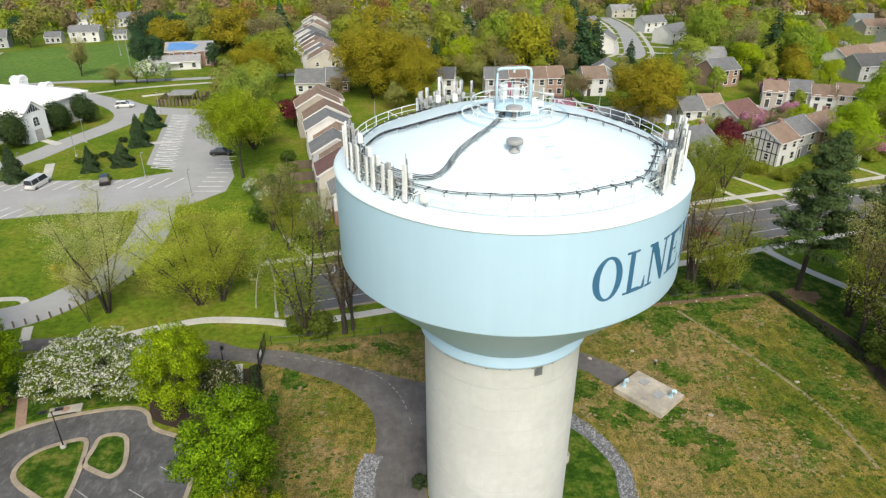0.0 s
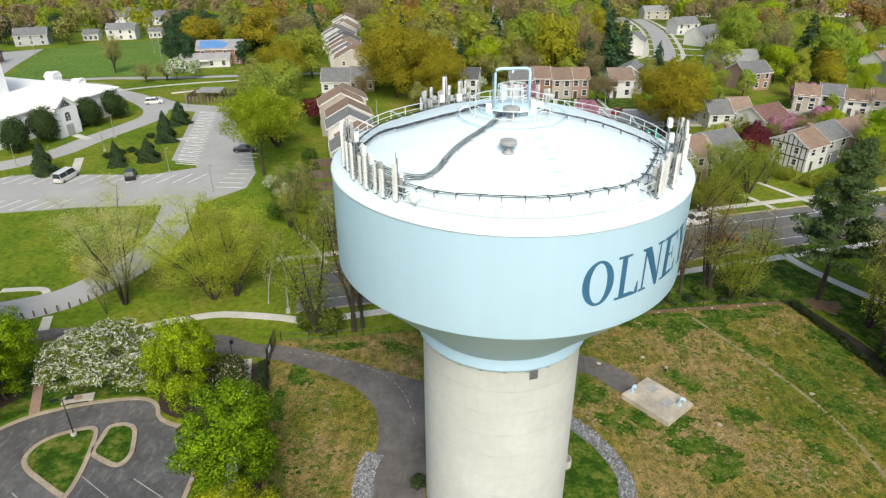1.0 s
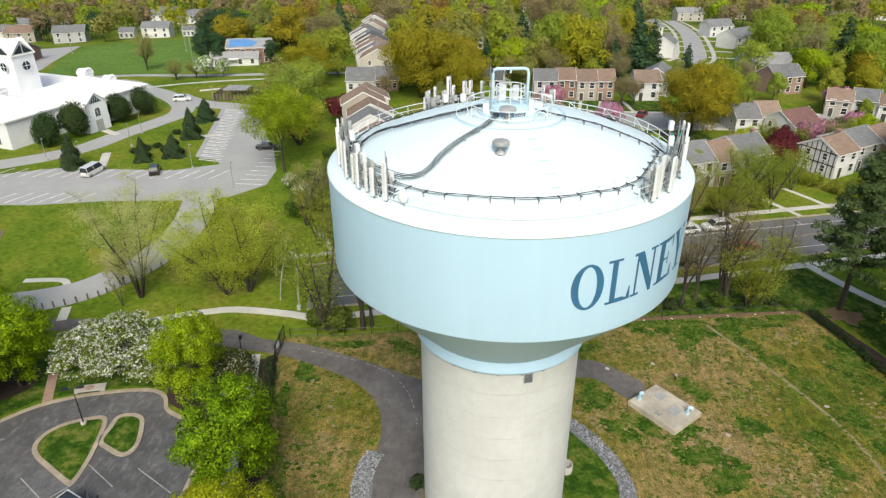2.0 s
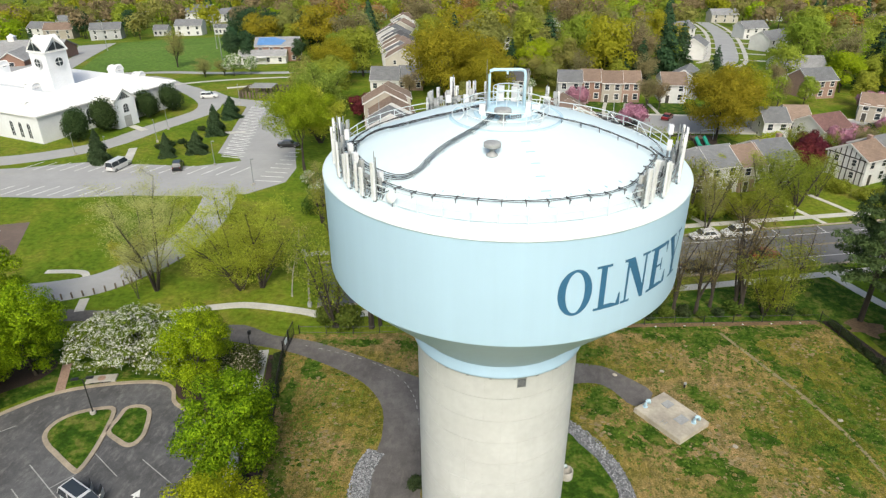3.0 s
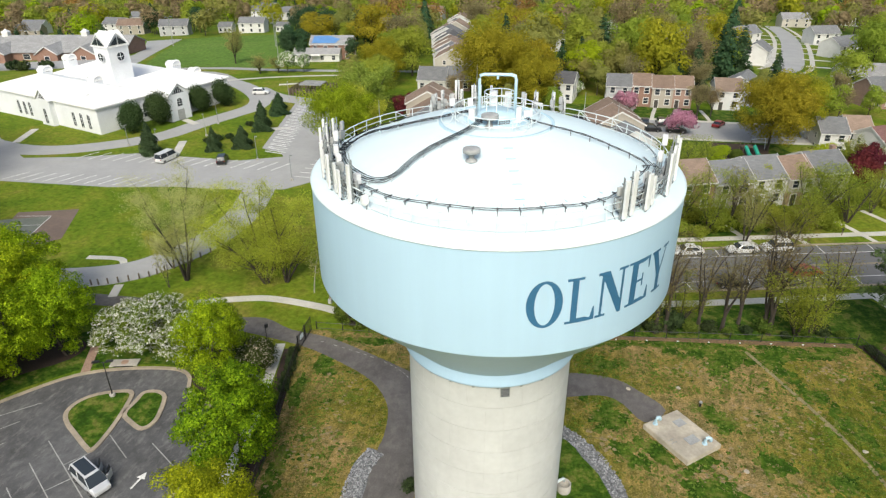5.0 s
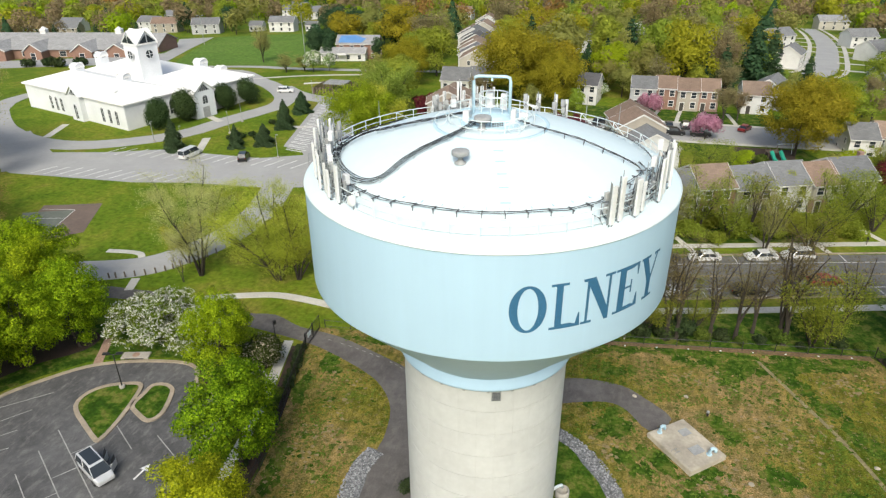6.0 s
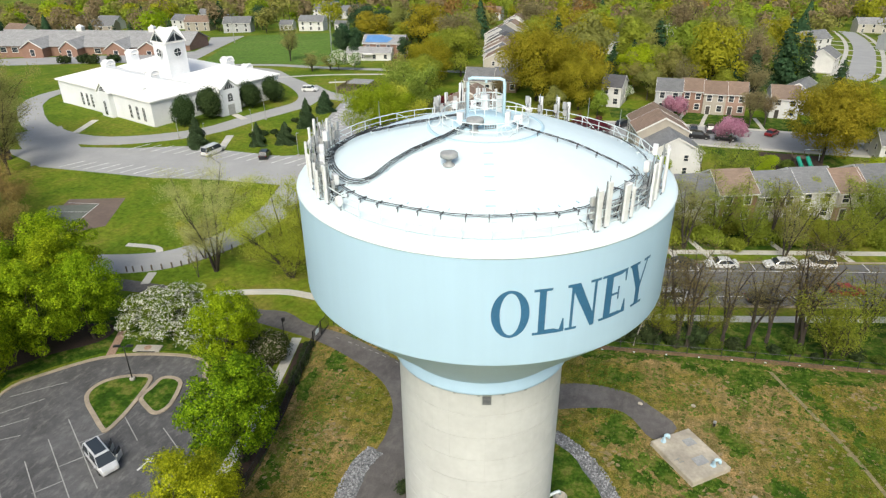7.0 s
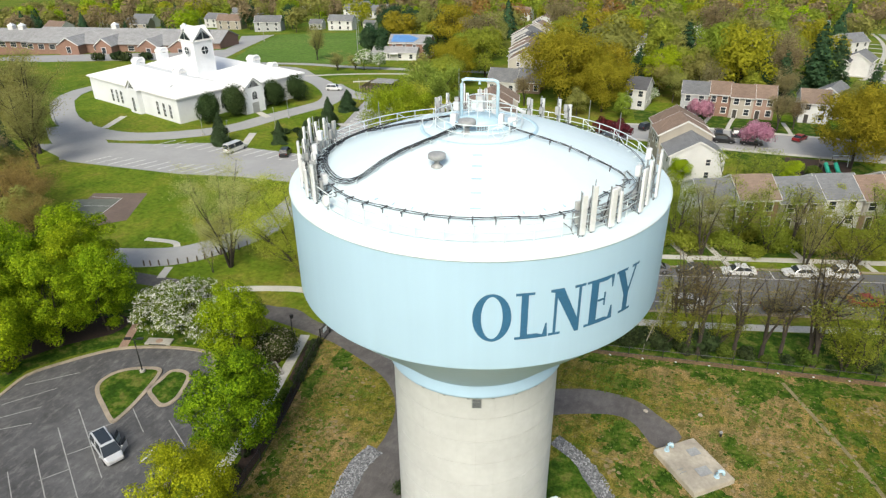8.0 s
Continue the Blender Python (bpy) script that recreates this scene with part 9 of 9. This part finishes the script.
# beyond the road
for x, y, s, k in ((25.0, 106.5, 0.9, "bare_lime"), (29.5, 104.5, 0.85, "bare_spring"), (37, 108, 0.85, "bare_lime"), (45.5, 110.5, 0.95, "bare_lime"), (41, 104, 0.75, "bare_lime"), (52.0, 113.5, 0.85, "bare_lime"), (20.5, 100.5, 0.8, "bare_a"), (33, 107, 0.75, "bare_b"), (48.5, 115.5, 0.8, "bare_lime"), (16.5, 104, 0.9, "bare_lime"), (24.2, 119.5, 0.95, "bare_lime"), (34.5, 101.5, 0.65, "bare_a"), (21.2, 112.8, 0.5, "conifer_b"), (15.0, 128.0, 0.42, "far_lime"), (28.5, 126, 0.75, "bare_lime"),
                   (57.0, 118.5, 0.65, "bare_spring"), (75, 118, 0.85, "bare_lime"), (82, 127, 0.9, "mid_lime"), (92, 137, 0.9, "bare_lime"), (68, 110, 0.8, "bare_spring"), (95, 128, 1.0, "mid_fresh"), (101, 150, 0.9, "mid_lime"), (103, 139, 0.85, "mid_yellow"), (112, 150, 0.9, "mid_yellow")):
    tree(k, x, y, s)
for x, y, s in ((58.0, 130.0, 1.1), (61.0, 135.5, 0.95), (63.0, 143.0, 0.8), (-3.0, 152.5, 0.75), (1.0, 150.0, 0.8), (72.5, 122.0, 0.3)):
    tree("mid_red", x, y, s)
for x, y, s in ((16.5, 172.5, 1.15), (28.8, 156.0, 1.25), (66.5, 184.0, 1.2), (70, 146.0, 1.05), (75, 151.5, 0.9), (86, 131.0, 1.15), (90.5, 136.0, 1.0), (84.5, 158.0, 0.9), (88, 176, 1.2)):
    tree("mid_pink", x, y, s)
tree("far_white", 77.5, 122.5, 0.35)
for x, y, s, k in ((-12, 166, 0.55, "far_olive"), (-1.5, 168, 0.5, "far_spring"), (9, 188, 0.7, "far_olive"), (18, 190, 0.75, "far_brown"), (27, 192, 0.7, "far_spring"), (35, 191, 0.7, "far_brown"), (4, 194, 0.8, "far_olive"), (-12, 195, 0.9, "far_spring"), (-22, 192, 0.8, "far_brown"), (50, 186, 0.7, "far_olive"), (10.5, 121, 0.5, "far_olive"), (34, 133, 0.45, "far_lime"), (29, 117, 0.6, "bare_lime"), (39, 122, 0.55, "far_spring"), (47, 127, 0.6, "far_olive"), (52, 134, 0.55, "far_lime")):
    tree(k, x, y, s)
for x, y, s in ((26.5, 108.5, 1.1), (31.5, 110.3, 0.9), (35, 110.5, 1.0), (39.5, 112.0, 1.1), (43.5, 113.5, 0.9), (22.5, 104.5, 1.2), (28, 102.5, 0.8), (47, 113, 1.0), (50.5, 116.8, 1.0), (18, 101.5, 1.2), (24.5, 103.0, 1.0), (31, 106.0, 1.3), (36, 106.5, 1.1), (40, 108.5, 1.3), (44, 109.0, 1.1), (48, 110.5, 1.2), (20, 105.5, 1.2), (14, 101.5, 1.1)):
    tree("olive_shrub", x, y, s)
for x, y, s in ((76.5, 124.0, 0.8), (80.0, 125.5, 0.9)):
    tree("yellow_shrub", x, y, s)
for x, y, s in ((78.5, 121.8, 0.6), (82.0, 124.2, 0.55)):
    tree("far_white", x, y, s * 0.6)
for x, y, s in ((91.5, 130.5, 1.1), (94.0, 134.5, 1.0), (97.5, 133.5, 0.9)):
    tree("mid_pink", x, y, s)
tree("shrub", 80, 124, 0.8)
for x, y, s, k in ((46.0, 149.0, 1.12, "mid_yellow"), (52.0, 160.0, 1.0, "mid_yellow"), (-19.0, 178.0, 1.4, "mid_yellow"), (-7.0, 173.0, 0.95, "mid_yellow"), (-13, 186, 0.9, "mid_yellow"), (-27, 172, 0.55, "far_brown"), (4.0, 186, 0.5, "far_white"), (33.5, 170.0, 0.6, "far_brown"), (37, 172.5, 0.5, "far_brown"), (24, 200, 1.15, "conifer_far"), (29, 207, 1.0, "conifer_far"), (14.5, 199, 0.95, "far_olive"), (44.5, 217, 1.2, "conifer_far"), (50, 222, 1.0, "conifer_far"), (36, 206, 1.0, "far_brown"), (57, 205, 0.7, "conifer_far"), (-2, 201, 0.75, "conifer_far"), (3, 207, 0.8, "conifer_far"), (-6, 199, 0.7, "conifer_far"), (62, 172, 0.8, "far_spring"), (103, 196, 0.9, "far_yellow"), (97, 200, 0.8, "far_spring"), (72, 140, 0.5, "far_brown")):
    tree(k, x, y, s)
for x, y, s in ((38.5, 141.5, 1.0), (45.5, 139.8, 0.9), (56, 137, 0.9), (80, 140, 1.0), (87, 144, 0.8), (27, 137, 0.8)):
    tree("shrub", x, y, s)

# scattered trees of the far neighbourhoods
KEEP += [(185, 300, 22, 0), (168, 262, 16, 0), (205, 350, 20, 0)]
ROADS_FAR = [[(53, 200), (72, 253), (80.5, 290), (90, 338), (96.5, 385), (100, 430)], [(215, 430), (190, 340), (172, 285), (160, 240), (146, 196)], [(-69, 205), (-152, 196)]]
FIELD = [(-95, 200), (-150, 196), (-170, 238), (-206, 286), (-172, 303), (-146, 314), (-115, 282), (-90, 222)]


def inside(x, y, poly):
    hit_ = False
    for (x0, y0), (x1, y1) in zip(poly, poly[1:] + poly[:1]):
        if (y0 > y) != (y1 > y) and x < (x1 - x0) * (y - y0) / (y1 - y0) + x0:
            hit_ = not hit_
    return hit_


def near_line(x, y, line):
    best = 1e9
    for (x0, y0), (x1, y1) in zip(line, line[1:]):
        dx, dy = x1 - x0, y1 - y0
        t = max(0, min(1, ((x - x0) * dx + (y - y0) * dy) / (dx * dx + dy * dy)))
        best = min(best, math.hypot(x - x0 - t * dx, y - y0 - t * dy))
    return best


def free(x, y, rng, size):
    if inside(x, y, FIELD) or any(near_line(x, y, l) < 8 + size for l in ROADS_FAR):
        return False
    for hx, hy, r, front in KEEP:
        dx, dy = x - hx, y - hy
        if dx * dx + dy * dy < (r + size * 0.3) ** 2:
            return False
        if front:                                   # keep the view of a house's front partly open
            d = math.hypot(hx - 8, hy - 4)
            ux, uy = (8 - hx) / d, (4 - hy) / d
            a, b = dx * ux + dy * uy, abs(dx * uy - dy * ux)
            if 0 < a < 62 and b < r * 0.85 and rng.random() > 0.08:
                return False
    return True


rng = random.Random(77)
MIXED = ["far_spring"] * 5 + ["far_spring_b"] * 4 + ["far_yellow"] * 4 + ["far_olive"] * 5 + ["far_brown"] * 3 + ["far_lime"] * 4 + ["conifer_far"] * 2 + ["far_white"] + ["far_red"]
spots = []
for _ in range(9000):
    d = math.sqrt(rng.uniform(188 ** 2, 285 ** 2))
    b = radians(rng.uniform(-38, 60))
    x, y = 8 - d * math.sin(b), 2 + d * math.cos(b)
    k = rng.choice(MIXED)
    s = rng.uniform(0.9, 1.5)
    if x < -60 and y < 245 or (x < -45 and y < 200) or (60 < x < 130 and y < 196) or (0 < x < 60 and y < 190):
        continue
    if any((x - a) ** 2 + (y - c) ** 2 < (4.6 * (s + e)) ** 2 for a, c, e in spots) or not free(x, y, rng, 5 * s):
        continue
    spots.append((x, y, s))
    tree(k, x, y, s, rng.uniform(0.85, 1.1))
    if len(spots) > 175:
        break

# the woods beyond, one sheet of crowns for each tone
def woods(kinds, n, seed):
    rng = random.Random(seed)
    nr = np.random.RandomState(seed)
    bag = {k: ([], [], [], []) for k in kinds}
    trunks = bmesh.new()
    placed = []
    tries = 0
    while len(placed) < n and tries < 60000:
        tries += 1
        d = math.sqrt(rng.uniform(280 ** 2, 660 ** 2))
        b = radians(rng.uniform(-42, 64))
        x, y = 8 - d * math.sin(b), 2 + d * math.cos(b)
        if any((x - a) ** 2 + (y - c) ** 2 < 165 for a, c in placed) or not free(x, y, rng, 8):
            continue
        placed.append((x, y))
        k = rng.choice(kinds)
        z0, high, wide = lie(x, y), rng.uniform(10, 17), rng.uniform(6.4, 10.0)
        m = 900 if d < 430 else 560
        if k == "dark":
            h = 1 - np.sqrt(nr.uniform(0, 1, m))
            a = nr.uniform(0, TAU, m)
            r = wide * 0.7 * (1 - h) * nr.uniform(0.6, 1, m)
            pos = np.stack([x + r * np.cos(a), y + r * np.sin(a), z0 + 0.8 + h * high], axis=1)
            nrm = np.stack([np.cos(a), np.sin(a), np.full(m, 0.8)], axis=1)
            soft = nrm
        else:
            cs = nr.normal(size=(14, 3))
            cs /= np.linalg.norm(cs, axis=1, keepdims=True)
            cs = cs * np.array([wide * 0.55, wide * 0.55, high * 0.24]) + np.array([x, y, z0 + high * 0.6])
            dd = nr.normal(size=(m, 3)) + np.array([0, 0, 0.8])
            dd /= np.linalg.norm(dd, axis=1, keepdims=True)
            pos = cs[nr.randint(0, 14, m)] + dd * wide * 0.36 * nr.uniform(0.7, 1.1, (m, 1))
            nrm = dd + nr.normal(size=(m, 3)) * 0.3 + np.array([0, 0, 0.5])
            soft = dd * 0.8 + (pos - np.array([x, y, z0 + high * 0.6])) / np.array([wide, wide, high * 0.5]) * 0.7 + np.array([0, 0, 0.25]) + nr.normal(size=(m, 3)) * 0.12
        for arr, v in zip(bag[k], (pos, nrm, nr.uniform(0.5, 1.0, m) * (0.76 if d < 430 else 1.0), soft)):
            arr.append(v)
        tube(trunks, [(x, y, z0 - 0.3), (x, y, z0 + high * 0.55)], [0.28, 0.12], 4, caps=False)
    for k, (p, q, s, w) in bag.items():
        if p:
            o = leaf_object("far_woods", None, LEAF["far_" + k], np.concatenate(p), np.concatenate(q), np.concatenate(s), soft=np.concatenate(w))
            tagged(o, f"distant trees in {'dark evergreen' if k == 'dark' else 'spring ' + k} foliage", "woods", kind="stuff")
    tagged(link(trunks, "far_trunks", M_BARK), "trunks of the distant trees", "woods", kind="stuff")


woods(("spring", "olive", "yellow", "brown", "lime", "olive", "brown", "spring", "brown", "lime", "yellow", "spring", "dark", "brown", "orange", "dark", "olive"), 760, 5)


# tufts of grass and straw over the meadow
def tufts(n, seed, material, label, low, high, green):
    nr = np.random.RandomState(seed)
    pts = []
    while len(pts) < n:
        x, y = nr.uniform(-20, 48), nr.uniform(18, 76)
        r = math.hypot(x - TX, y - TY)
        if not inside(x, y, SITE) or r < 13.2 or inside(x, y, DRIVE) or inside(x, y, [(18.2, 56), (21.8, 59.4), (26, 54.9), (22.2, 51.4)]):
            continue
        v = noise.noise((x * 0.16, y * 0.16, 3.0)) + 0.6 * noise.noise((x * 0.55, y * 0.55, 7.0))
        if (v > 0.12) == green or nr.uniform() < 0.12:
            pts.append((x, y))
    p = np.array(pts)
    k = 5
    a = nr.uniform(0, TAU, (n, k))
    off = nr.uniform(0.03, 0.2, (n, k))
    size = nr.uniform(low, high, (n, k))
    c = np.stack([p[:, :1] + np.cos(a) * off, p[:, 1:] + np.sin(a) * off, size * 0.45], axis=2).reshape(-1, 3)
    nrm = np.stack([np.cos(a), np.sin(a), np.full((n, k), 0.9)], axis=2).reshape(-1, 3)
    o = leaf_object("grass_tufts", None, material, c, nrm, size.reshape(-1), 1.0)
    return tagged(o, label, "grass", kind="stuff")


M_TUFT = foliage("tuft_grass", (0.07, 0.13, 0.016), (0.13, 0.19, 0.03), through_light=0.25, hue=0.01)
M_STRAW = foliage("straw_grass", (0.15, 0.125, 0.05), (0.24, 0.195, 0.09), through_light=0.2, hue=0.01)
tufts(6000, 3, M_TUFT, "green grass tufts in the thin meadow", 0.06, 0.15, True)
tufts(6000, 4, M_STRAW, "dry straw tufts in the thin meadow", 0.04, 0.1, False)
